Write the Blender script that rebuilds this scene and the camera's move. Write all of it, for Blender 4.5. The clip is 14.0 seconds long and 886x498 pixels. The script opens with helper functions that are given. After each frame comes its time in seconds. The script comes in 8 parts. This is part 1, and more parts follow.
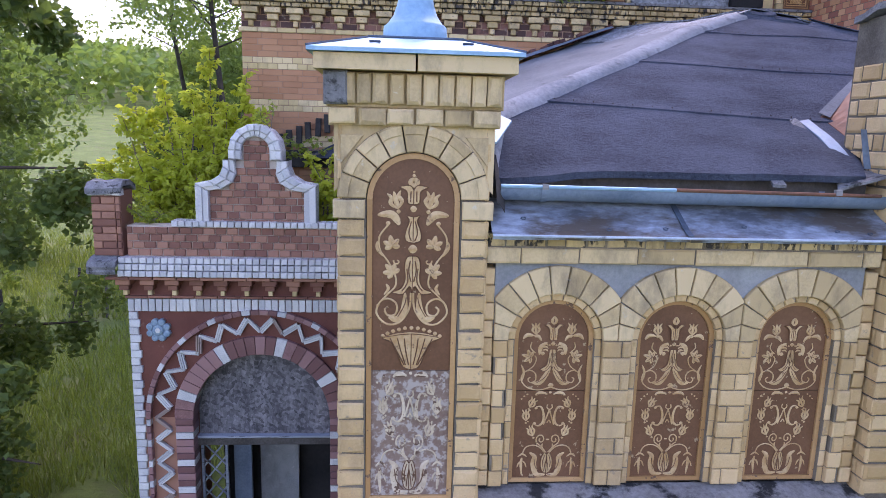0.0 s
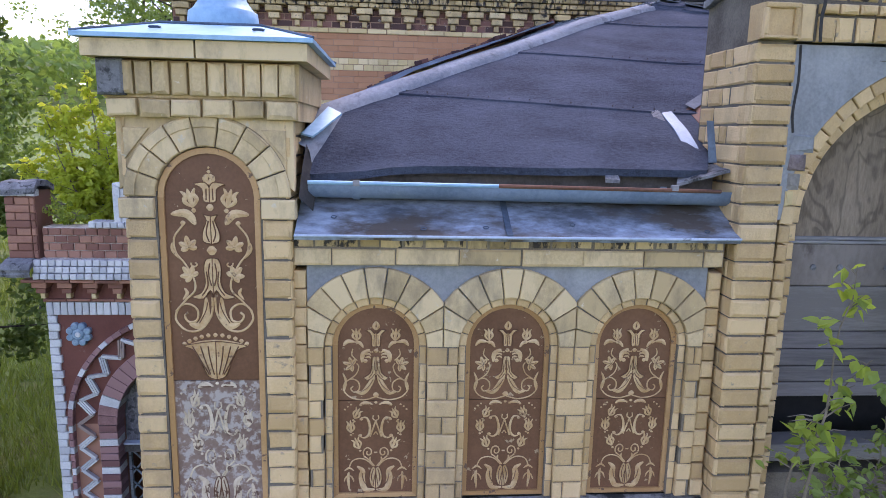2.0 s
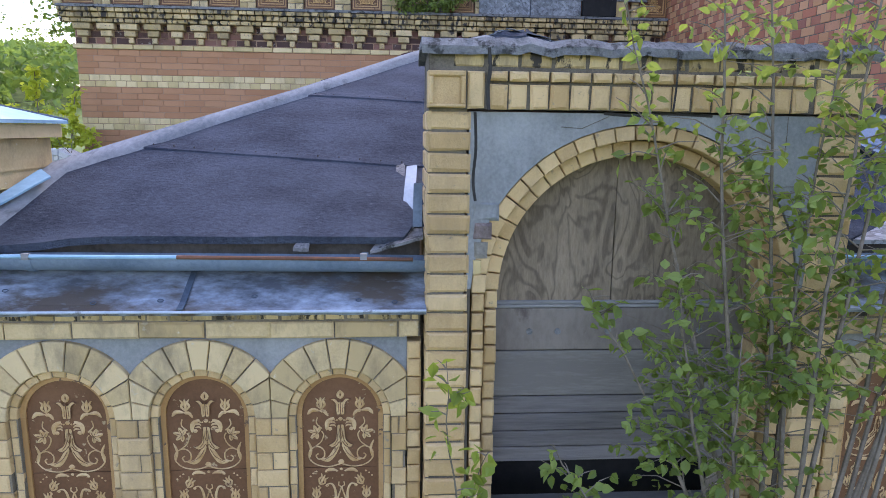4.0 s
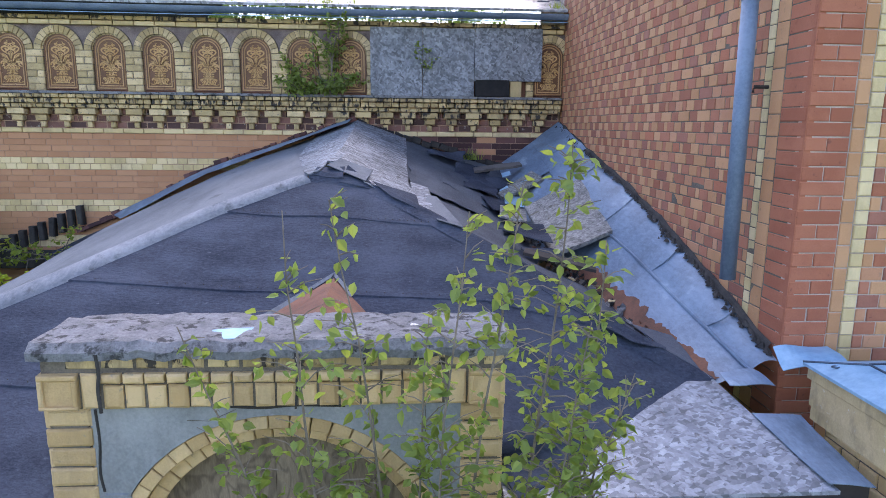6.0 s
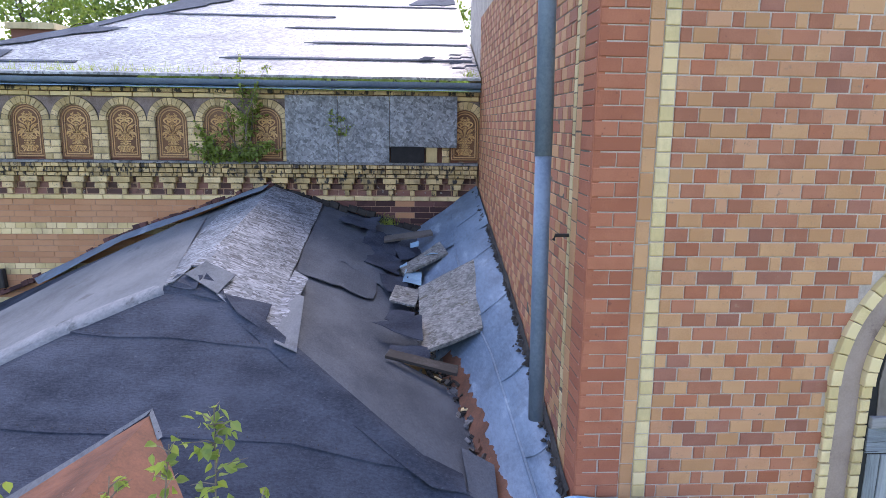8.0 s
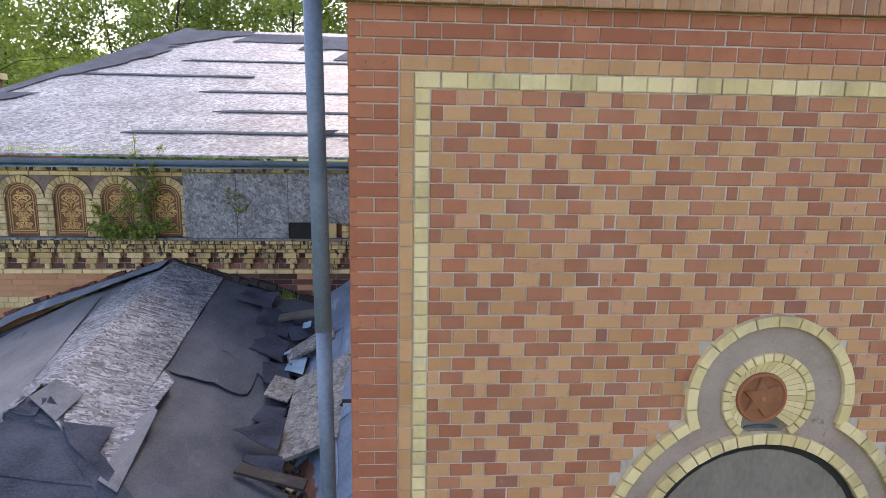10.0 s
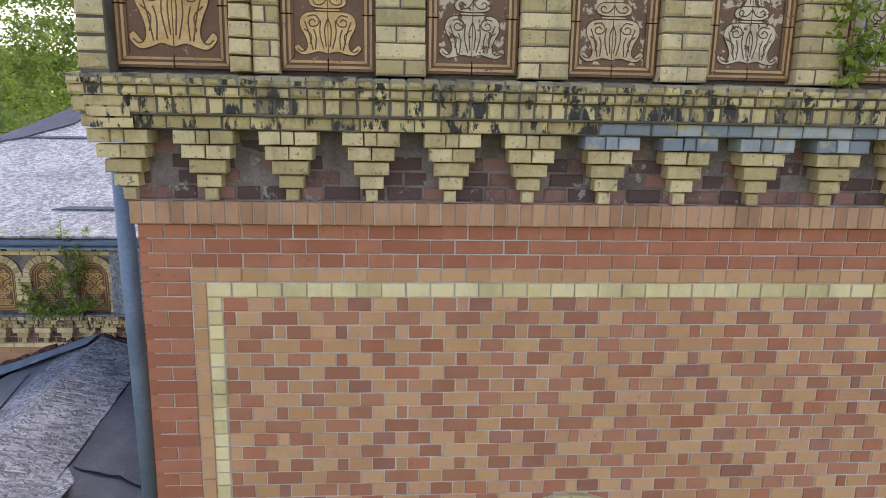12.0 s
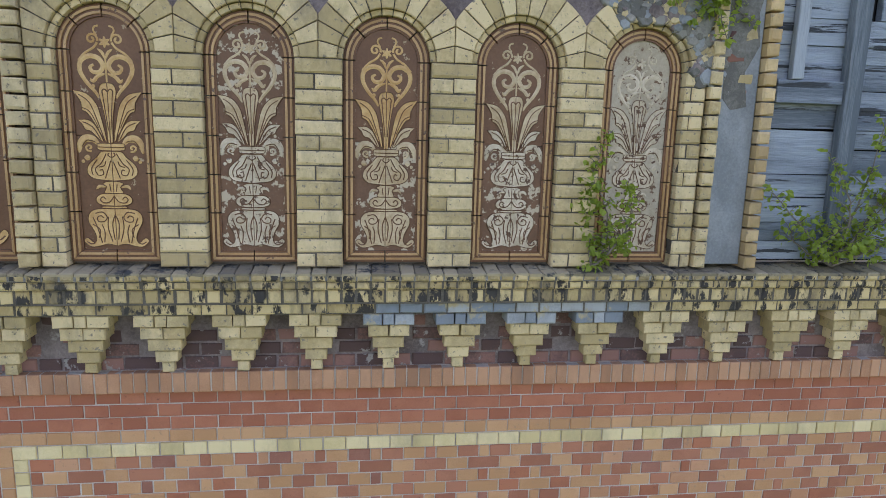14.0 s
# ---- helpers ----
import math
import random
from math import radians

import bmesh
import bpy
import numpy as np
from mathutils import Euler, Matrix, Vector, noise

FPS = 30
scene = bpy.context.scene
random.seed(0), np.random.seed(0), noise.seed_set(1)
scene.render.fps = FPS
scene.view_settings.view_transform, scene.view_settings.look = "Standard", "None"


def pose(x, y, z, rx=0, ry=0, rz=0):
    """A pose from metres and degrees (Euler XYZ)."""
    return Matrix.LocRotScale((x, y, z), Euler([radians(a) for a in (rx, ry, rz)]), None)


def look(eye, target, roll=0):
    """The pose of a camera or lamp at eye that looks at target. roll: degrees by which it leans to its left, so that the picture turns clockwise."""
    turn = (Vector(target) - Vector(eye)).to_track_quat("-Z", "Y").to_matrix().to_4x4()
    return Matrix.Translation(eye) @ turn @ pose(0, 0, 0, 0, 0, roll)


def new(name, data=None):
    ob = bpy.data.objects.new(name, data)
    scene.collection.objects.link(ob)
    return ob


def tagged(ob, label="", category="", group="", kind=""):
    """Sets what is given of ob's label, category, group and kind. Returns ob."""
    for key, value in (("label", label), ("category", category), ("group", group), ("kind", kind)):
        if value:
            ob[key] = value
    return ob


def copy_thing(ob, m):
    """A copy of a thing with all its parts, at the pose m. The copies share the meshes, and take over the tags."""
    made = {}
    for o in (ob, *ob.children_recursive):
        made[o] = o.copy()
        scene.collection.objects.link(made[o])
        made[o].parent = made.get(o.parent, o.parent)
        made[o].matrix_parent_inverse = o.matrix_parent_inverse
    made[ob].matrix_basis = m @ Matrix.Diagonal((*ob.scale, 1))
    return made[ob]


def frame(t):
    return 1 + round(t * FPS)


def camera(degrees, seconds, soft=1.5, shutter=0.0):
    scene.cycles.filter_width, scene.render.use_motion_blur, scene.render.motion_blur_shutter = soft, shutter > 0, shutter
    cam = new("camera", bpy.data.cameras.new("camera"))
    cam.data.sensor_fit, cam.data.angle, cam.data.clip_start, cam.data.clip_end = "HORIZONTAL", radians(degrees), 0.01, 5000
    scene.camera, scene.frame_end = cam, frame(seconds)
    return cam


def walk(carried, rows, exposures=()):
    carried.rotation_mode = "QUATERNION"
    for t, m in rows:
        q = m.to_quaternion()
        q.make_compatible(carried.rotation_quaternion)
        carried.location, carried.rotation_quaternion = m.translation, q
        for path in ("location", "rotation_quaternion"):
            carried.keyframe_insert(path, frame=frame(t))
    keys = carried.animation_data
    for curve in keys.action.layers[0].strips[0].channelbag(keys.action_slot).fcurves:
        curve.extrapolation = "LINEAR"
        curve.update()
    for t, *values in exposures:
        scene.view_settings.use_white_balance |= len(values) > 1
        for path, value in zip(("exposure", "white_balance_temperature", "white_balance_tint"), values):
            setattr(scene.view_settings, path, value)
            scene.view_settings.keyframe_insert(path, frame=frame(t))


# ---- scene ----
cam = camera(68.6, 14.0, soft=0.85)
# seconds, eye x y z, yaw, pitch, roll
ROWS = [
    (0.0, -0.000, -0.000, 6.000, -4.01, -10.13, -1.52),
    (0.5, 0.109, 0.049, 5.995, -3.99, -10.15, -1.48),
    (1.0, 0.274, 0.086, 5.980, -4.06, -10.15, -1.39),
    (1.5, 0.504, 0.109, 5.975, -4.52, -10.13, -1.34),
    (2.0, 0.756, 0.125, 5.990, -4.34, -10.14, -1.26),
    (2.2, 0.855, 0.129, 6.004, -4.15, -10.18, -1.22),
    (4.3, 2.216, 0.168, 6.428, -3.69, -10.43, -0.59),
    (4.5, 2.344, 0.183, 6.548, -3.21, -10.47, -0.51),
    (5.0, 2.689, 0.220, 6.853, -3.04, -10.57, -0.53),
    (5.5, 3.044, 0.259, 7.142, -3.71, -10.67, -0.71),
    (6.0, 3.407, 0.301, 7.381, -3.82, -10.76, -0.67),
    (6.5, 3.761, 0.346, 7.580, -3.78, -10.83, -0.59),
    (7.0, 4.074, 0.358, 7.762, -3.29, -10.85, -0.60),
    (7.5, 4.334, 0.350, 7.989, -2.86, -10.88, -0.65),
    (8.0, 4.577, 0.331, 8.245, -3.25, -10.84, -0.74),
    (8.2, 4.668, 0.315, 8.362, -3.56, -10.91, -0.74),
    (10.3, 5.939, 0.344, 9.425, -4.16, -11.05, -0.98),
    (10.5, 6.048, 0.355, 9.533, -3.86, -11.15, -0.93),
    (11.0, 6.297, 0.374, 9.812, -3.19, -11.24, -0.91),
    (11.5, 6.583, 0.339, 10.092, -3.29, -11.26, -1.00),
    (12.0, 6.864, 0.269, 10.369, -3.69, -11.28, -1.02),
    (12.5, 7.039, 0.213, 10.613, -4.11, -11.21, -1.10),
    (13.0, 7.224, 0.168, 10.800, -6.19, -10.58, -1.44),
    (13.5, 7.581, 0.079, 11.044, -8.10, -10.50, -1.57),
    (14.0, 7.759, 0.046, 11.299, -7.20, -10.47, -1.52),
]
walk(cam, [(t, pose(x, y, z, 90 + pitch, 0, yaw) @ pose(0, 0, 0, 0, 0, -roll)) for t, x, y, z, yaw, pitch, roll in ROWS], exposures=[(0.0, 2.13, 6560, 39), (1.5, 2.05, 6560, 36), (5.0, 2.13, 6660, 26), (8.2, 2.15, 6900, 25), (10.3, 1.88, 7800, 26), (12.0, 1.89, 7650, 27), (14.0, 1.87, 7050, 27)])

# ---- sky and sun ----
SUN_UP, SUN_ROUND = 52.0, 14.0
world = bpy.data.worlds.new("sky")
scene.world = world
world.use_nodes = True
wn = world.node_tree.nodes
sky = wn.new("ShaderNodeTexSky")
sky.sky_type = "NISHITA"
sky.sun_disc = False
sky.sun_elevation = radians(SUN_UP)
sky.sun_rotation = radians(SUN_ROUND)
sky.air_density, sky.dust_density, sky.ozone_density = 1.0, 1.2, 1.0
world.node_tree.links.new(sky.outputs[0], wn["Background"].inputs[0])
wn["Background"].inputs[1].default_value = 0.15
sun = new("sun", bpy.data.lights.new("sun", "SUN"))
sun.data.energy, sun.data.angle, sun.data.color = 0.6, radians(30), (1.0, 0.975, 0.93)
sun.matrix_world = look((math.sin(radians(SUN_ROUND)) * 40, math.cos(radians(SUN_ROUND)) * 40, 40 * math.tan(radians(SUN_UP))), (0, 0, 0))

# ---- materials ----
def surface(name, a, b, rough=0.85, metal=0.0, big=3.0, fine=60.0, bump=0.25, rand=0.0, spots=None, spot_size=6.0, spot_edge=0.58, spec=0.3, stretch=(1, 1, 1), bump_size=0.004, grime=0.0, grime_size=2.2, grime_tone=(0.07, 0.062, 0.055), contrast=0.12, spot_soft=0.08):
    """Two tones mixed by coarse and fine noise, a tone shift per piece, blotches with soft edges, and relief."""
    m = bpy.data.materials.new(name)
    m.use_nodes = True
    nt = m.node_tree
    n, l = nt.nodes, nt.links
    bsdf = n["Principled BSDF"]
    geo = n.new("ShaderNodeNewGeometry")
    mapping = n.new("ShaderNodeMapping")
    mapping.inputs["Scale"].default_value = stretch
    l.new(geo.outputs["Position"], mapping.inputs["Vector"])

    def noise_node(scale, detail, rough_=0.6):
        t = n.new("ShaderNodeTexNoise")
        t.inputs["Scale"].default_value, t.inputs["Detail"].default_value, t.inputs["Roughness"].default_value = scale, detail, rough_
        l.new(mapping.outputs[0], t.inputs["Vector"])
        return t

    def math_node(op, x, y=0.5):
        k = n.new("ShaderNodeMath")
        k.operation = op
        for i, v in enumerate((x, y)):
            if isinstance(v, (int, float)):
                k.inputs[i].default_value = v
            else:
                l.new(v, k.inputs[i])
        return k.outputs[0]

    def mix(fac, x, y):
        k = n.new("ShaderNodeMix")
        k.data_type = "RGBA"
        l.new(fac, k.inputs[0])
        for i, v in ((6, x), (7, y)):
            if isinstance(v, tuple):
                k.inputs[i].default_value = (*v, 1)
            else:
                l.new(v, k.inputs[i])
        return k.outputs[2]

    coarse, small = noise_node(big, 4), noise_node(fine, 6, 0.7)
    f = math_node("ADD", math_node("MULTIPLY", coarse.outputs[0], 0.55), math_node("MULTIPLY", small.outputs[0], 0.45))
    if rand:
        info = n.new("ShaderNodeObjectInfo")
        r = math_node("FRACT", math_node("ADD", info.outputs["Random"], geo.outputs["Random Per Island"]), 0)
        f = math_node("ADD", f, math_node("MULTIPLY", math_node("SUBTRACT", r, 0.5), rand))
    ramp = n.new("ShaderNodeMapRange")
    l.new(f, ramp.inputs[0])
    ramp.inputs[1].default_value, ramp.inputs[2].default_value = 0.5 - contrast, 0.5 + contrast
    colour = mix(ramp.outputs[0], a, b)
    if spots:
        s = noise_node(spot_size, 7, 0.65)
        edge = n.new("ShaderNodeMapRange")
        l.new(s.outputs[0], edge.inputs[0])
        edge.inputs[1].default_value, edge.inputs[2].default_value = spot_edge, spot_edge + spot_soft
        colour = mix(edge.outputs[0], colour, spots)
    if grime:
        gm = n.new("ShaderNodeMapping")
        gm.inputs["Scale"].default_value = (1, 1, 0.45)
        l.new(geo.outputs["Position"], gm.inputs["Vector"])
        g = n.new("ShaderNodeTexNoise")
        g.inputs["Scale"].default_value, g.inputs["Detail"].default_value, g.inputs["Roughness"].default_value = grime_size, 9, 0.72
        l.new(gm.outputs[0], g.inputs["Vector"])
        gr = n.new("ShaderNodeMapRange")
        l.new(g.outputs[0], gr.inputs[0])
        gr.inputs[1].default_value, gr.inputs[2].default_value, gr.inputs[4].default_value = 0.48, 0.72, grime
        colour = mix(gr.outputs[0], colour, grime_tone)
    l.new(colour, bsdf.inputs["Base Color"])
    rr = n.new("ShaderNodeMapRange")
    l.new(small.outputs[0], rr.inputs[0])
    rr.inputs[1].default_value, rr.inputs[2].default_value = 0.3, 0.7
    rr.inputs[3].default_value, rr.inputs[4].default_value = max(rough - 0.1, 0.03), min(rough + 0.1, 1)
    l.new(rr.outputs[0], bsdf.inputs["Roughness"])
    bsdf.inputs["Metallic"].default_value = metal
    bsdf.inputs["Specular IOR Level"].default_value = spec
    if bump:
        bp = n.new("ShaderNodeBump")
        bp.inputs["Strength"].default_value, bp.inputs["Distance"].default_value = bump, bump_size
        l.new(small.outputs[0], bp.inputs["Height"])
        l.new(bp.outputs[0], bsdf.inputs["Normal"])
    return m


def leafy(name, a, b, through_light=0.35):
    """Leaves: two greens by piece, glossy on top, letting some light through."""
    m = surface(name, a, b, 0.55, big=0.8, fine=14, bump=0, rand=1.0, spec=0.3)
    nt = m.node_tree
    bsdf, out = nt.nodes["Principled BSDF"], nt.nodes["Material Output"]
    tr = nt.nodes.new("ShaderNodeBsdfTranslucent")
    tr.inputs[0].default_value = (b[0] * 1.7, b[1] * 1.6, b[2] * 0.9, 1)
    mx = nt.nodes.new("ShaderNodeMixShader")
    mx.inputs[0].default_value = through_light
    nt.links.new(bsdf.outputs[0], mx.inputs[1])
    nt.links.new(tr.outputs[0], mx.inputs[2])
    nt.links.new(mx.outputs[0], out.inputs[0])
    return m


def chipboard(name, a, b, low=0.6, high=1.3, flake=(1 / 24, 1 / 90, 1 / 70), relief_size=0.004, **more):
    """Pressed strands: small long flakes lying two ways, each with its own tone."""
    m = surface(name, a, b, **more)
    nt = m.node_tree
    n, l = nt.nodes, nt.links
    bsdf = n["Principled BSDF"]
    base = bsdf.inputs["Base Color"].links[0].from_socket
    geo = n.new("ShaderNodeNewGeometry")
    tones = []
    for turn, seed in ((28, 0.0), (-41, 5.3)):
        mp = n.new("ShaderNodeMapping")
        mp.inputs["Location"].default_value = (seed, seed, 0)
        mp.inputs["Rotation"].default_value = (0, radians(turn), radians(turn))
        mp.vector_type = "TEXTURE"
        mp.inputs["Scale"].default_value = flake
        l.new(geo.outputs["Position"], mp.inputs["Vector"])
        v = n.new("ShaderNodeTexVoronoi")
        v.inputs["Scale"].default_value = 1.0
        l.new(mp.outputs[0], v.inputs["Vector"])
        sep = n.new("ShaderNodeSeparateColor")
        l.new(v.outputs["Color"], sep.inputs[0])
        tones.append(sep)
    pick = n.new("ShaderNodeMath")
    pick.operation = "GREATER_THAN"
    pick.inputs[1].default_value = 0.5
    l.new(tones[0].outputs[1], pick.inputs[0])
    tone = n.new("ShaderNodeMix")
    l.new(pick.outputs[0], tone.inputs[0])
    l.new(tones[0].outputs[0], tone.inputs[2])
    l.new(tones[1].outputs[0], tone.inputs[3])
    rng_ = n.new("ShaderNodeMapRange")
    rng_.inputs[3].default_value, rng_.inputs[4].default_value = low, high
    l.new(tone.outputs[0], rng_.inputs[0])
    mul = n.new("ShaderNodeMix")
    mul.data_type, mul.blend_type = "RGBA", "MULTIPLY"
    mul.inputs[0].default_value = 1.0
    l.new(base, mul.inputs[6])
    l.new(rng_.outputs[0], mul.inputs[7])
    l.new(mul.outputs[2], bsdf.inputs["Base Color"])
    relief = n.new("ShaderNodeBump")
    relief.inputs["Strength"].default_value, relief.inputs["Distance"].default_value = 0.7, relief_size
    l.new(tone.outputs[0], relief.inputs["Height"])
    l.new(relief.outputs[0], bsdf.inputs["Normal"])
    return m


def grained(name, a, b):
    """Peeled veneer: wandering growth rings drawn out upwards, round a few knots."""
    m = surface(name, a, b, 0.8, big=2, fine=40, bump=0.3, stretch=(2.5, 1, 0.5), spots=(0.075, 0.062, 0.05), spot_size=2.2, spot_edge=0.63)
    nt = m.node_tree
    n, l = nt.nodes, nt.links
    bsdf = n["Principled BSDF"]
    base = bsdf.inputs["Base Color"].links[0].from_socket
    geo = n.new("ShaderNodeNewGeometry")
    mp = n.new("ShaderNodeMapping")
    mp.inputs["Scale"].default_value = (1.7, 1, 0.75)
    l.new(geo.outputs["Position"], mp.inputs["Vector"])
    field = n.new("ShaderNodeTexNoise")
    field.inputs["Scale"].default_value, field.inputs["Detail"].default_value, field.inputs["Distortion"].default_value = 3.4, 2.0, 1.2
    l.new(mp.outputs[0], field.inputs["Vector"])
    rings = n.new("ShaderNodeMath")
    rings.operation = "MULTIPLY"
    rings.inputs[1].default_value = 46.0
    l.new(field.outputs[0], rings.inputs[0])
    wave = n.new("ShaderNodeMath")
    wave.operation = "SINE"
    l.new(rings.outputs[0], wave.inputs[0])
    tone = n.new("ShaderNodeMapRange")
    tone.inputs[1].default_value, tone.inputs[2].default_value = 0.2, 1.0
    tone.inputs[3].default_value, tone.inputs[4].default_value = 1.08, 0.70
    l.new(wave.outputs[0], tone.inputs[0])
    mul = n.new("ShaderNodeMix")
    mul.data_type, mul.blend_type = "RGBA", "MULTIPLY"
    mul.inputs[0].default_value = 1.0
    l.new(base, mul.inputs[6])
    l.new(tone.outputs[0], mul.inputs[7])
    l.new(mul.outputs[2], bsdf.inputs["Base Color"])
    return m


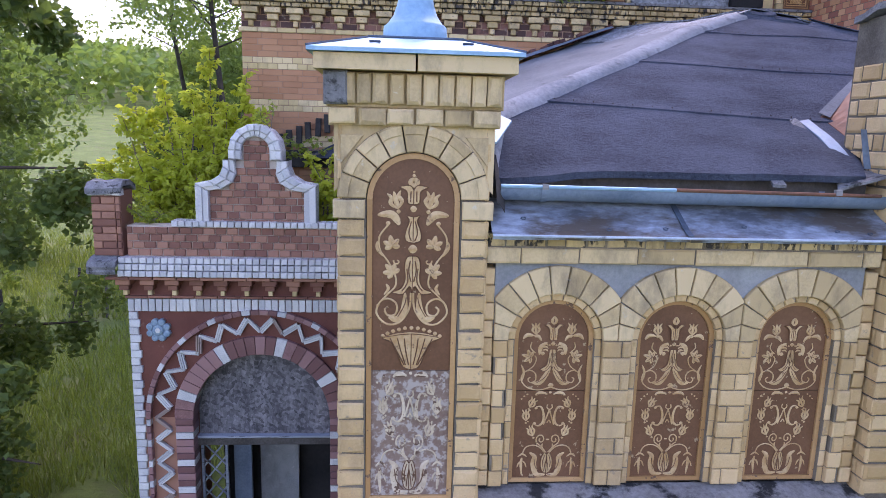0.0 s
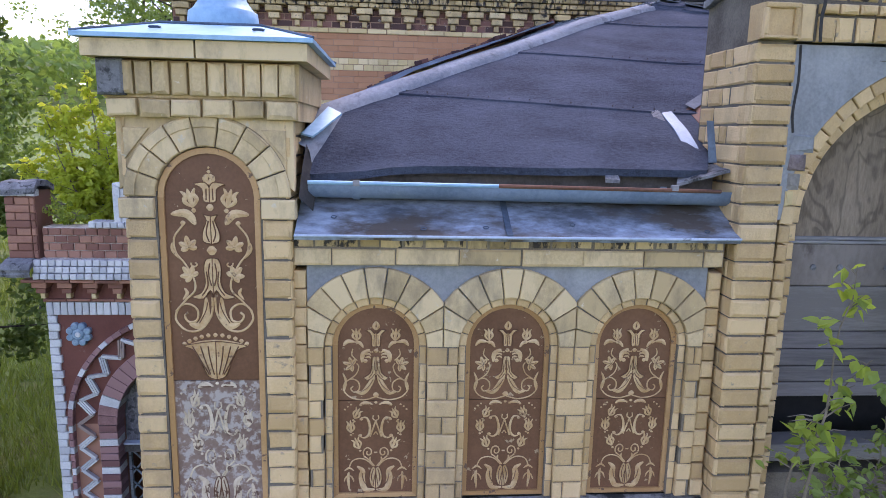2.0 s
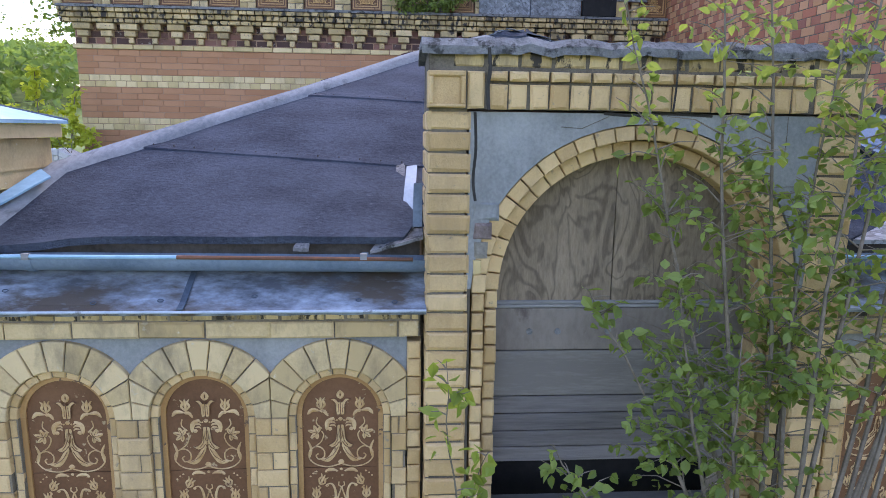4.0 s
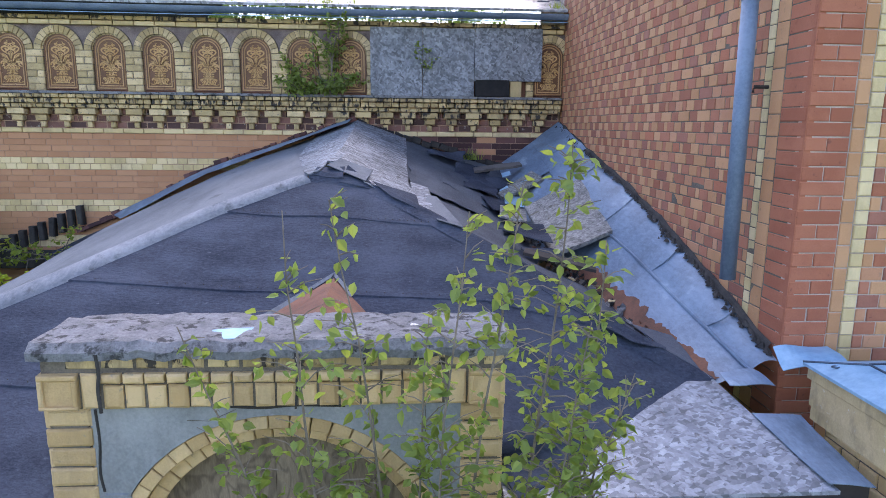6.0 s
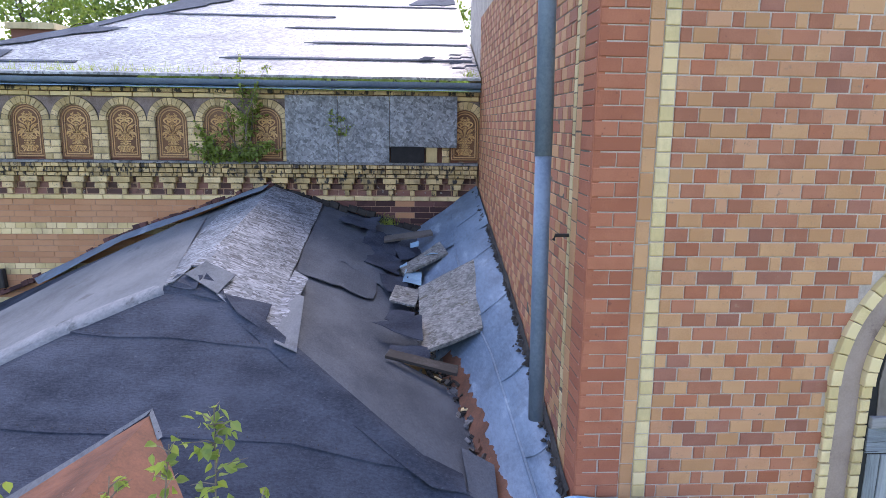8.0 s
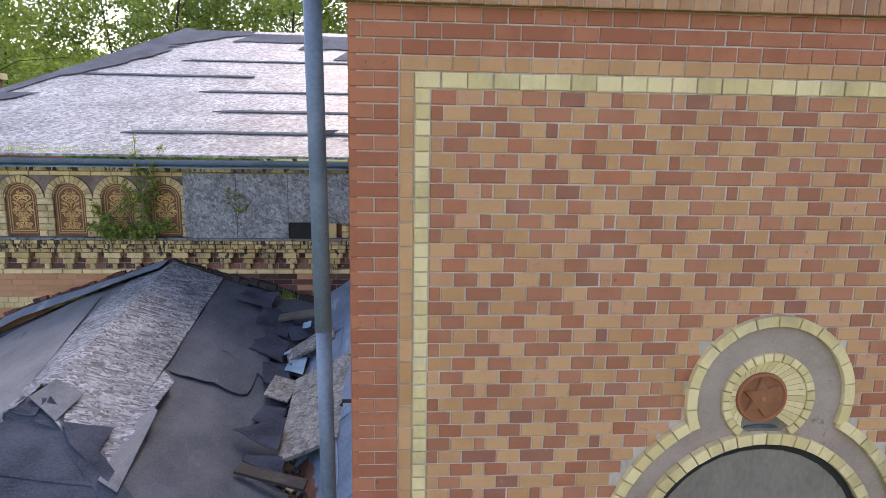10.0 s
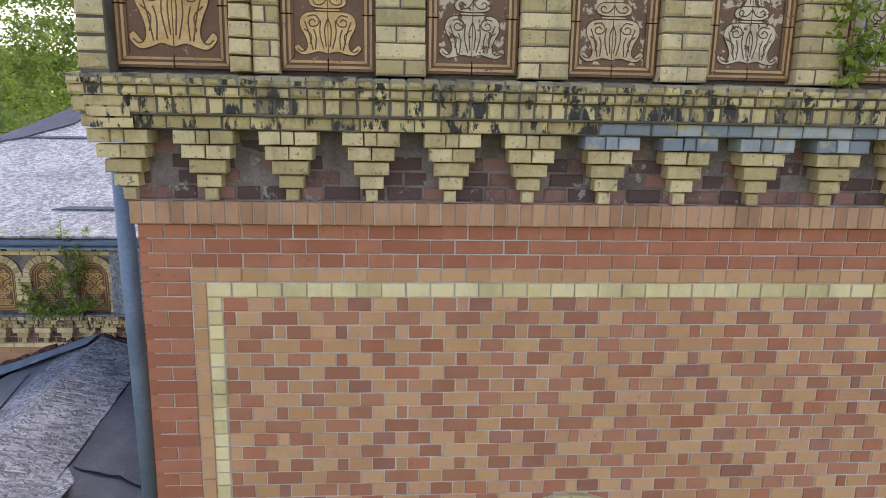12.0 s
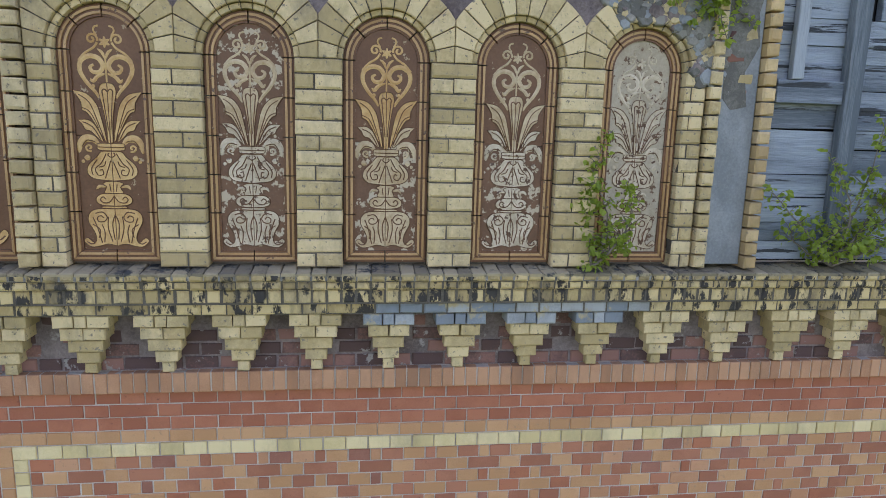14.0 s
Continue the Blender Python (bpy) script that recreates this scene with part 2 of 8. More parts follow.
MAT = {
    "yellow": surface("yellow_brick", (0.50, 0.335, 0.155), (0.68, 0.485, 0.255), 0.8, rand=0.45, big=5, fine=120, spots=(0.34, 0.27, 0.18), spot_size=22, spot_edge=0.62, grime=0.5, grime_tone=(0.13, 0.105, 0.075), bump=0.9, bump_size=0.006, contrast=0.17),
    "weathered": surface("weathered_yellow_brick", (0.45, 0.335, 0.165), (0.68, 0.525, 0.295), 0.9, rand=0.5, big=9, fine=55, spots=(0.24, 0.20, 0.145), spot_size=34, spot_edge=0.59, spot_soft=0.05, grime=0.6, grime_size=4, grime_tone=(0.13, 0.11, 0.08), bump=1.0, bump_size=0.008, contrast=0.16),
    "cream": surface("cream_terracotta", (0.47, 0.345, 0.178), (0.62, 0.47, 0.265), 0.75, rand=0.5, big=5, fine=90, spots=(0.58, 0.50, 0.36), spot_size=16, spot_edge=0.63, spot_soft=0.05, grime=0.65, grime_size=6, bump=0.6),
    "sooty": surface("sooty_yellow_brick", (0.40, 0.295, 0.14), (0.60, 0.455, 0.235), 0.85, rand=0.6, big=6, fine=90, spots=(0.045, 0.04, 0.036), spot_size=15, spot_edge=0.53, spot_soft=0.05, stretch=(1, 1, 0.45), grime=0.85, grime_size=5.0, bump=0.7),
    "sill_brick": surface("grey_worn_sill_brick", (0.20, 0.165, 0.11), (0.37, 0.30, 0.185), 0.9, rand=0.6, big=6, fine=70, spots=(0.06, 0.06, 0.055), spot_size=8, spot_edge=0.53, bump=0.9, bump_size=0.006),
    "red": surface("red_brick", (0.335, 0.110, 0.060), (0.425, 0.155, 0.086), 0.75, rand=0.35, big=5, fine=120, spots=(0.23, 0.08, 0.052), spot_size=30, spot_edge=0.63, bump=0.6),
    "diaper_red": surface("dull_red_brick", (0.325, 0.122, 0.070), (0.415, 0.165, 0.096), 0.7, rand=0.35, big=5, fine=120, spots=(0.23, 0.085, 0.06), spot_size=30, spot_edge=0.64, bump=0.6),
    "buff": surface("buff_brick", (0.455, 0.232, 0.110), (0.545, 0.296, 0.150), 0.7, rand=0.4, big=5, fine=120, spots=(0.38, 0.22, 0.125), spot_size=26, spot_edge=0.61, bump=0.6),
    "pale": surface("pale_yellow_brick", (0.59, 0.455, 0.225), (0.71, 0.565, 0.315), 0.7, rand=0.6, big=5, fine=110, grime=0.5, bump=0.5),
    "dark_brick": surface("dark_sooty_brick", (0.055, 0.027, 0.027), (0.135, 0.062, 0.055), 0.8, rand=0.8, big=6, fine=90),
    "old_red": surface("weathered_red_brick", (0.22, 0.10, 0.07), (0.36, 0.18, 0.12), 0.85, rand=0.9, big=4, fine=90, spots=(0.30, 0.24, 0.18), spot_size=5, spot_edge=0.66),
    "glazed": surface("white_glazed_brick", (0.45, 0.455, 0.46), (0.60, 0.60, 0.585), 0.3, rand=0.5, big=6, fine=60, spots=(0.28, 0.27, 0.25), spot_size=12, spot_edge=0.68, spec=0.5),
    "plum": surface("plum_glazed_brick", (0.17, 0.075, 0.075), (0.30, 0.16, 0.155), 0.4, rand=0.8, big=5, fine=80, spec=0.5),
    "mortar": surface("lime_mortar", (0.40, 0.34, 0.29), (0.60, 0.525, 0.455), 0.95, big=7, fine=150, contrast=0.16, grime=0.45, grime_size=9, bump=0.8),
    "soldier": surface("orange_brown_brick", (0.38, 0.185, 0.10), (0.50, 0.265, 0.15), 0.75, rand=0.45, big=5, fine=120, grime=0.4, bump=0.5),
    "dull_plaster": surface("sooty_mauve_plaster", (0.125, 0.095, 0.088), (0.28, 0.222, 0.205), 0.95, big=6, fine=70, bump=0.9, spots=(0.36, 0.32, 0.29), spot_size=9, spot_edge=0.62, bump_size=0.012),
    # faded felt scraps; on the left slope its paleness paints a sheen
    "pale_felt": surface("bleached_and_sheen_felt", (0.085, 0.099, 0.112), (0.165, 0.184, 0.203), 0.9, big=2, fine=60, bump=0.7, spec=0.1, stretch=(1, 0.35, 1), spots=(0.09, 0.10, 0.11), spot_size=4, spot_edge=0.60),
    # dark joints; on the tower flank the tone also stands in for shade
    "grey_mortar": surface("soot_and_shade_mortar", (0.08, 0.068, 0.053), (0.19, 0.165, 0.128), 0.95, big=6, fine=120),
    "old_plank": surface("grey_brown_plank", (0.16, 0.148, 0.135), (0.25, 0.235, 0.218), 0.85, big=2.5, fine=34, bump=0.5, rand=0.2, stretch=(0.4, 1, 3), spots=(0.11, 0.10, 0.09), spot_size=5, spot_edge=0.62),
    "pale_board": surface("pale_grey_board", (0.16, 0.16, 0.165), (0.31, 0.305, 0.30), 0.85, big=2.5, fine=26, bump=0.6, stretch=(0.4, 1, 3), spots=(0.10, 0.098, 0.095), spot_size=5, spot_edge=0.64),
    # dark joints, and the painted shade of the portal's jamb gaps
    "dark_mortar": surface("soot_and_gap_mortar", (0.066, 0.056, 0.044), (0.155, 0.133, 0.105), 0.95, big=5, fine=150),
    "rear_red": surface("orange_red_brick", (0.40, 0.195, 0.10), (0.47, 0.245, 0.132), 0.8, rand=0.3, big=3, fine=80),
    "plaster": surface("blue_grey_plaster", (0.19, 0.205, 0.21), (0.31, 0.32, 0.32), 0.9, big=3, fine=70, spots=(0.38, 0.37, 0.36), spot_size=7, spot_edge=0.64, grime=0.5, bump=0.5),
    "mauve": surface("mauve_plaster", (0.27, 0.205, 0.172), (0.37, 0.29, 0.248), 0.9, big=4, fine=90, bump=0.5, spots=(0.21, 0.155, 0.13), spot_size=9, spot_edge=0.62),
    "tile": surface("brown_glazed_tile", (0.125, 0.058, 0.030), (0.185, 0.090, 0.047), 0.45, big=4, fine=70, bump=0.15, spec=0.25, spots=(0.38, 0.275, 0.165), spot_size=24, spot_edge=0.645, spot_soft=0.015),
    "tan": surface("tan_glazed_tile", (0.36, 0.195, 0.075), (0.48, 0.285, 0.125), 0.45, big=6, fine=70, bump=0.1, rand=0.4, spec=0.4, spots=(0.14, 0.08, 0.05), spot_size=24, spot_edge=0.61, spot_soft=0.02),
    "cream_glaze": surface("cream_glaze", (0.36, 0.24, 0.12), (0.56, 0.43, 0.27), 0.5, big=9, fine=60, bump=0.1, spec=0.4, spots=(0.17, 0.10, 0.06), spot_size=26, spot_edge=0.63),
    "gold_glaze": surface("ochre_glaze", (0.42, 0.22, 0.07), (0.62, 0.40, 0.17), 0.5, big=7, fine=60, bump=0.1, spec=0.4, spots=(0.15, 0.08, 0.04), spot_size=26, spot_edge=0.64),
    "worn_glaze": surface("worn_pale_glaze", (0.40, 0.315, 0.21), (0.60, 0.50, 0.365), 0.7, big=9, fine=60, bump=0.2, spots=(0.13, 0.075, 0.05), spot_size=26, spot_edge=0.57, spot_soft=0.02),
    "bleached_tile": surface("bleached_brown_tile", (0.165, 0.105, 0.078), (0.25, 0.175, 0.135), 0.75, big=6, fine=80, bump=0.3, spots=(0.37, 0.325, 0.28), spot_size=24, spot_edge=0.49, spot_soft=0.07),
    "worn_tile": surface("worn_brown_tile", (0.13, 0.065, 0.036), (0.19, 0.098, 0.055), 0.6, big=4, fine=70, bump=0.2, spots=(0.47, 0.38, 0.265), spot_size=19, spot_edge=0.545, spot_soft=0.02),
    "felt": surface("black_roofing_felt", (0.028, 0.035, 0.050), (0.072, 0.086, 0.114), 0.95, big=2.2, fine=42, contrast=0.13, bump=1.0, bump_size=0.012, spots=(0.092, 0.104, 0.126), spot_size=30, spot_edge=0.62, stretch=(1, 1.5, 1.5), spec=0.06),
    "grey_felt": surface("grey_roofing_felt", (0.058, 0.069, 0.085), (0.112, 0.131, 0.156), 0.9, spec=0.12, big=2.2, fine=60, bump=0.9, bump_size=0.008, spots=(0.15, 0.166, 0.188), spot_size=3.5, spot_edge=0.64, stretch=(1, 0.6, 1)),
    "osb_roof": chipboard("glossy_roof_chipboard", (0.155, 0.165, 0.163), (0.345, 0.37, 0.378), 0.42, 1.4, (1 / 9, 1 / 34, 1 / 26), 0.010, rough=0.45, spec=0.5, big=1.5, fine=12, bump=0, spots=(0.115, 0.115, 0.10), spot_size=2.5, spot_edge=0.60),
    "osb": chipboard("weathered_chipboard", (0.15, 0.168, 0.188), (0.30, 0.325, 0.355), 0.5, 1.35, (1 / 11, 1 / 52, 1 / 40), 0.006, rough=0.55, spec=0.4, grime=0.45, grime_size=1.6, grime_tone=(0.11, 0.105, 0.09), big=6, fine=34, bump=0.6, spots=(0.13, 0.13, 0.13), spot_size=16, spot_edge=0.62, stretch=(1, 0.5, 1)),
    "osb_bare": chipboard("bare_ridge_chipboard", (0.115, 0.134, 0.154), (0.225, 0.252, 0.282), 0.4, 1.5, (1 / 10, 1 / 46, 1 / 36), 0.010, rough=0.75, spec=0.15, big=2.5, fine=20, bump=0, spots=(0.105, 0.090, 0.066), spot_size=1.1, spot_edge=0.585),
    "osb_mossy": chipboard("mossy_chipboard", (0.14, 0.145, 0.138), (0.27, 0.275, 0.262), 0.62, 1.3, (1 / 14, 1 / 60, 1 / 48), 0.006, rough=0.75, big=5, fine=20, bump=0, spots=(0.115, 0.11, 0.085), spot_size=8, spot_edge=0.57),
    "boss_clay": surface("brown_terracotta", (0.20, 0.075, 0.035), (0.29, 0.115, 0.055), 0.6, big=9, fine=60, bump=0.5),
    "rear_mortar": surface("brownish_mortar", (0.28, 0.17, 0.11), (0.40, 0.26, 0.18), 0.95, big=4, fine=110),
    "standing_plank": surface("silvered_standing_plank", (0.10, 0.12, 0.135), (0.34, 0.37, 0.39), 0.85, big=6, fine=60, contrast=0.16, bump=1.0, rand=0.3, stretch=(2.2, 1, 0.12), spots=(0.05, 0.05, 0.05), spot_size=7, spot_edge=0.62),
    "bleached_cream": surface("bleached_cream_tile", (0.33, 0.265, 0.185), (0.47, 0.395, 0.29), 0.7, big=5, fine=60, bump=0.3, spots=(0.15, 0.085, 0.05), spot_size=18, spot_edge=0.565, spot_soft=0.02),
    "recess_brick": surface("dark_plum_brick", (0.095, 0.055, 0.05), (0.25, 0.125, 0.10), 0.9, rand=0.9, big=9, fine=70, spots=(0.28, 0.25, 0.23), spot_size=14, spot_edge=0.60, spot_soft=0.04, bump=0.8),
    "lead_stained": surface("blue_stained_yellow_brick", (0.20, 0.225, 0.25), (0.36, 0.37, 0.37), 0.85, rand=0.7, big=5, fine=70, spots=(0.42, 0.34, 0.20), spot_size=8, spot_edge=0.57, grime=0.6, bump=0.6),
    "dirty_render": surface("grey_lime_render", (0.13, 0.122, 0.105), (0.27, 0.252, 0.22), 0.95, big=6, fine=50, rand=0.4, bump=1.0, bump_size=0.01, spots=(0.36, 0.33, 0.29), spot_size=18, spot_edge=0.62),
    "dark_seam": surface("dark_zinc_seam", (0.03, 0.045, 0.065), (0.09, 0.125, 0.165), 0.6, metal=0.1, big=6, fine=40),
    "wine_paint": surface("wine_red_paint", (0.125, 0.042, 0.030), (0.185, 0.066, 0.047), 0.7, big=3, fine=60, bump=0.4, spots=(0.23, 0.12, 0.09), spot_size=7, spot_edge=0.66),
    "diaper_orange": surface("orange_red_facing_brick", (0.33, 0.112, 0.060), (0.42, 0.152, 0.082), 0.7, rand=0.35, big=6, fine=120, spots=(0.26, 0.09, 0.06), spot_size=34, spot_edge=0.62, bump=0.6),
    "diaper_plum": surface("plum_red_facing_brick", (0.275, 0.108, 0.072), (0.355, 0.148, 0.10), 0.7, rand=0.35, big=7, fine=120, spots=(0.34, 0.17, 0.11), spot_size=24, spot_edge=0.62, bump=0.6),
    "buff_rosy": surface("rosy_buff_brick", (0.45, 0.215, 0.112), (0.53, 0.272, 0.152), 0.7, rand=0.4, big=6, fine=120, spots=(0.34, 0.19, 0.12), spot_size=30, spot_edge=0.60, bump=0.6),
    "pale_strip_felt": surface("pale_hip_felt", (0.115, 0.132, 0.150), (0.235, 0.256, 0.277), 0.9, big=3, fine=50, bump=0.7, spec=0.1, stretch=(1, 0.35, 1), spots=(0.09, 0.10, 0.11), spot_size=5, spot_edge=0.58),
    "zinc_pale": surface("pale_oxidised_zinc", (0.28, 0.34, 0.41), (0.46, 0.53, 0.60), 0.5, metal=0.15, big=6, fine=40, spots=(0.12, 0.12, 0.12), spot_size=14, spot_edge=0.60),
    "joint_grey": surface("brown_grey_joint", (0.13, 0.108, 0.078), (0.25, 0.212, 0.158), 0.95, big=6, fine=120, bump=0.6),
    "strip_ply": surface("brown_grey_plywood", (0.145, 0.122, 0.105), (0.225, 0.196, 0.17), 0.8, big=2.5, fine=40, bump=0.4, stretch=(1, 1, 0.5), spots=(0.11, 0.09, 0.075), spot_size=6, spot_edge=0.6),
    "grained_plank": surface("grained_grey_plank", (0.085, 0.078, 0.078), (0.20, 0.185, 0.18), 0.85, big=5, fine=44, contrast=0.15, bump=0.9, rand=0.25, stretch=(0.16, 1, 2.2), spots=(0.045, 0.042, 0.04), spot_size=7, spot_edge=0.62),
    "amber_glaze": surface("amber_cream_glaze", (0.40, 0.23, 0.092), (0.61, 0.44, 0.24), 0.5, big=12, fine=60, contrast=0.13, bump=0.1, spec=0.4, spots=(0.16, 0.09, 0.05), spot_size=30, spot_edge=0.61),
    "zinc": surface("blue_grey_zinc", (0.105, 0.155, 0.215), (0.215, 0.295, 0.385), 0.58, metal=0.15, big=2.0, fine=38, bump=0.3, spots=(0.28, 0.37, 0.46), spot_size=4, spot_edge=0.57, stretch=(1, 0.4, 1), grime=0.55, grime_size=3, grime_tone=(0.06, 0.07, 0.08)),
    "stained_zinc": surface("stained_ledge_zinc", (0.085, 0.098, 0.115), (0.33, 0.395, 0.47), 0.5, metal=0.15, big=4.5, fine=26, contrast=0.10, bump=0.5, spots=(0.085, 0.070, 0.055), spot_size=3.4, spot_edge=0.49, spot_soft=0.10, stretch=(0.5, 1, 1), spec=0.4),
    "zinc_bright": surface("bright_zinc", (0.17, 0.32, 0.45), (0.30, 0.49, 0.62), 0.5, metal=0.1, big=4, fine=22, bump=0.15, spots=(0.22, 0.27, 0.32), spot_size=6, spot_edge=0.64),
    "pipe": surface("painted_blue_pipe", (0.105, 0.15, 0.21), (0.19, 0.25, 0.325), 0.5, metal=0.1, big=3, fine=40, bump=0.1, spots=(0.10, 0.09, 0.085), spot_size=9, spot_edge=0.68),
    "rust": surface("rusty_sheet", (0.10, 0.05, 0.033), (0.22, 0.10, 0.06), 0.75, metal=0.1, big=4, fine=60, spots=(0.33, 0.20, 0.13), spot_size=6, spot_edge=0.66),
    "soot": surface("wet_black_dirt", (0.02, 0.02, 0.02), (0.06, 0.055, 0.05), 0.9, big=6, fine=60),
    "coping": surface("lichened_concrete", (0.115, 0.118, 0.122), (0.26, 0.265, 0.27), 0.95, big=9, fine=70, bump=1.0, spots=(0.055, 0.056, 0.056), spot_size=16, spot_edge=0.54, bump_size=0.012),
    "dirty_cement": surface("dirty_cement", (0.13, 0.12, 0.11), (0.32, 0.305, 0.28), 0.9, big=4, fine=50, bump=0.6, spots=(0.03, 0.03, 0.028), spot_size=5, spot_edge=0.52, bump_size=0.008),
    "plywood": grained("weathered_plywood", (0.125, 0.095, 0.066), (0.27, 0.213, 0.152)),
    "plank": surface("silvered_plank", (0.125, 0.148, 0.172), (0.35, 0.395, 0.44), 0.85, big=5, fine=50, contrast=0.15, bump=1.0, rand=0.25, stretch=(0.14, 1, 2.4), spots=(0.05, 0.055, 0.06), spot_size=9, spot_edge=0.60, spot_soft=0.03, bump_size=0.010),
    "grey_board": chipboard("grey_weathered_board", (0.075, 0.073, 0.08), (0.19, 0.185, 0.195), 0.5, 1.5, (1 / 10, 1 / 40, 1 / 32), 0.006, rough=0.8, big=3, fine=30, bump=0, spots=(0.22, 0.215, 0.22), spot_size=4, spot_edge=0.60, stretch=(2, 1, 0.6)),
    "dark_wood": surface("dark_weathered_wood", (0.05, 0.045, 0.04), (0.13, 0.12, 0.11), 0.85, big=3, fine=40, bump=0.4, rand=0.5),
    # near-black colour that paints the unlit depth of openings
    "dark": surface("unlit_inside_black", (0.012, 0.012, 0.013), (0.03, 0.03, 0.03), 0.95, big=2, fine=20, bump=0),
    "roundel": surface("blue_glazed_roundel", (0.13, 0.22, 0.30), (0.28, 0.38, 0.44), 0.35, big=14, fine=60, spec=0.5),
    "bark": surface("young_bark", (0.12, 0.10, 0.075), (0.24, 0.20, 0.16), 0.85, big=8, fine=60),
    "dark_bark": surface("dark_bark", (0.04, 0.034, 0.027), (0.09, 0.075, 0.06), 0.9, big=5, fine=40, bump=0.6),
    "leaf": leafy("birch_leaf", (0.10, 0.155, 0.04), (0.225, 0.30, 0.09), 0.48),
    "leaf_light": leafy("young_yellow_leaf", (0.12, 0.18, 0.03), (0.25, 0.325, 0.07), 0.5),
    "leaf_lime": leafy("lime_maple_leaf", (0.28, 0.345, 0.04), (0.47, 0.52, 0.09), 0.55),
    "leaf_dark": leafy("dark_tree_leaf", (0.045, 0.085, 0.022), (0.115, 0.175, 0.05), 0.32),
    "leaf_far": leafy("far_wood_leaf", (0.09, 0.15, 0.04), (0.17, 0.25, 0.07), 0.4),
    "grass": surface("meadow", (0.075, 0.115, 0.022), (0.16, 0.205, 0.05), 0.9, big=0.5, fine=9, bump=0.8, bump_size=0.05, spots=(0.135, 0.155, 0.05), spot_size=0.7, spot_edge=0.54),
    "blade": leafy("grass_blade", (0.08, 0.13, 0.025), (0.185, 0.245, 0.055), 0.35),
}


# ---- small mesh tools ----
class Build:
    """Collects the faces of one mesh."""

    def __init__(self):
        self.v, self.f, self.m = [], [], []

    def add(self, verts, faces, slot=0):
        k = len(self.v)
        self.v += [tuple(p) for p in verts]
        self.f += [tuple(i + k for i in f) for f in faces]
        self.m += [slot] * len(faces)
        return self

    def box(self, x0, x1, y0, y1, z0, z1, slot=0):
        v = [(x, y, z) for x in (x0, x1) for y in (y0, y1) for z in (z0, z1)]
        return self.add(v, [(0, 1, 3, 2), (4, 6, 7, 5), (0, 4, 5, 1), (2, 3, 7, 6), (0, 2, 6, 4), (1, 5, 7, 3)], slot)

    def block(self, u0, u1, v0, v1, n0, n1, c=0.004, slot=0):
        """A block whose front (n1) has chamfered edges."""
        k = min(c, (u1 - u0) * 0.3, (v1 - v0) * 0.3)
        v = [(u0, v0, n0), (u1, v0, n0), (u1, v1, n0), (u0, v1, n0),
             (u0, v0, n1 - k), (u1, v0, n1 - k), (u1, v1, n1 - k), (u0, v1, n1 - k),
             (u0 + k, v0 + k, n1), (u1 - k, v0 + k, n1), (u1 - k, v1 - k, n1), (u0 + k, v1 - k, n1)]
        f = [(8, 9, 10, 11)]
        for i in range(4):
            j = (i + 1) % 4
            f += [(i, j, 4 + j, 4 + i), (4 + i, 4 + j, 8 + j, 8 + i)]
        return self.add(v, f, slot)

    def prism(self, poly, n0, n1, slot=0, c=0.0):
        """An outline in (u, v), counter-clockwise, from depth n0 to n1, with a chamfered front."""
        k = len(poly)
        mu, mv = sum(p[0] for p in poly) / k, sum(p[1] for p in poly) / k
        back = [(u, v, n0) for u, v in poly]
        rim = [(u, v, n1 - c) for u, v in poly]
        if c:
            size = max(math.hypot(u - mu, v - mv) for u, v in poly)
            s = 1 - min(0.3, 1.3 * c / size)
            front = [(mu + (u - mu) * s, mv + (v - mv) * s, n1) for u, v in poly]
            f = [tuple(range(2 * k, 3 * k))]
            for i in range(k):
                j = (i + 1) % k
                f += [(i, j, k + j, k + i), (k + i, k + j, 2 * k + j, 2 * k + i)]
            return self.add(back + rim + front, f, slot)
        return self.add(back + rim, [tuple(range(k, 2 * k))] + [(i, (i + 1) % k, k + (i + 1) % k, k + i) for i in range(k)], slot)

    def band(self, line, width, n, slot=0):
        """A flat stroke of that width (or widths) along points (u, v) at depth n, slightly raised in the middle."""
        k = len(line)
        w = width if isinstance(width, list) else [width] * k
        vs = []
        for i, (u, v) in enumerate(line):
            a, b = line[max(i - 1, 0)], line[min(i + 1, k - 1)]
            d = math.hypot(b[0] - a[0], b[1] - a[1]) or 1
            px, py = -(b[1] - a[1]) / d * w[i] / 2, (b[0] - a[0]) / d * w[i] / 2
            vs += [(u + px, v + py, n), (u, v, n + 0.0025), (u - px, v - py, n)]
        fs = []
        for i in range(k - 1):
            fs += [(3 * i, 3 * i + 1, 3 * i + 4, 3 * i + 3), (3 * i + 1, 3 * i + 2, 3 * i + 5, 3 * i + 4)]
        return self.add(vs, [f[::-1] for f in fs], slot)

    def tube(self, line, radius, sides=8, slot=0, caps=True):
        """A round bar along 3D points; radius may be a list."""
        k = len(line)
        r = radius if isinstance(radius, list) else [radius] * k
        vs = []
        for i in range(k):
            p = Vector(line[i])
            d = (Vector(line[min(i + 1, k - 1)]) - Vector(line[max(i - 1, 0)])).normalized()
            s = d.cross(Vector((0, 0, 1)) if abs(d.z) < 0.9 else Vector((1, 0, 0))).normalized()
            t = d.cross(s)
            vs += [p + (s * math.cos(a) + t * math.sin(a)) * r[i] for a in [2 * math.pi * j / sides for j in range(sides)]]
        fs = []
        for i in range(k - 1):
            for j in range(sides):
                q = (j + 1) % sides
                fs.append((i * sides + j, i * sides + q, (i + 1) * sides + q, (i + 1) * sides + j))
        if caps:
            fs += [tuple(range(sides))[::-1], tuple(range((k - 1) * sides, k * sides))]
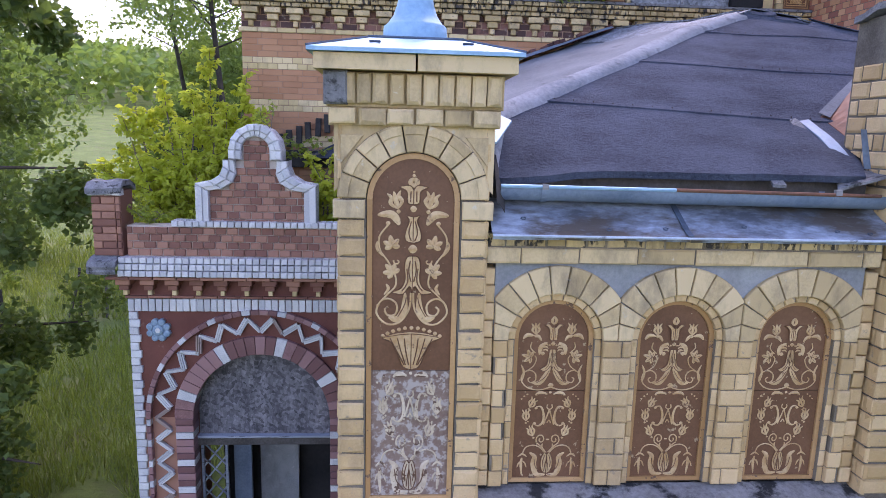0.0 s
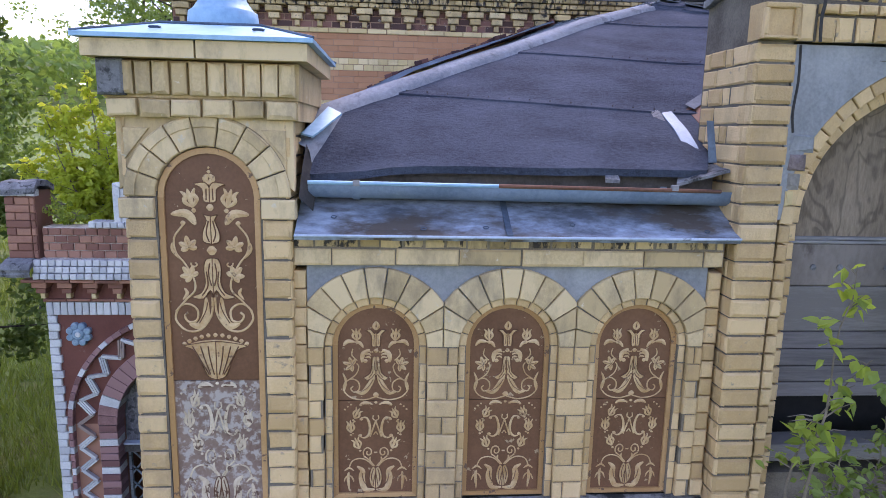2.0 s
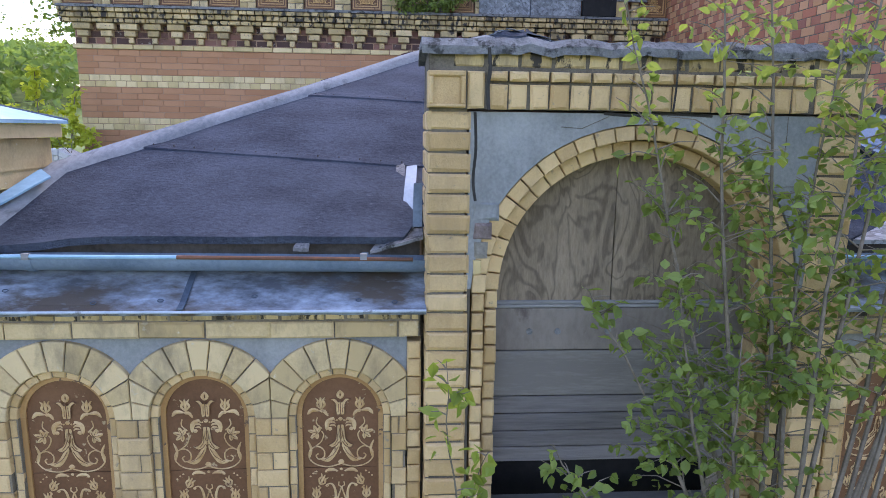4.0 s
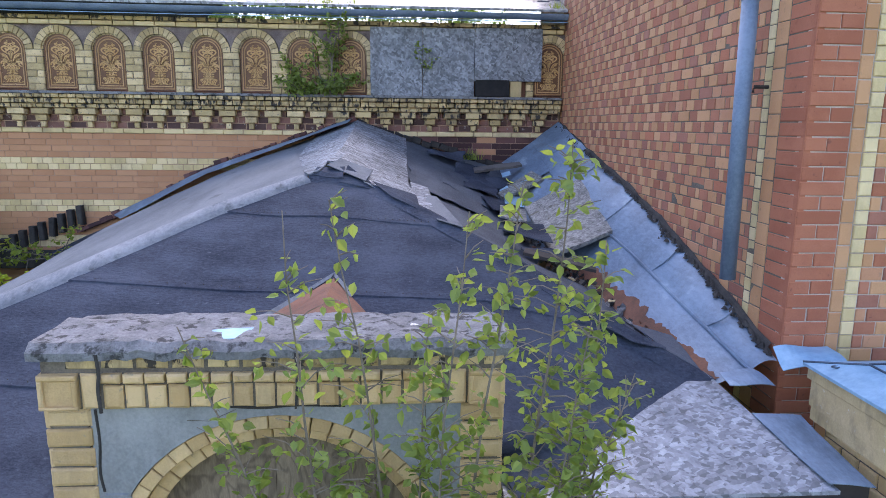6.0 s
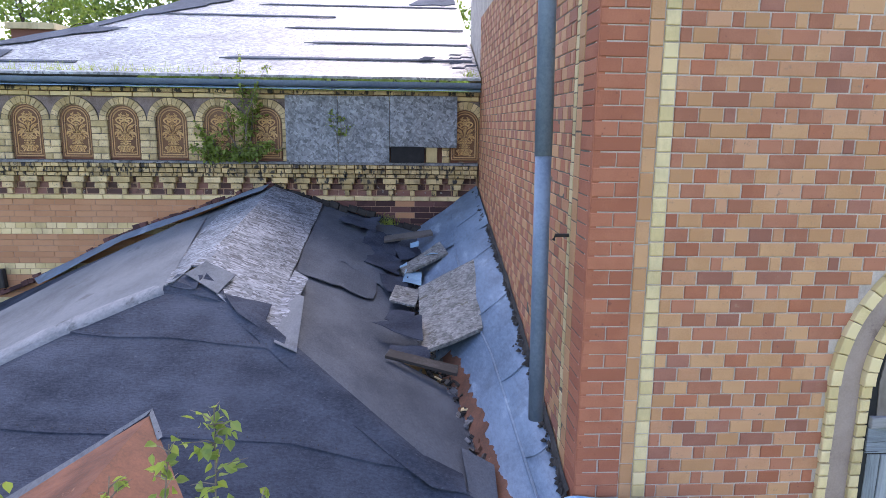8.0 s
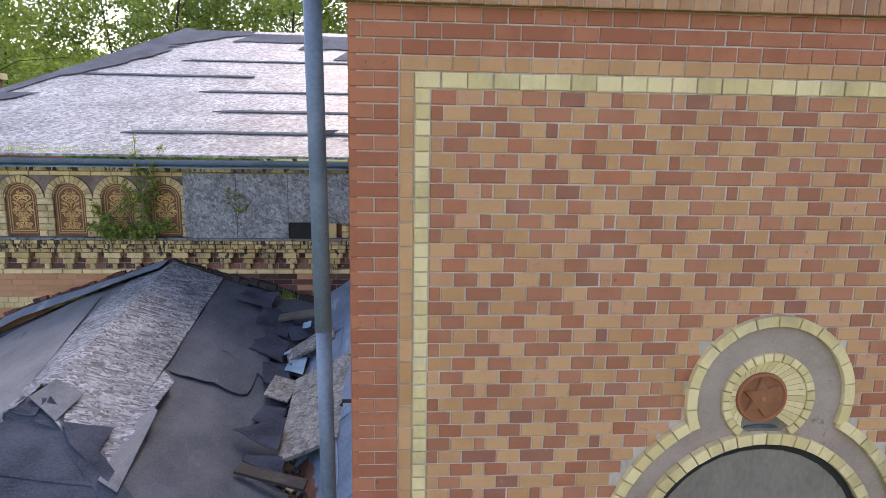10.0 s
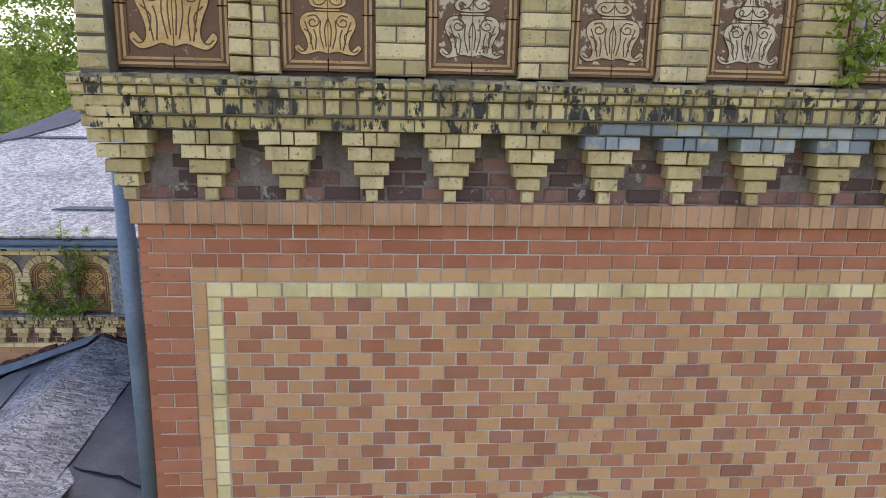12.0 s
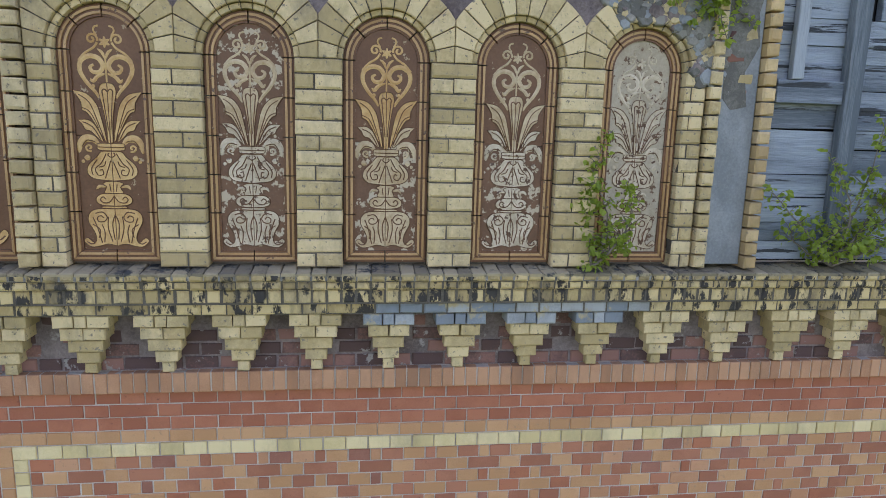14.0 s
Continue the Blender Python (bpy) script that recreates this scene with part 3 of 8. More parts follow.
        return self.add(vs, fs, slot)

    def turned(self, profile, cx, cy, sides=20, slot=0):
        """A lathed body about a vertical axis; profile of (radius, z)."""
        vs, fs = [], []
        for r, z in profile:
            vs += [(cx + r * math.cos(2 * math.pi * j / sides), cy + r * math.sin(2 * math.pi * j / sides), z) for j in range(sides)]
        for i in range(len(profile) - 1):
            for j in range(sides):
                q = (j + 1) % sides
                fs.append((i * sides + j, i * sides + q, (i + 1) * sides + q, (i + 1) * sides + j))
        fs.append(tuple(range((len(profile) - 1) * sides, len(profile) * sides)))
        return self.add(vs, fs, slot)

    def grid(self, rows, slot=0, thick=0.0):
        """A sheet through rows of 3D points, with a thickness downwards if given."""
        a, b = len(rows), len(rows[0])
        vs = [p for r in rows for p in r]
        fs = [(i * b + j, i * b + j + 1, (i + 1) * b + j + 1, (i + 1) * b + j) for i in range(a - 1) for j in range(b - 1)]
        self.add(vs, fs, slot)
        if thick:
            self.add([(p[0], p[1], p[2] - thick) for p in vs], [f[::-1] for f in fs], slot)
            k = len(vs)
            rim = [j for j in range(b)] + [i * b + b - 1 for i in range(1, a)] + [(a - 1) * b + j for j in range(b - 2, -1, -1)] + [i * b for i in range(a - 2, 0, -1)]
            both = vs + [(p[0], p[1], p[2] - thick) for p in vs]
            self.add(both, [(rim[(i + 1) % len(rim)], rim[i], rim[i] + k, rim[(i + 1) % len(rim)] + k) for i in range(len(rim))], slot)
        return self

    def mesh(self, name, mats, smooth=False):
        me = bpy.data.meshes.new(name)
        me.from_pydata(self.v, [], self.f)
        for k in mats:
            me.materials.append(MAT[k])
        me.polygons.foreach_set("material_index", self.m)
        if smooth:
            me.polygons.foreach_set("use_smooth", [True] * len(self.f))
        me.update()
        return me


def part(name, build, mats, parent=None, label="", at=None, smooth=False):
    me = build.mesh(name, mats.split(), smooth) if isinstance(build, Build) else build
    ob = new(name, me)
    ob.matrix_basis = whole(parent).inverted() @ (at or Matrix())
    ob.parent = parent
    return tagged(ob, label)


def whole(ob):
    """The pose of an object in the world, from its own and its parents' poses."""
    m = Matrix()
    while ob:
        m, ob = ob.matrix_basis @ m, ob.parent
    return m


def thing(name, label, category, group="", kind="", at=(0, 0, 0)):
    ob = new(name)
    ob.location = at
    ob.empty_display_size = 0.1
    return tagged(ob, label, category, group, kind)


def facing(x, y, z, side="front"):
    """The frame of a wall: (u, v, n) become right, up and out of the wall."""
    if side == "front":
        u, n = Vector((1, 0, 0)), Vector((0, -1, 0))
    else:
        u, n = Vector((0, -1, 0)), Vector((-1, 0, 0))
    m = Matrix((u, (0, 0, 1), n)).transposed().to_4x4()
    return Matrix.Translation((x, y, z)) @ m


SHARED = {}


def worn(b, seed, by):
    """Knock the front corners of a block a little out of true."""
    r = random.Random(seed * 7 + 1)
    b.v = b.v[:4] + [(x + r.uniform(-by, by) * 0.5, y + r.uniform(-by, by) * 0.5, z) for x, y, z in b.v[4:8]] + [(x + r.uniform(-by, by), y + r.uniform(-by, by), z - abs(r.uniform(0, by))) for x, y, z in b.v[8:]]
    return b


def masonry(parent, fr, specs, near=None, limit=300, depth=0.02, name="brick", rest="brickwork", seed=1, joint=0.008, edge=0.007, wear=0.0035):
    """Bricks (u0, u1, v0, v1, material, n_front) on a wall: those nearest to the point `near` as parts, the others joined."""
    rng = random.Random(seed)
    if near is not None and len(specs) > limit:
        specs = sorted(specs, key=lambda s: ((s[0] + s[1]) / 2 - near[0]) ** 2 + ((s[2] + s[3]) / 2 - near[1]) ** 2)
    order = []
    bulk = Build()
    for i, (u0, u1, v0, v1, mat, n) in enumerate(specs):
        w, h = u1 - u0 - joint, v1 - v0 - joint
        if w < 0.008 or h < 0.008:
            continue
        cu, cv = (u0 + u1) / 2 + rng.uniform(-0.0015, 0.0015), (v0 + v1) / 2 + rng.uniform(-0.001, 0.001)
        nn = n + rng.uniform(-0.002, 0.002)
        if i < limit:
            key = (round(w, 3), round(h, 3), mat, round(depth, 3), round(edge, 3), rng.randrange(4))
            if key not in SHARED:
                SHARED[key] = worn(Build().block(-key[0] / 2, key[0] / 2, -key[1] / 2, key[1] / 2, -depth, 0, edge), key[5], wear).mesh(name, [mat])
            part(name, SHARED[key], "", parent, at=fr @ pose(cu, cv, nn, rng.uniform(-0.6, 0.6), rng.uniform(-0.5, 0.5), rng.uniform(-0.35, 0.35)))
        else:
            if mat not in order:
                order.append(mat)
            bulk.block(cu - w / 2, cu + w / 2, cv - h / 2, cv + h / 2, nn - depth, nn, edge, order.index(mat))
    if bulk.v:
        tagged(part(rest, bulk, " ".join(order), parent, at=fr), kind="stuff")


def row(u0, u1, v0, v1, lengths, mats, n=0.0, start=0.0):
    """One course of bricks, lengths and materials repeating."""
    out, u, i = [], u0 - start, 0
    while u < u1 - 0.004:
        w = lengths[i % len(lengths)]
        a, b = max(u, u0), min(u + w, u1)
        if b - a > 0.012:
            out.append((a, b, v0, v1, mats[i % len(mats)], n))
        u += w
        i += 1
    return out


def clip_u(poly, lo, hi):
    for sign, lim in ((1, lo), (-1, -hi)):
        res = []
        for i in range(len(poly)):
            p, q = poly[i], poly[(i + 1) % len(poly)]
            a, b = sign * p[0] - lim, sign * q[0] - lim
            if a >= 0:
                res.append(p)
            if (a >= 0) != (b >= 0):
                t = a / (a - b)
                res.append((p[0] + (q[0] - p[0]) * t, p[1] + (q[1] - p[1]) * t))
        poly = res
        if len(poly) < 3:
            return []
    return poly


def arc(cu, cv, r, a0, a1, k):
    return [(cu + r * math.cos(radians(a0 + (a1 - a0) * i / k)), cv + r * math.sin(radians(a0 + (a1 - a0) * i / k))) for i in range(k + 1)]


def ring(parent, fr, cu, cv, r0, r1, count, mats, n0, n1, a0=0.0, a1=180.0, gap=0.005, lo=None, hi=None, name="voussoir", chamfer=0.004):
    """Wedge stones round an arch, each a part."""
    step = (a1 - a0) / count
    for i in range(count):
        g0, g1 = math.degrees(gap / r0) / 2, math.degrees(gap / r1) / 2
        s, e = a0 + i * step, a0 + (i + 1) * step
        poly = arc(cu, cv, r1, s + g1, e - g1, 3) + arc(cu, cv, r0, e - g0, s + g0, 2)
        if lo is not None:
            poly = clip_u(poly, lo, hi)
        if len(poly) >= 3:
            part(name, Build().prism(poly, n0, n1 + 0.002 * ((i * 7) % 5 - 2) / 2, 0, chamfer), mats[i % len(mats)], parent, at=fr)


# ---- painted ornament of the tile panels, in half panel widths ----
def spiral(cu, cv, r, turns, a0, way=1, k=18):
    return [(cu + r * (1 - 0.82 * i / k) * math.cos(radians(a0 + way * 360 * turns * i / k)), cv + r * (1 - 0.82 * i / k) * math.sin(radians(a0 + way * 360 * turns * i / k))) for i in range(k + 1)]


def blade_widths(w, k=10):
    return [w * math.sin(math.pi * (0.06 + 0.9 * i / k)) ** 0.8 for i in range(k + 1)]


def smooth(pts, k=5):
    """A soft curve through the points."""
    out = []
    for i in range(len(pts) - 1):
        p0, p1, p2, p3 = pts[max(i - 1, 0)], pts[i], pts[i + 1], pts[min(i + 2, len(pts) - 1)]
        for j in range(k):
            t = j / k
            out.append(tuple(0.5 * (2 * b + (c - a) * t + (2 * a - 5 * b + 4 * c - d) * t * t + (3 * b - a - 3 * c + d) * t ** 3) for a, b, c, d in zip(p0, p1, p2, p3)))
    return out + [pts[-1]]


class Drawing:
    """Half of a symmetrical drawing on a sheet whose middle line is u = 0; scaled to panel units by `fit`."""

    def __init__(self, scale, foot, split, top, v_split, v_top):
        self.s, self.foot, self.split, self.top, self.vs, self.vt = scale, foot, split, top, v_split, v_top
        self.low, self.high = [], []

    def fit(self, p):
        u, y = p
        v = self.vs * (self.foot - y) / (self.foot - self.split) if y > self.split else self.vs + (self.vt - self.vs) * (self.split - y) / (self.split - self.top)
        return (u / self.s, v)

    def put(self, kind, pts, width=0.0):
        where = self.low if pts[len(pts) // 2][1] > self.split else self.high
        w = [x / self.s for x in width] if isinstance(width, list) else width / self.s
        where.append((kind, [self.fit(p) for p in pts], w))

    def line(self, pts, width):
        self.put("line", smooth(pts), width)

    def cut(self, pts, width):
        self.put("cut", smooth(pts), width)

    def petal(self, pts, width):
        q = smooth(pts)
        self.put("line", q, blade_widths(width, len(q) - 1))

    def fill(self, pts):
        self.put("fill", smooth(pts, 3))

    def disc(self, u, y, r):
        self.put("line", [(u - r, y), (u - r * 0.5, y), (u, y), (u + r * 0.5, y), (u + r, y)], [0.4 * r, 1.7 * r, 2 * r, 1.7 * r, 0.4 * r])

    def coil(self, u, y, r, turns, a0, way, width):
        self.put("line", [(a, b) for a, b in spiral(u, y, r, turns, a0, way)], width)

    def tulip(self, u, y, turn, size):
        c, d = math.cos(radians(turn)), math.sin(radians(turn))
        def at(a, b):
            return (u + size * (a * c - b * d), y - size * (a * d + b * c))
        self.petal([at(0, -0.5), at(-0.34, -0.1), at(-0.22, 0.25), at(-0.42, 0.55)], size * 0.26)
        self.petal([at(0, -0.5), at(0.34, -0.1), at(0.22, 0.25), at(0.42, 0.55)], size * 0.26)
        self.petal([at(0, -0.45), at(0, 0.0), at(0, 0.6)], size * 0.30)
        self.disc(*at(0, -0.68), size * 0.13)

    def lobed(self, u, y, turn, size):
        for k, r in ((-2, 0.75), (-1, 0.95), (0, 1.1), (1, 0.95), (2, 0.75)):
            a = radians(turn + 52 * k)
            e = (u + size * r * math.cos(a), y - size * r * math.sin(a))
            self.petal([(u, y), ((u + e[0]) / 2, (y + e[1]) / 2), e], size * 0.52)
            self.cut([(u, y), (u + 0.7 * (e[0] - u), y + 0.7 * (e[1] - y))], size * 0.05)


def low_design(d):
    """Vase between acanthus leaves, hanging bells, a heart of scrolls and a wreath round a cipher."""
    d.fill([(0, 982), (-25, 968), (-37, 930), (-30, 890), (-14, 868), (0, 880)])
    d.cut([(0, 900), (-8, 930), (-14, 968)], 5)
    d.cut([(-12, 880), (-24, 915), (-20, 945)], 5)
    d.petal([(-4, 988), (-60, 985), (-80, 930), (-76, 890), (-108, 868)], 40)
    d.cut([(-30, 975), (-66, 945), (-78, 900)], 5)
    d.line([(-14, 868), (-50, 838), (-95, 828), (-135, 842), (-152, 875)], 9)
    d.petal([(-180, 890), (-152, 876), (-124, 890)], 14)
    d.petal([(-152, 895), (-158, 925), (-152, 990)], 20)
    d.petal([(-154, 912), (-172, 925), (-182, 948)], 11)
    d.petal([(-150, 912), (-134, 925), (-124, 948)], 11)
    d.line([(-6, 866), (-40, 834), (-68, 815)], 9)
    d.coil(-43, 797, 30, 1.25, 150, 1, 9)
    d.petal([(-16, 858), (-34, 838), (-30, 818)], 14)
    d.line([(-9, 797), (0, 797), (9, 797)], 10)
    d.tulip(-105, 752, 25, 58)
    d.tulip(-142, 668, 2, 58)
    d.tulip(-108, 602, -32, 54)
    d.petal([(-92, 560), (-60, 548), (-18, 556)], 26)
    d.cut([(-80, 557), (-30, 556)], 4)
    d.disc(0, 546, 9)
    for u, y in ((-140, 556), (-158, 566), (-174, 580), (-128, 700), (-120, 640)):
        d.disc(u, y, 6)
    d.petal([(-84, 622), (-52, 622), (-34, 662), (-38, 704), (-64, 722), (-94, 712)], 17)
    d.disc(-82, 628, 10)
    d.disc(-88, 710, 11)
    d.line([(-32, 716), (-14, 672), (0, 636)], 10)
    d.line([(0, 636), (-16, 626), (-13, 608)], 8)
    d.line([(0, 690), (-12, 706)], 8)


def front_drawing():
    d = Drawing(212, 1000, 537, 72, 2.66, 5.02)
    low_design(d)
    d.line([(-4, 518), (-70, 534), (-140, 520), (-180, 480), (-172, 436), (-130, 418), (-96, 440), (-96, 478), (-126, 490), (-140, 470), (-126, 458)], 9)
    d.petal([(-178, 486), (-168, 430), (-186, 384)], 16)
    d.petal([(-6, 392), (-30, 440), (-70, 492), (-118, 488)], 34)
    d.cut([(-16, 420), (-44, 462), (-90, 490)], 4)
    d.fill([(0, 294), (-18, 298), (-24, 340), (-32, 384), (-66, 408), (-76, 404), (-52, 424), (-24, 412), (-8, 392), (0, 420)])
    d.cut([(-6, 315), (-10, 350), (-4, 372)], 4)
    d.cut([(-18, 345), (-18, 380), (-40, 410)], 4)
    d.disc(0, 506, 17)
    d.lobed(-132, 340, 165, 48)
    d.line([(-150, 420), (-112, 392), (-96, 352), (-108, 330)], 8)
    d.petal([(-78, 326), (-72, 280), (-34, 256)], 30)
    for y in (268, 284, 300):
        d.petal([(-62, y), (-40, y - 4), (-28, y + 6)], 12)
    d.disc(-60, 318, 13)
    d.line([(-104, 316), (-134, 286), (-128, 252)], 8)
    d.petal([(-118, 216), (-158, 212), (-182, 236)], 26)
    d.petal([(-118, 216), (-90, 220), (-70, 246)], 22)
    d.tulip(-108, 178, 4, 62)
    d.fill([(0, 238), (-22, 236), (-26, 180), (-46, 158), (-58, 154), (-30, 148), (-8, 170), (0, 150)])
    d.cut([(-10, 178), (-12, 226)], 5)
    d.petal([(0, 150), (-13, 130), (0, 104)], 20)
    d.disc(0, 262, 13)
    d.disc(-20, 270, 6)
    return d


def pillar_drawing():
    d = Drawing(172, 1530, 1003, 55, 3.46, 8.80)
    g = Drawing(205, 1000, 537, 72, 3.46, 8.80)
    low_design(g)
    d.low = g.low
    d.fill([(0, 998), (-34, 985), (-58, 930), (-82, 872), (-124, 850), (-60, 836), (0, 830)])
    for a, b in ((-92, -30), (-60, -24), (-30, -10)):
        d.cut([(a, 850), ((a + b) / 2 - 4, 905), (b, 975)], 5)
    d.line([(-118, 848), (-60, 832), (0, 826)], 7)
    for u, y in ((0, 802), (-28, 804), (-54, 810), (-79, 818), (-103, 828), (-124, 840)):
        d.disc(u, y, 9)
    d.line([(-5, 640), (-12, 715), (-55, 778), (-112, 782), (-152, 734), (-136, 682), (-100, 668), (-66, 694), (-70, 738), (-102, 744), (-116, 720), (-102, 704)], 9)
    d.petal([(-100, 752), (-60, 762), (-34, 720), (-30, 640)], 34)
    d.cut([(-60, 750), (-34, 700), (-24, 660)], 4)
    d.fill([(0, 474), (-24, 480), (-34, 520), (-30, 575), (-46, 618), (-74, 632), (-84, 640), (-40, 646), (-12, 610), (0, 640)])
    d.cut([(-10, 495), (-16, 540), (-6, 590)], 5)
    d.cut([(-24, 530), (-20, 590), (-44, 632)], 5)
    d.disc(0, 443, 19)
    d.fill([(0, 416), (-30, 406), (-33, 370), (-16, 318), (-28, 296), (0, 302)])
    d.cut([(-8, 320), (-18, 370), (-8, 406)], 5)
    d.disc(0, 266, 14)
    d.fill([(0, 246), (-24, 240), (-28, 192), (-52, 176), (-58, 170), (-16, 164), (0, 186)])
    d.cut([(-12, 190), (-13, 236)], 5)
    d.petal([(0, 172), (-14, 150), (0, 132)], 22)
    d.disc(0, 122, 7)
    d.disc(0, 106, 5)
    d.tulip(-74, 232, 14, 70)
    d.petal([(-58, 336), (-90, 292), (-150, 294)], 34)
    d.petal([(-58, 336), (-74, 300), (-110, 282)], 24)
    d.disc(-106, 330, 10)
    d.line([(-106, 338), (-142, 390), (-138, 450), (-104, 500), (-74, 560), (-72, 610), (-108, 650), (-150, 700)], 8)
    d.petal([(-150, 410), (-152, 440), (-128, 476)], 12)
    d.petal([(-112, 600), (-102, 622), (-120, 650)], 14)
    d.lobed(-88, 430, 100, 44)
    d.lobed(-84, 548, 130, 44)
    d.coil(-66, 498, 16, 0.8, 200, -1, 7)
    return d


def tower_drawing():
    d = Drawing(144, 1172, 603, 85, 3.55, 7.06)
    for k in range(6):
        a = radians(90 + 60 * k)
        d.petal([(0, 180), (11 * math.cos(a), 180 - 11 * math.sin(a)), (25 * math.cos(a), 180 - 25 * math.sin(a))], 13)
    d.line([(-22, 110), (-38, 116), (-42, 132), (-30, 152)], 8)
    d.coil(-53, 168, 26, 1.3, 20, -1, 10)
    d.line([(-30, 182), (-48, 206), (-84, 230), (-112, 262)], 10)
    heart = smooth([(-36, 425), (-54, 395), (-86, 355), (-109, 308), (-104, 266), (-70, 243), (-32, 250), (-12, 282), (-28, 311), (-56, 310), (-66, 290), (-50, 279)])
    d.put("line", heart, [9 + 12 * math.sin(math.pi * i / (len(heart) - 1)) ** 0.7 for i in range(len(heart))])
    d.line([(0, 240), (0, 356)], 8)
    d.petal([(-3, 252), (-12, 226), (-32, 210)], 13)
    d.petal([(-6, 318), (-38, 332), (-56, 352), (-68, 340)], 17)
    d.disc(-58, 374, 9)
    d.fill([(-148, 393), (-92, 405), (-57, 440), (-38, 490), (-15, 622), (-38, 588), (-62, 540), (-90, 494), (-112, 480), (-115, 446), (-132, 415)])
    d.cut([(-122, 412), (-80, 446), (-52, 520), (-26, 610)], 4)
    d.cut([(-112, 470), (-78, 490), (-46, 560)], 3.5)
    d.fill([(-134, 525), (-90, 524), (-58, 553), (-30, 622), (-54, 605), (-80, 576), (-103, 569), (-114, 546)])
    d.cut([(-112, 534), (-72, 556), (-40, 612)], 4)
    d.fill([(0, 358), (-26, 364), (-37, 396), (-27, 450), (-14, 540), (-10, 626), (0, 626)])
    d.cut([(-20, 414), (-22, 394), (-12, 386), (0, 398)], 5)
    d.cut([(-21, 405), (-15, 470), (-5, 570)], 4)
    d.fill([(0, 632), (-52, 632), (-59, 645), (-53, 665), (0, 668)])
    d.cut([(-57, 650), (0, 651)], 3.5)
    d.petal([(-50, 642), (-75, 611), (-110, 611), (-132, 645), (-136, 680)], 34)
    d.cut([(-66, 624), (-100, 618), (-122, 650)], 4)
    d.coil(-92, 654, 19, 1.1, 60, 1, 9)
    d.fill([(0, 672), (-42, 672), (-64, 700), (-100, 738), (-108, 778), (-82, 808), (-30, 816), (0, 819)])
    for pts in ([(-22, 682), (-46, 730), (-72, 758), (-62, 790), (-40, 786), (-42, 764), (-54, 766)], [(-4, 716), (-18, 760), (-32, 806)], [(-62, 712), (-88, 756), (-84, 790)], [(0, 702), (-15, 690), (-10, 678)], [(-26, 720), (-34, 742), (-56, 750)]):
        d.cut(pts, 4.5)
    d.disc(-103, 704, 13)
    d.disc(-122, 722, 8)
    d.fill([(0, 821), (-22, 822), (-44, 832), (-30, 850), (-40, 880), (0, 881)])
    d.cut([(-16, 835), (-12, 872)], 4)
    d.petal([(-34, 850), (-60, 846), (-74, 862)], 13)
    d.fill([(0, 884), (-50, 884), (-76, 904), (-74, 930), (-48, 943), (0, 946)])
    d.cut([(0, 896), (-20, 925), (-46, 930), (-60, 914), (-48, 900), (-36, 912)], 5)
    d.fill([(0, 948), (-48, 948), (-52, 957), (0, 959)])
    d.fill([(0, 962), (-50, 960), (-92, 967), (-115, 992), (-117, 1030), (-97, 1072), (-87, 1112), (-98, 1136), (-126, 1110), (-142, 1128), (-112, 1157), (-72, 1152), (-40, 1142), (0, 1152)])
    for pts in ([(-52, 1008), (-62, 996), (-78, 1006), (-74, 1026), (-50, 1026), (-36, 1004), (-54, 978), (-86, 984)], [(-30, 1000), (-34, 1060), (-18, 1130)], [(-98, 1005), (-80, 1060), (-64, 1136)], [(-60, 1042), (-50, 1080), (-54, 1134)], [(0, 990), (-14, 1040), (-8, 1120)], [(-100, 1040), (-70, 1068), (-76, 1110)], [(-130, 1130), (-112, 1142), (-94, 1136)]):
        d.cut(pts, 5)
    return d


def strokes_front_low():
    return front_drawing().low


def strokes_front_high():
    return front_drawing().high


def strokes_pillar(low):
    d = pillar_drawing()
    return d.low if low else d.high


def strokes_tower(low):
    d = tower_drawing()
    return d.low if low else d.high


def ornament(parent, fr, cu, base, unit, strokes, n, mat, ground="tile", weight=1.0):
    """The drawing and its mirror image as one low relief, with grooves in the colour of the ground."""
    b = Build()
    for order, (kind, line, width) in enumerate(strokes):
        for side in (1, -1):
            pts = [(cu + side * u * unit, base + v * unit) for u, v in line]
            w = [x * unit * weight for x in width] if isinstance(width, list) else width * unit * weight
            if kind == "fill":
                area = sum(p[0] * q[1] - q[0] * p[1] for p, q in zip(pts, pts[1:] + pts[:1]))
                lift = 0.0012 + 0.00012 * order + 0.00006 * (side < 0)
                loop = pts if area > 0 else pts[::-1]
                b.add([(u, v, n + lift) for u, v in loop], [tuple(range(len(loop)))])
                b.band(loop[::-1] + [loop[-1]], 0.022 * unit, n + lift + 0.0006, 1)
                continue
            if side < 0:
                pts, w = pts[::-1], (w[::-1] if isinstance(w, list) else w)
            b.band(pts, w, n + (0.0042 if kind == "cut" else 0.00009 * order + 0.00004 * (side < 0)), 1 if kind == "cut" else 0)
    return part("ornament", b, mat + " " + ground, parent, at=fr)


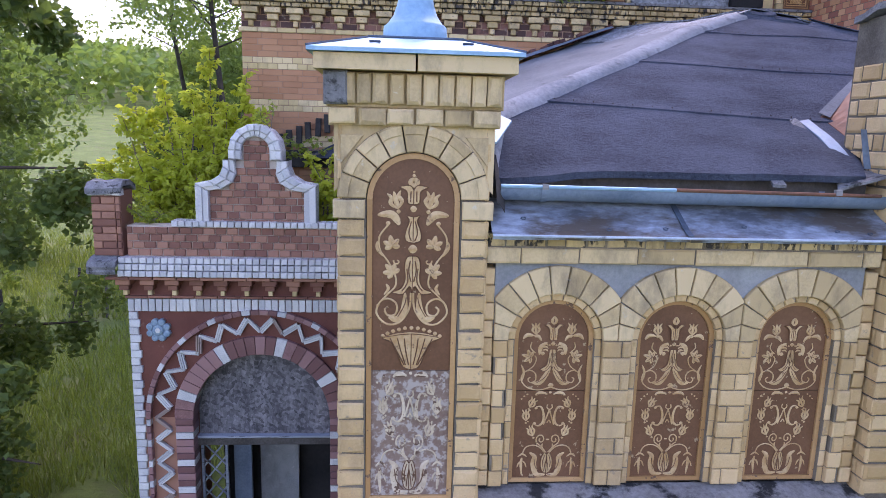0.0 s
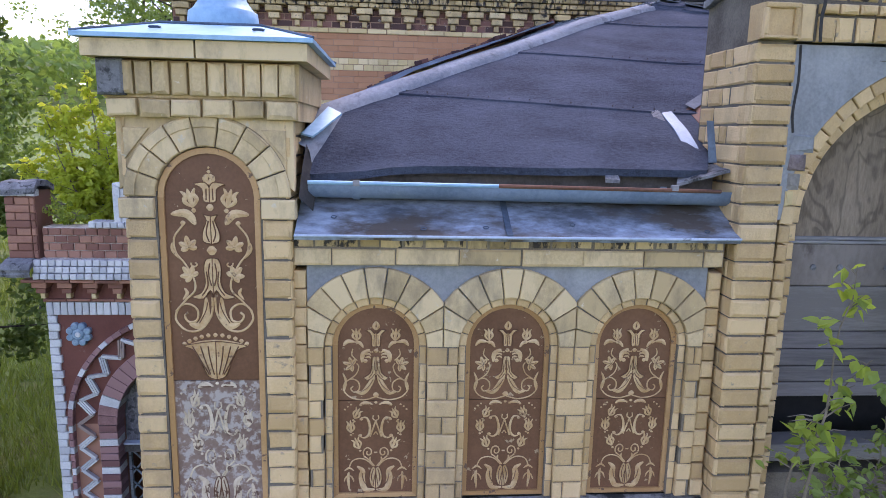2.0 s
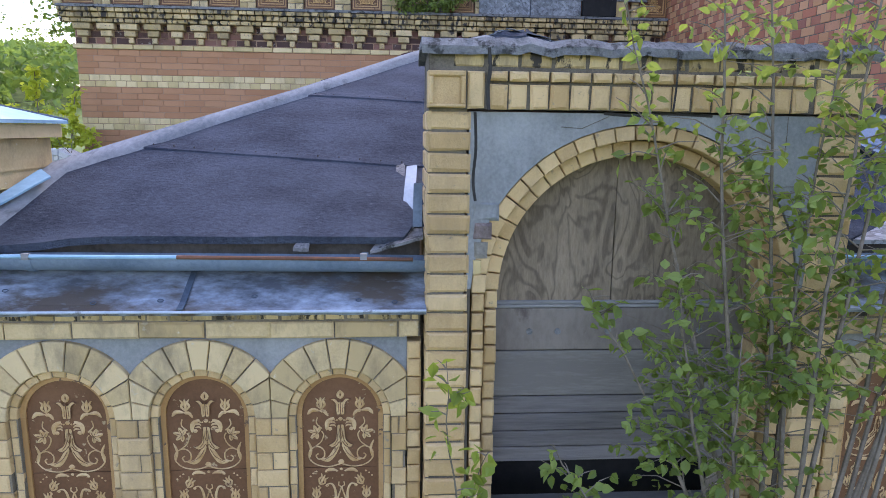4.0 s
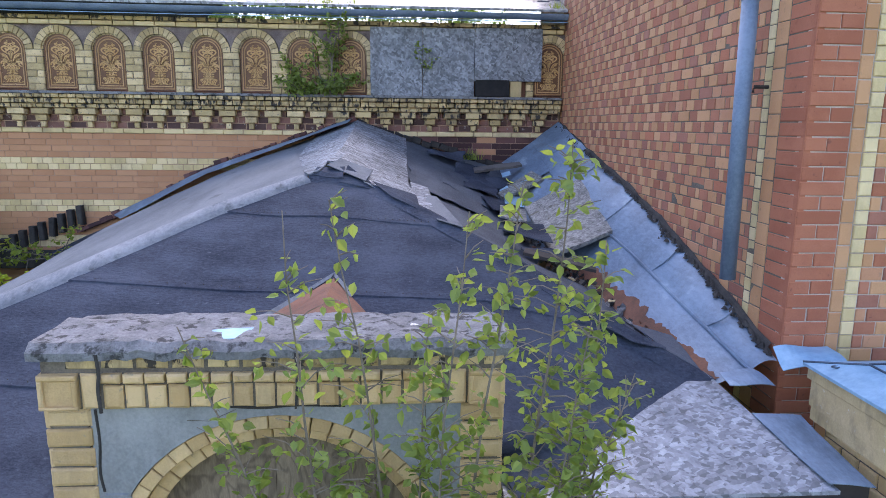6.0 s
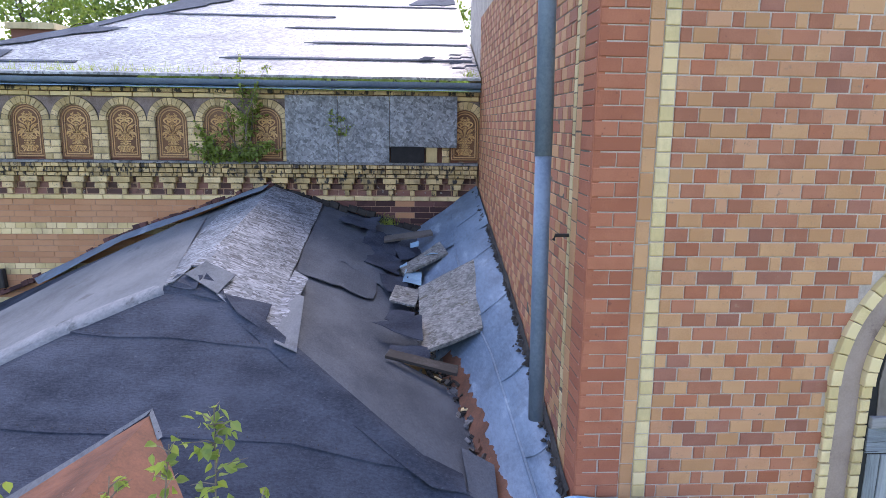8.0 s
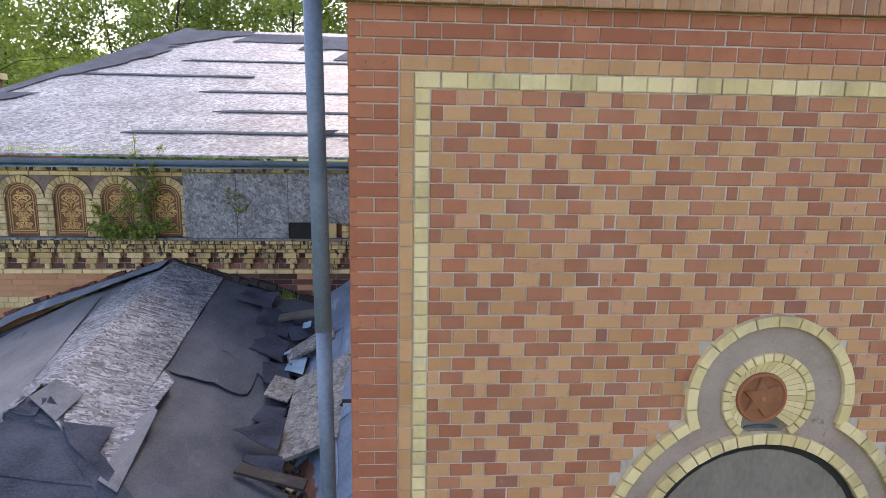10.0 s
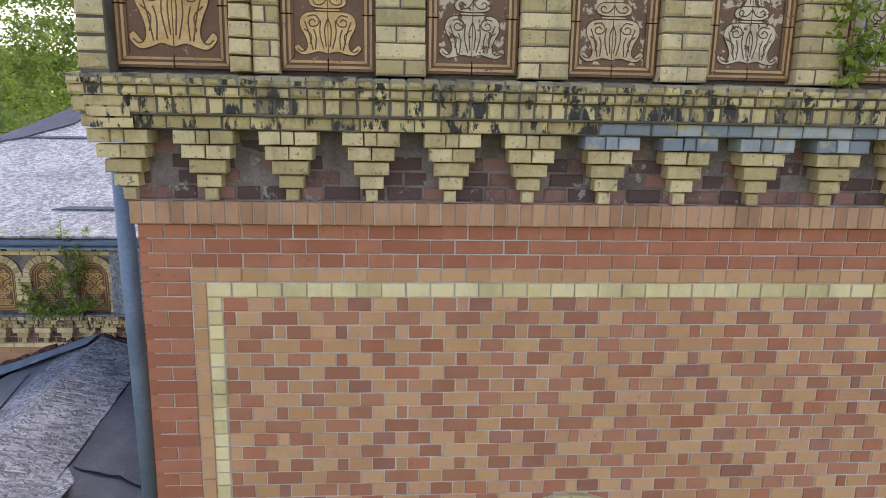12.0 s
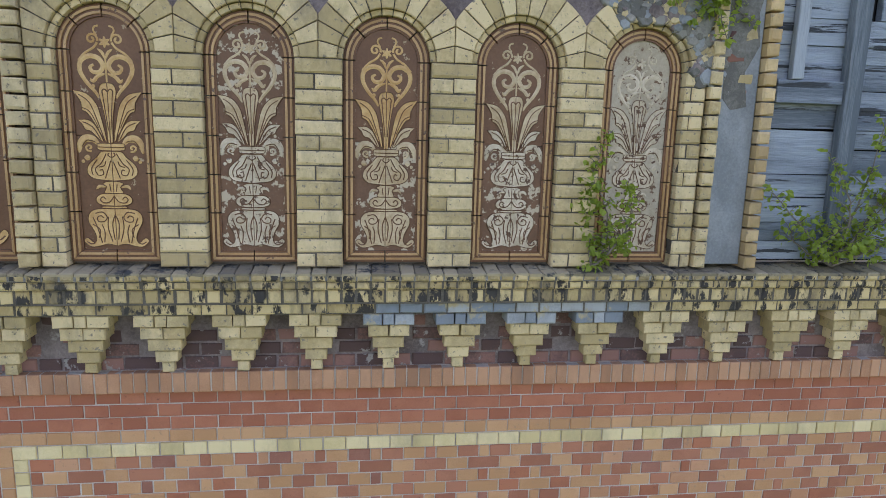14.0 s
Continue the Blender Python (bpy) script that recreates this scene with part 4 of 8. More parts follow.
def tile_panel(parent, fr, cu, half, bottom, spring, n, split, low, high, mats, frame=0.02, name="tile_panel", base=None, frame_mats=("tan",), joints=0.0, weight=1.0):
    """An arched panel: two brown tiles, a framing moulding (in pieces where joints are given) and the drawing on both."""
    tile_low, tile_high, paint_low, paint_high = mats
    b0 = bottom if base is None else base
    lower = part(name, Build().prism([(cu - half, bottom), (cu + half, bottom), (cu + half, split - 0.0015), (cu - half, split - 0.0015)], n - 0.03, n), tile_low, parent, at=fr)
    upper = part(name, Build().prism([(cu - half, split + 0.0015), (cu + half, split + 0.0015)] + arc(cu, spring, half, 0, 180, 16), n - 0.03, n), tile_high, parent, at=fr)
    ornament(lower, fr, cu, b0, half, low, n + 0.0005, paint_low, weight=weight)
    ornament(upper, fr, cu, b0, half, high, n + 0.0005, paint_high, weight=weight)
    lanes = len(frame_mats)
    slots = sorted(set(frame_mats))

    def moulding(inner_of, outer_of, steps):
        """One piece: lanes side by side between two lines."""
        piece = Build()
        for i, k in enumerate(frame_mats):
            top = n + 0.010 + 0.007 * (i % 2)
            a, c = frame * i / lanes, frame * (i + 1) / lanes
            rows_ = []
            for t in steps:
                p, q = inner_of(t), outer_of(t)
                e0 = (p[0] + (q[0] - p[0]) * i / lanes, p[1] + (q[1] - p[1]) * i / lanes)
                e1 = (p[0] + (q[0] - p[0]) * (i + 1) / lanes, p[1] + (q[1] - p[1]) * (i + 1) / lanes)
                rows_.append([(*e0, n - 0.02), (*e0, top), (*e1, top), (*e1, n - 0.02)])
            m = len(rows_)
            vs = [p for r in rows_ for p in r]
            fs = [(j * 4 + g, j * 4 + g + 1, j * 4 + g + 5, j * 4 + g + 4) for j in range(m - 1) for g in range(3)]
            fs += [(0, 3, 2, 1), (4 * m - 4, 4 * m - 3, 4 * m - 2, 4 * m - 1)]
            piece.add(vs, fs, slots.index(k))
        part("frame_piece", piece, " ".join(slots), parent, at=fr)

    g = 0.003 if joints else 0.0
    f = frame
    count = max(1, round((spring - bottom) / joints)) if joints else 1
    for s in (-1, 1):
        for i in range(count):
            lo_, hi_ = bottom + (spring - bottom) * i / count + g, bottom + (spring - bottom) * (i + 1) / count - (g if joints else 0)
            first = i == 0
            moulding(lambda t: (cu + s * half, lo_ + (hi_ - lo_) * t), lambda t: (cu + s * (half + f), (lo_ - (f if first else 0)) + (hi_ - lo_ + (f if first else 0)) * t), (0, 1))
    arcs = 4 if joints else 1
    for i in range(arcs):
        a0, a1 = 180 * i / arcs + 60 * g / half, 180 * (i + 1) / arcs - 60 * g / half
        moulding(lambda t: (cu + half * math.cos(radians(a0 + (a1 - a0) * t)), spring + half * math.sin(radians(a0 + (a1 - a0) * t))),
                 lambda t: (cu + (half + f) * math.cos(radians(a0 + (a1 - a0) * t)), spring + (half + f) * math.sin(radians(a0 + (a1 - a0) * t))), [j / (16 // arcs) for j in range(16 // arcs + 1)])
    ends = [(-half, -g), (g, half)] if joints else [(-half, half)]
    for a, c in ends:
        moulding(lambda t: (cu + a + (c - a) * t, bottom), lambda t: (cu + (a - (f if a < -g else 0)) + ((c + (f if c > g else 0)) - (a - (f if a < -g else 0))) * t, bottom - f), (0, 1))


def arcade(parent, fr, centres, opening, spring, bottom, r_in, r_out, top, pitch, mats, n_face, n_ring, back, course=0.077, stones=11, inner=None, spandrel="plaster", seed=3, joint=0.006, bed="grey_mortar", sunk=0.014, edge=0.011, wear=0.005):
    """Piers in courses, arch stones and spandrels round a row of panels."""
    pier_mat, arch_mat, ring_mat = mats
    specs = []
    edges = [centres[0] - pitch] + list(centres) + [centres[-1] + pitch]
    rng = random.Random(seed)
    for a, b in zip(edges, edges[1:]):
        u0, u1 = a + opening, b - opening
        if a == edges[0]:
            u0 = centres[0] - pitch / 2 - 0.001
        if b == edges[-1]:
            u1 = centres[-1] + pitch / 2 + 0.001
        k = round((spring - bottom) / course)
        h = (spring - bottom) / k
        for i in range(k):
            v0 = bottom + i * h
            if (i + (a != edges[0])) % 2:
                cut = (u0 + u1) / 2 + rng.choice((-0.02, 0, 0.02))
                specs += [(u0, cut, v0, v0 + h, pier_mat, n_face), (cut, u1, v0, v0 + h, pier_mat, n_face)]
            else:
                specs.append((u0, u1, v0, v0 + h, pier_mat, n_face))
        part("pier_core", Build().box(u0 + 0.006, u1 - 0.006, bottom, spring, back, n_face - sunk), bed, parent, at=fr)
    masonry(parent, fr, specs, depth=n_face - back, seed=seed, edge=edge, wear=wear, joint=joint)
    for c in centres:
        ring(parent, fr, c, spring, r_in, r_out, stones, [arch_mat], back, n_face, lo=c - pitch / 2 + 0.002, hi=c + pitch / 2 - 0.002)
        if inner:
            ring(parent, fr, c, spring, inner, r_in - 0.002, stones, [ring_mat], back, n_ring, name="arch_brick")
            part("arch_bed", Build().prism(arc(c, spring, r_in, 0, 180, 16) + arc(c, spring, inner + 0.002, 180, 0, 16), back, n_ring - 0.009), bed, parent, at=fr)
        part("arch_bed", Build().prism(arc(c, spring, pitch / 2 - 0.001, 0, 180, 20) + arc(c, spring, r_in + 0.001, 180, 0, 16), back, n_face - 0.011), bed, parent, at=fr)
    # plaster between neighbouring arches, and half as much at both ends
    r, h = pitch / 2 + 0.001, pitch / 2
    low = math.degrees(math.acos(min(1.0, h / r)))
    for a, b in zip(edges, edges[1:]):
        poly = []
        if a != edges[0]:
            poly += arc(a, spring, r, 90, low, 10)
        elif h > r:
            poly += [(a + h, spring)]
        if b != edges[-1]:
            poly += arc(b, spring, r, 180 - low, 90, 10)
        elif h > r:
            poly += [(b - h, spring)]
        poly += [(b if b != edges[-1] else b - h, top), (a if a != edges[0] else a + h, top)]
        part("spandrel", Build().prism(poly, back, n_face - 0.022), spandrel, parent, at=fr)


# ---- roofs ----
def lerp(a, b, t):
    return tuple(x + (y - x) * t for x, y in zip(a, b))


def along(line, t):
    """A point on a polyline, t from 0 to 1 by its corners."""
    k = min(int(t * (len(line) - 1)), len(line) - 2)
    return lerp(line[k], line[k + 1], t * (len(line) - 1) - k)


def sheet(p, q, a, b, sag=0.0, rough=0.0, seed=0, lift=0.0):
    """Rows of points between two polylines, a by b, a little sagging and uneven."""
    rows = []
    for i in range(a + 1):
        s = i / a
        r = []
        for j in range(b + 1):
            x, y, z = lerp(along(p, j / b), along(q, j / b), s)
            z += lift - sag * math.sin(math.pi * s) + rough * noise.noise((x * 1.7 + seed, y * 1.7, seed)) + 0.5 * rough * noise.noise((x * 5 + seed, y * 5, seed))
            r.append((x, y, z))
        rows.append(r)
    return rows


def front_z(x, y):
    """Height of the front slope; it sinks towards its lower corner by the tower."""
    dip = max(0.0, min(1.0, (x - 3.9) / 1.2)) * max(0.0, min(1.0, (4.6 - y) / 0.9)) * 0.27
    return 5.86 + 0.436 * (y - 2.72) - dip


HIP_L = [(0.40, 2.80), (0.50, 3.22), (0.84, 3.55), (1.46, 4.12), (2.16, 4.82), (2.72, 5.24)]
HIP_R = [(5.14, 3.62), (4.72, 3.86), (4.35, 4.12), (3.95, 4.46), (3.55, 4.86), (3.22, 5.14)]
main_roof = thing("hipped_roof", "low hipped roof in worn black and grey roofing felt", "roof", kind="structure", at=(3, 5, 5.8))
rows = []
for i in range(25):
    t = i / 24
    l, r = along([(0.40, 2.72)] + HIP_L, t), along([(3.9, 2.72)] + HIP_R, t)
    ease = []
    for j in range(31):
        s = j / 30
        x, y = l[0] + (r[0] - l[0]) * s, l[1] + (r[1] - l[1]) * s
        if 2.10 < x < 3.82 and y < 3.0:
            y = 3.0 + 0.002 * i
        z = front_z(x, y) + 0.012 * noise.noise((x * 1.5, y * 1.5, 4)) + 0.006 * noise.noise((x * 6, y * 6, 4))
        if s < 0.12 and t < 0.35:
            z -= (0.12 - s) * 1.2 * (0.35 - t)
        ease.append((x, y, z))
    rows.append(ease)
part("front_slope", Build().grid(rows, thick=0.03), "felt", main_roof, "black mineral felt, lapped in rows", smooth=True)
def on_hip(line, yy):
    for p, q in zip(line, line[1:]):
        if (p[1] - yy) * (q[1] - yy) <= 0:
            return p[0] + (q[0] - p[0]) * (yy - p[1]) / (q[1] - p[1])


for base_y, fall, first, last in ((3.53, 0.12, 0.72, 3.6), (4.21, 0.076, 1.44, 4.30), (5.07, 0.11, 2.20, 3.50)):
    x0 = on_hip(HIP_L, base_y - fall * first) + 0.03
    x1 = (on_hip(HIP_R, base_y - fall * last) or 3.85) - 0.05
    lap, nails = [], Build()
    for j in range(61):
        x = x0 + (x1 - x0) * j / 60
        y = base_y - fall * x + 0.015 * noise.noise((x * 2.2, base_y, 1))
        lap.append([(x, y + d, front_z(x, y + d) + 0.012 * noise.noise((x * 1.5, y * 1.5, 4)) + h) for d, h in ((0.0, 0.001), (0.003, 0.008), (0.04, 0.006), (0.10, -0.004))])
        if j % 2:
            nails.turned([(0.0035, front_z(x, y + 0.03) + 0.004), (0.003, front_z(x, y + 0.03) + 0.012)], x, y + 0.03 + 0.006 * noise.noise((x * 9, 2, 1)), 6)
    part("felt_lap", Build().grid(list(zip(*lap))), "felt", main_roof)
    tagged(part("lap_nails", nails, "soot", main_roof), kind="stuff")

part("peak", Build().grid([[(2.72, 5.235, front_z(2.72, 5.235)), (2.95, 5.18, front_z(2.95, 5.18)), (3.22, 5.135, front_z(3.22, 5.135))], [(2.72, 5.26, 7.0), (2.80, 5.31, 7.035), (3.22, 5.16, 6.935)], [(2.74, 5.30, 6.98), (2.84, 5.42, 7.04), (3.22, 5.2, 6.93)]], thick=0.01), "felt", main_roof)
RIDGE = [(2.80, 5.30, 7.03), (2.86, 6.5, 7.13), (2.88, 7.8, 7.30), (2.85, 8.98, 7.42)]
WALL_L = [(-1.6, 8.98, 5.62), (-0.04, 8.98, 6.25), (0.87, 8.98, 6.75), (2.85, 8.98, 7.42)]
hip3 = [(x, y, front_z(x, y) + 0.02) for x, y in HIP_L]
left_edge = [(-1.6, 8.98, 5.62), (-0.9, 6.0, 5.66), (0.0, 4.2, 5.75), (0.40, 2.80, 5.88)]
# next two slopes: grazing sky sheen painted as a paler felt colour
part("left_slope", Build().grid(sheet([hip3[0], hip3[1], hip3[2], hip3[3], hip3[4], hip3[5]], [left_edge[3], (0.2, 3.6, 5.98), (0.35, 5.2, 6.12), (0.6, 6.8, 6.4), (1.3, 8.1, 6.80), (2.0, 8.98, 7.1)], 14, 24, 0.0, 0.012, 2)), "pale_felt", main_roof, "grey felt, coloured paler to stand in for its sheen", smooth=True)
part("left_slope", Build().grid(sheet([(2.72, 5.26, 7.0), *RIDGE], [(2.72, 5.26, 7.0), (2.3, 6.9, 6.93), (2.0, 8.0, 6.98), (2.0, 8.98, 7.1), (2.0, 8.98, 7.1)], 8, 20, 0, 0.012, 3)), "pale_felt", main_roof, smooth=True)
part("left_slope", Build().grid(sheet([(0.4, 2.8, 5.86), (0.2, 3.6, 5.97), (0.35, 5.2, 6.11), (0.6, 6.8, 6.39), (1.3, 8.1, 6.79), (2.0, 8.98, 7.09)], [(0.40, 2.80, 5.86), (0.12, 4.4, 5.72), (0.05, 6.0, 5.68), (-0.3, 7.5, 5.66), (-1.3, 8.98, 5.64), (2.0, 8.98, 7.09)], 8, 24, 0, 0.015, 4)), "felt", main_roof, smooth=True)
strip = [((x, y, front_z(x, y) + 0.03)) for x, y in HIP_L]
# strip in a paler felt than the slopes on either side
part("hip_strip", Build().grid([[(x + 0.03, y - 0.03, z - 0.10) for x, y, z in strip], [(x + 0.012, y - 0.015, z - 0.012) for x, y, z in strip], [(x - 0.05, y + 0.05, z + 0.014) for x, y, z in strip], [(x - 0.10, y + 0.09, z + 0.002) for x, y, z in strip]]), "pale_strip_felt", main_roof, "pale felt strip folded over the hip", smooth=True)

part("hip_strip", Build().grid([[(x + a, y + a * 0.75, front_z(x, y) + b) for x, y in HIP_R] for a, b in ((-0.07, -0.022), (0.0, 0.026), (0.07, -0.005))]), "felt", main_roof, "black felt strip folded over the hip", smooth=True)
VALLEY = [(5.16, 3.62, 5.96), (5.08, 4.4, 5.98), (4.98, 5.4, 6.06), (4.74, 6.2, 6.20), (4.66, 7.4, 6.42), (4.72, 8.98, 6.84)]
WALL_R = [(5.51, 3.62, 6.10), (5.51, 4.4, 6.34), (5.51, 5.4, 6.62), (5.51, 6.2, 6.82), (5.51, 7.4, 7.06), (5.51, 8.98, 7.40)]
RIDGE_R = [(5.14, 3.62, 5.97)] + [(x, y, front_z(x, y) + 0.01) for x, y in HIP_R[1:]]
part("right_slope", Build().grid(sheet([(3.22, 5.14, 6.93), (2.95, 5.4, 7.05), (2.86, 6.5, 7.13), (2.88, 7.8, 7.30), (2.85, 8.98, 7.42)], [(4.30, 4.9, 6.38), (4.55, 5.6, 6.24), *[VALLEY[3], VALLEY[4], VALLEY[5]]], 16, 26, 0.03, 0.025, 7)), "grey_felt", main_roof, "grey felt, torn and crumpled near the valley", smooth=True)
part("right_slope", Build().grid(sheet(RIDGE_R, [VALLEY[0], VALLEY[0], VALLEY[1], VALLEY[2], (4.55, 5.6, 6.24), (3.3, 5.2, 6.92)], 12, 20, 0, 0.012, 8)), "grey_felt", main_roof, smooth=True)
metal = thing("valley_sheeting", "blue-grey zinc sheets with raised seams along the tower wall", "roof sheeting", kind="structure", at=(5.3, 6, 6.4))
part("sheet", Build().grid(sheet(VALLEY, [lerp(a, b, 0.55) for a, b in zip(VALLEY, WALL_R)], 6, 40, 0.0, 0.014, 9, 0.012)), "zinc", metal, smooth=True)
part("sheet", Build().grid(sheet([lerp(a, b, 0.55) for a, b in zip(VALLEY, WALL_R)], WALL_R, 6, 40, -0.03, 0.016, 10, 0.016)), "zinc", metal, smooth=True)
part("sheet", Build().grid(sheet([(4.70, 7.9, 6.58), (4.72, 8.97, 6.85)], [(5.5, 7.6, 7.12), (5.5, 8.97, 7.42)], 5, 8, 0.02, 0.02, 10, 0.03)), "zinc", metal, smooth=True)
mid = [lerp(a, b, 0.55) for a, b in zip(VALLEY, WALL_R)]
part("seam", Build().tube([(x, y, z + 0.024) for x, y, z in mid], 0.011, 6), "zinc", metal)
for y in (4.15, 5.0, 6.0, 7.1, 8.2):
    def at_y(line):
        for p, q in zip(line, line[1:]):
            if p[1] <= y <= q[1]:
                return lerp(p, q, (y - p[1]) / (q[1] - p[1]))
    a, b = at_y(mid), at_y(WALL_R)
    pts = [(x, yy - 0.10 * math.sin(math.pi * k / 8), z + 0.022 + 0.03 * math.sin(math.pi * k / 8)) for k in range(9) for x, yy, z in [lerp(a, b, k / 8)]]
    part("seam", Build().tube([(x, yy, z - 0.012) for x, yy, z in pts], 0.006, 5), "zinc", metal)

# front gutter, zinc ledge and what lies on them, for both bays
def bay_edge(u0, u1):
    ledge = thing("zinc_ledge", "stained blue-grey zinc ledge above the arched panels", "ledge", "zinc ledges", at=((u0 + u1) / 2, 2.6, 5.55))
    for a, b in ((u0, u0 + 0.47 * (u1 - u0)), (u0 + 0.47 * (u1 - u0) + 0.002, u1)):
        part("sheet", Build().grid([[(a + (b - a) * i / 12, y, z + 0.005 * noise.noise((a + i, y * 9, z))) for i in range(13)] for y, z in ((2.565, 5.588), (2.56, 5.604), (2.60, 5.620), (2.68, 5.665), (2.76, 5.708), (2.80, 5.730))], thick=0.004), "stained_zinc", ledge)
    c = u0 + 0.47 * (u1 - u0)
    part("seam", Build().grid([[(c - 0.012 + d, y, z) for d in (0, 0.012, 0.024)] for y, z in ((2.555, 5.612), (2.60, 5.628), (2.68, 5.673), (2.79, 5.732))], thick=0.004), "dark_seam", ledge)
    part("drip_edge", Build().tube([(u0, 2.559, 5.600), ((u0 + u1) / 2, 2.557, 5.599), (u1, 2.559, 5.600)], 0.006, 6), "zinc_pale", ledge, "pale folded edge")
    for i, (f, y) in enumerate(((0.08, 2.66), (0.28, 2.60), (0.42, 2.61), (0.62, 2.63), (0.85, 2.61), (0.93, 2.60))):
        x = u0 + f * (u1 - u0)
        part("loop", Build().tube([(x + 0.011 * math.cos(a), y + 0.004 * math.sin(a), 5.625 + 0.56 * (y - 2.6) + 0.004 * math.sin(a)) for a in [2 * math.pi * k / 10 for k in range(10)]], 0.002, 5), "dark_seam", ledge)
    gut = thing("gutter", "half-round blue zinc gutter with a rusty front bead", "gutter", "roof gutters", at=((u0 + u1) / 2, 2.7, 5.75))
    prof = [(2.715 + 0.052 * math.cos(radians(a)), 5.79 + 0.058 * math.sin(radians(a))) for a in range(180, 361, 15)]
    part("trough", Build().grid([[(u0 + 0.04 + (u1 - u0 - 0.04) * i / 20, y, z - 0.012 * i / 20) for i in range(21)] for y, z in prof], thick=0.003), "pipe", gut, smooth=True)
    h = u0 + 0.45 * (u1 - u0)
    part("bead", Build().tube([(u0 + 0.04, 2.663, 5.792), (h, 2.663, 5.788)], 0.008, 8), "zinc_bright", gut)
    part("bead", Build().tube([(h, 2.663, 5.788), (u1 - 0.05, 2.663, 5.780)], 0.008, 8), "rust", gut, "rusty bead")
    for f in (0.13, 0.86):
        x = u0 + f * (u1 - u0)
        part("bracket", Build().grid([[(x + d, 2.715 + 0.057 * math.cos(radians(a)), 5.788 + 0.063 * math.sin(radians(a))) for a in range(180, 361, 20)] for d in (-0.014, 0.014)], thick=0.003), "pipe", gut)
        part("bracket", Build().box(x - 0.013, x + 0.013, 2.652, 2.672, 5.780, 5.803), "pale_board", gut)
    eave = thing("eaves_board", "dark weathered board below the roof edge", "board", "eaves boards", at=((u0 + u1) / 2, 2.85, 5.75))
    part("board", Build().box(u0 + 0.02, u1 - 0.02, 2.80, 2.84, 5.64, 5.85), "dark_wood", eave)


bay_edge(0.38, 2.12)
bay_edge(3.80, 5.50)
osb_cover = thing("chipboard_cover", "weathered chipboard sheet laid over the lower roof", "board", at=(4.6, 3.2, 5.9))
part("board", Build().grid(sheet([(3.84, 2.74, 5.83), (5.30, 2.74, 5.83)], [(3.86, 3.86, 6.06), (5.14, 3.72, 6.0)], 8, 10, 0, 0.006, 5, 0.02), thick=0.018), "osb", osb_cover)
flap = thing("loose_zinc_sheet", "bent blue zinc sheet lying in the roof corner", "sheet metal", at=(5.35, 3.3, 5.95))
part("sheet", Build().grid(sheet([(5.26, 2.76, 5.84), (5.46, 2.74, 5.83)], [(5.20, 3.30, 5.93), (5.45, 3.28, 5.92)], 6, 6, 0, 0.02, 6, 0.03), thick=0.004), "zinc", flap)


# ---- front wall between the pillars ----
FRONT = facing(0, 2.64, 0)
wall_front = tagged(part("wall_front", Build().box(-0.2, 2.29, 2.74, 2.98, 0, 5.66).box(3.615, 6.15, 2.74, 2.98, 0, 5.66).box(2.29, 3.615, 2.74, 2.98, 0, 4.50), "grey_mortar"), "yellow brick front wall with glazed tile panels", "wall", kind="structure")
PITCH = 0.545
for base in (0.684, 4.115):
    centres = [base + PITCH * i for i in range(3)]
    arcade(wall_front, FRONT, centres, 0.208, 5.13, 4.45, 0.208, 0.330, 5.47, PITCH, ("yellow", "cream", "yellow"), 0.0, -0.02, -0.10, inner=0.176, joint=0.005, bed="joint_grey", sunk=0.010, edge=0.006, wear=0.002)
    jamb_bricks = []
    for c in centres:
        for side in (-1, 1):
            a, b = sorted((c + side * 0.1765, c + side * 0.208))
            part("jamb_core", Build().box(a, b, 4.45, 5.13, -0.10, -0.026), "joint_grey", wall_front, at=FRONT)
            jamb_bricks += [(a, b, 4.45 + 0.0756 * i, 4.45 + 0.0756 * (i + 1), "yellow", -0.02) for i in range(9)]
    masonry(wall_front, FRONT, jamb_bricks, depth=0.05, seed=int(base * 7), joint=0.004, edge=0.005)
    for c in centres:
        tile_panel(wall_front, FRONT, c, 0.156, 4.47, 5.13, -0.055, 4.885, strokes_front_low(), strokes_front_high(), ("tile", "tile", "amber_glaze", "amber_glaze"), weight=0.9)
    lo, hi = centres[0] - PITCH / 2, centres[-1] + PITCH / 2
    part("course_bed", Build().box(lo - 0.05, hi + 0.05, 5.472, 5.598, -0.06, 0.0), "joint_grey", wall_front, at=FRONT)
    specs = row(lo - 0.05, hi + 0.05, 5.470, 5.540, [0.25], ["cream"], 0.012, 0.1) + row(lo - 0.05, hi + 0.05, 5.540, 5.600, [0.085], ["sooty"], 0.006)
    for side in ((lo - 0.06, lo), (hi, hi + 0.06)):
        for i in range(13):
            specs.append((side[0], side[1], 4.45 + 0.077 * i, 4.45 + 0.077 * (i + 1), "yellow", -0.005))
    masonry(wall_front, FRONT, specs, depth=0.08, joint=0.005)
    ledge = thing("window_sill", "grey cement sill with a yellow brick edge below the panels", "sill", "panel sills", at=((lo + hi) / 2, 2.5, 4.4))
    part("slab", Build().grid(sheet([(lo - 0.1, 2.70, 4.435), (hi + 0.1, 2.70, 4.435)], [(lo - 0.1, 2.44, 4.375), (hi + 0.1, 2.44, 4.375)], 5, 20, 0, 0.01, 3), thick=0.05), "dirty_cement", ledge)
    masonry(ledge, facing(0, 2.30, 0), row(lo - 0.1, hi + 0.1, 4.28, 4.37, [0.077], ["yellow"]) + row(lo - 0.1, hi + 0.1, 4.20, 4.28, [0.13], ["yellow"], -0.03), depth=0.13)
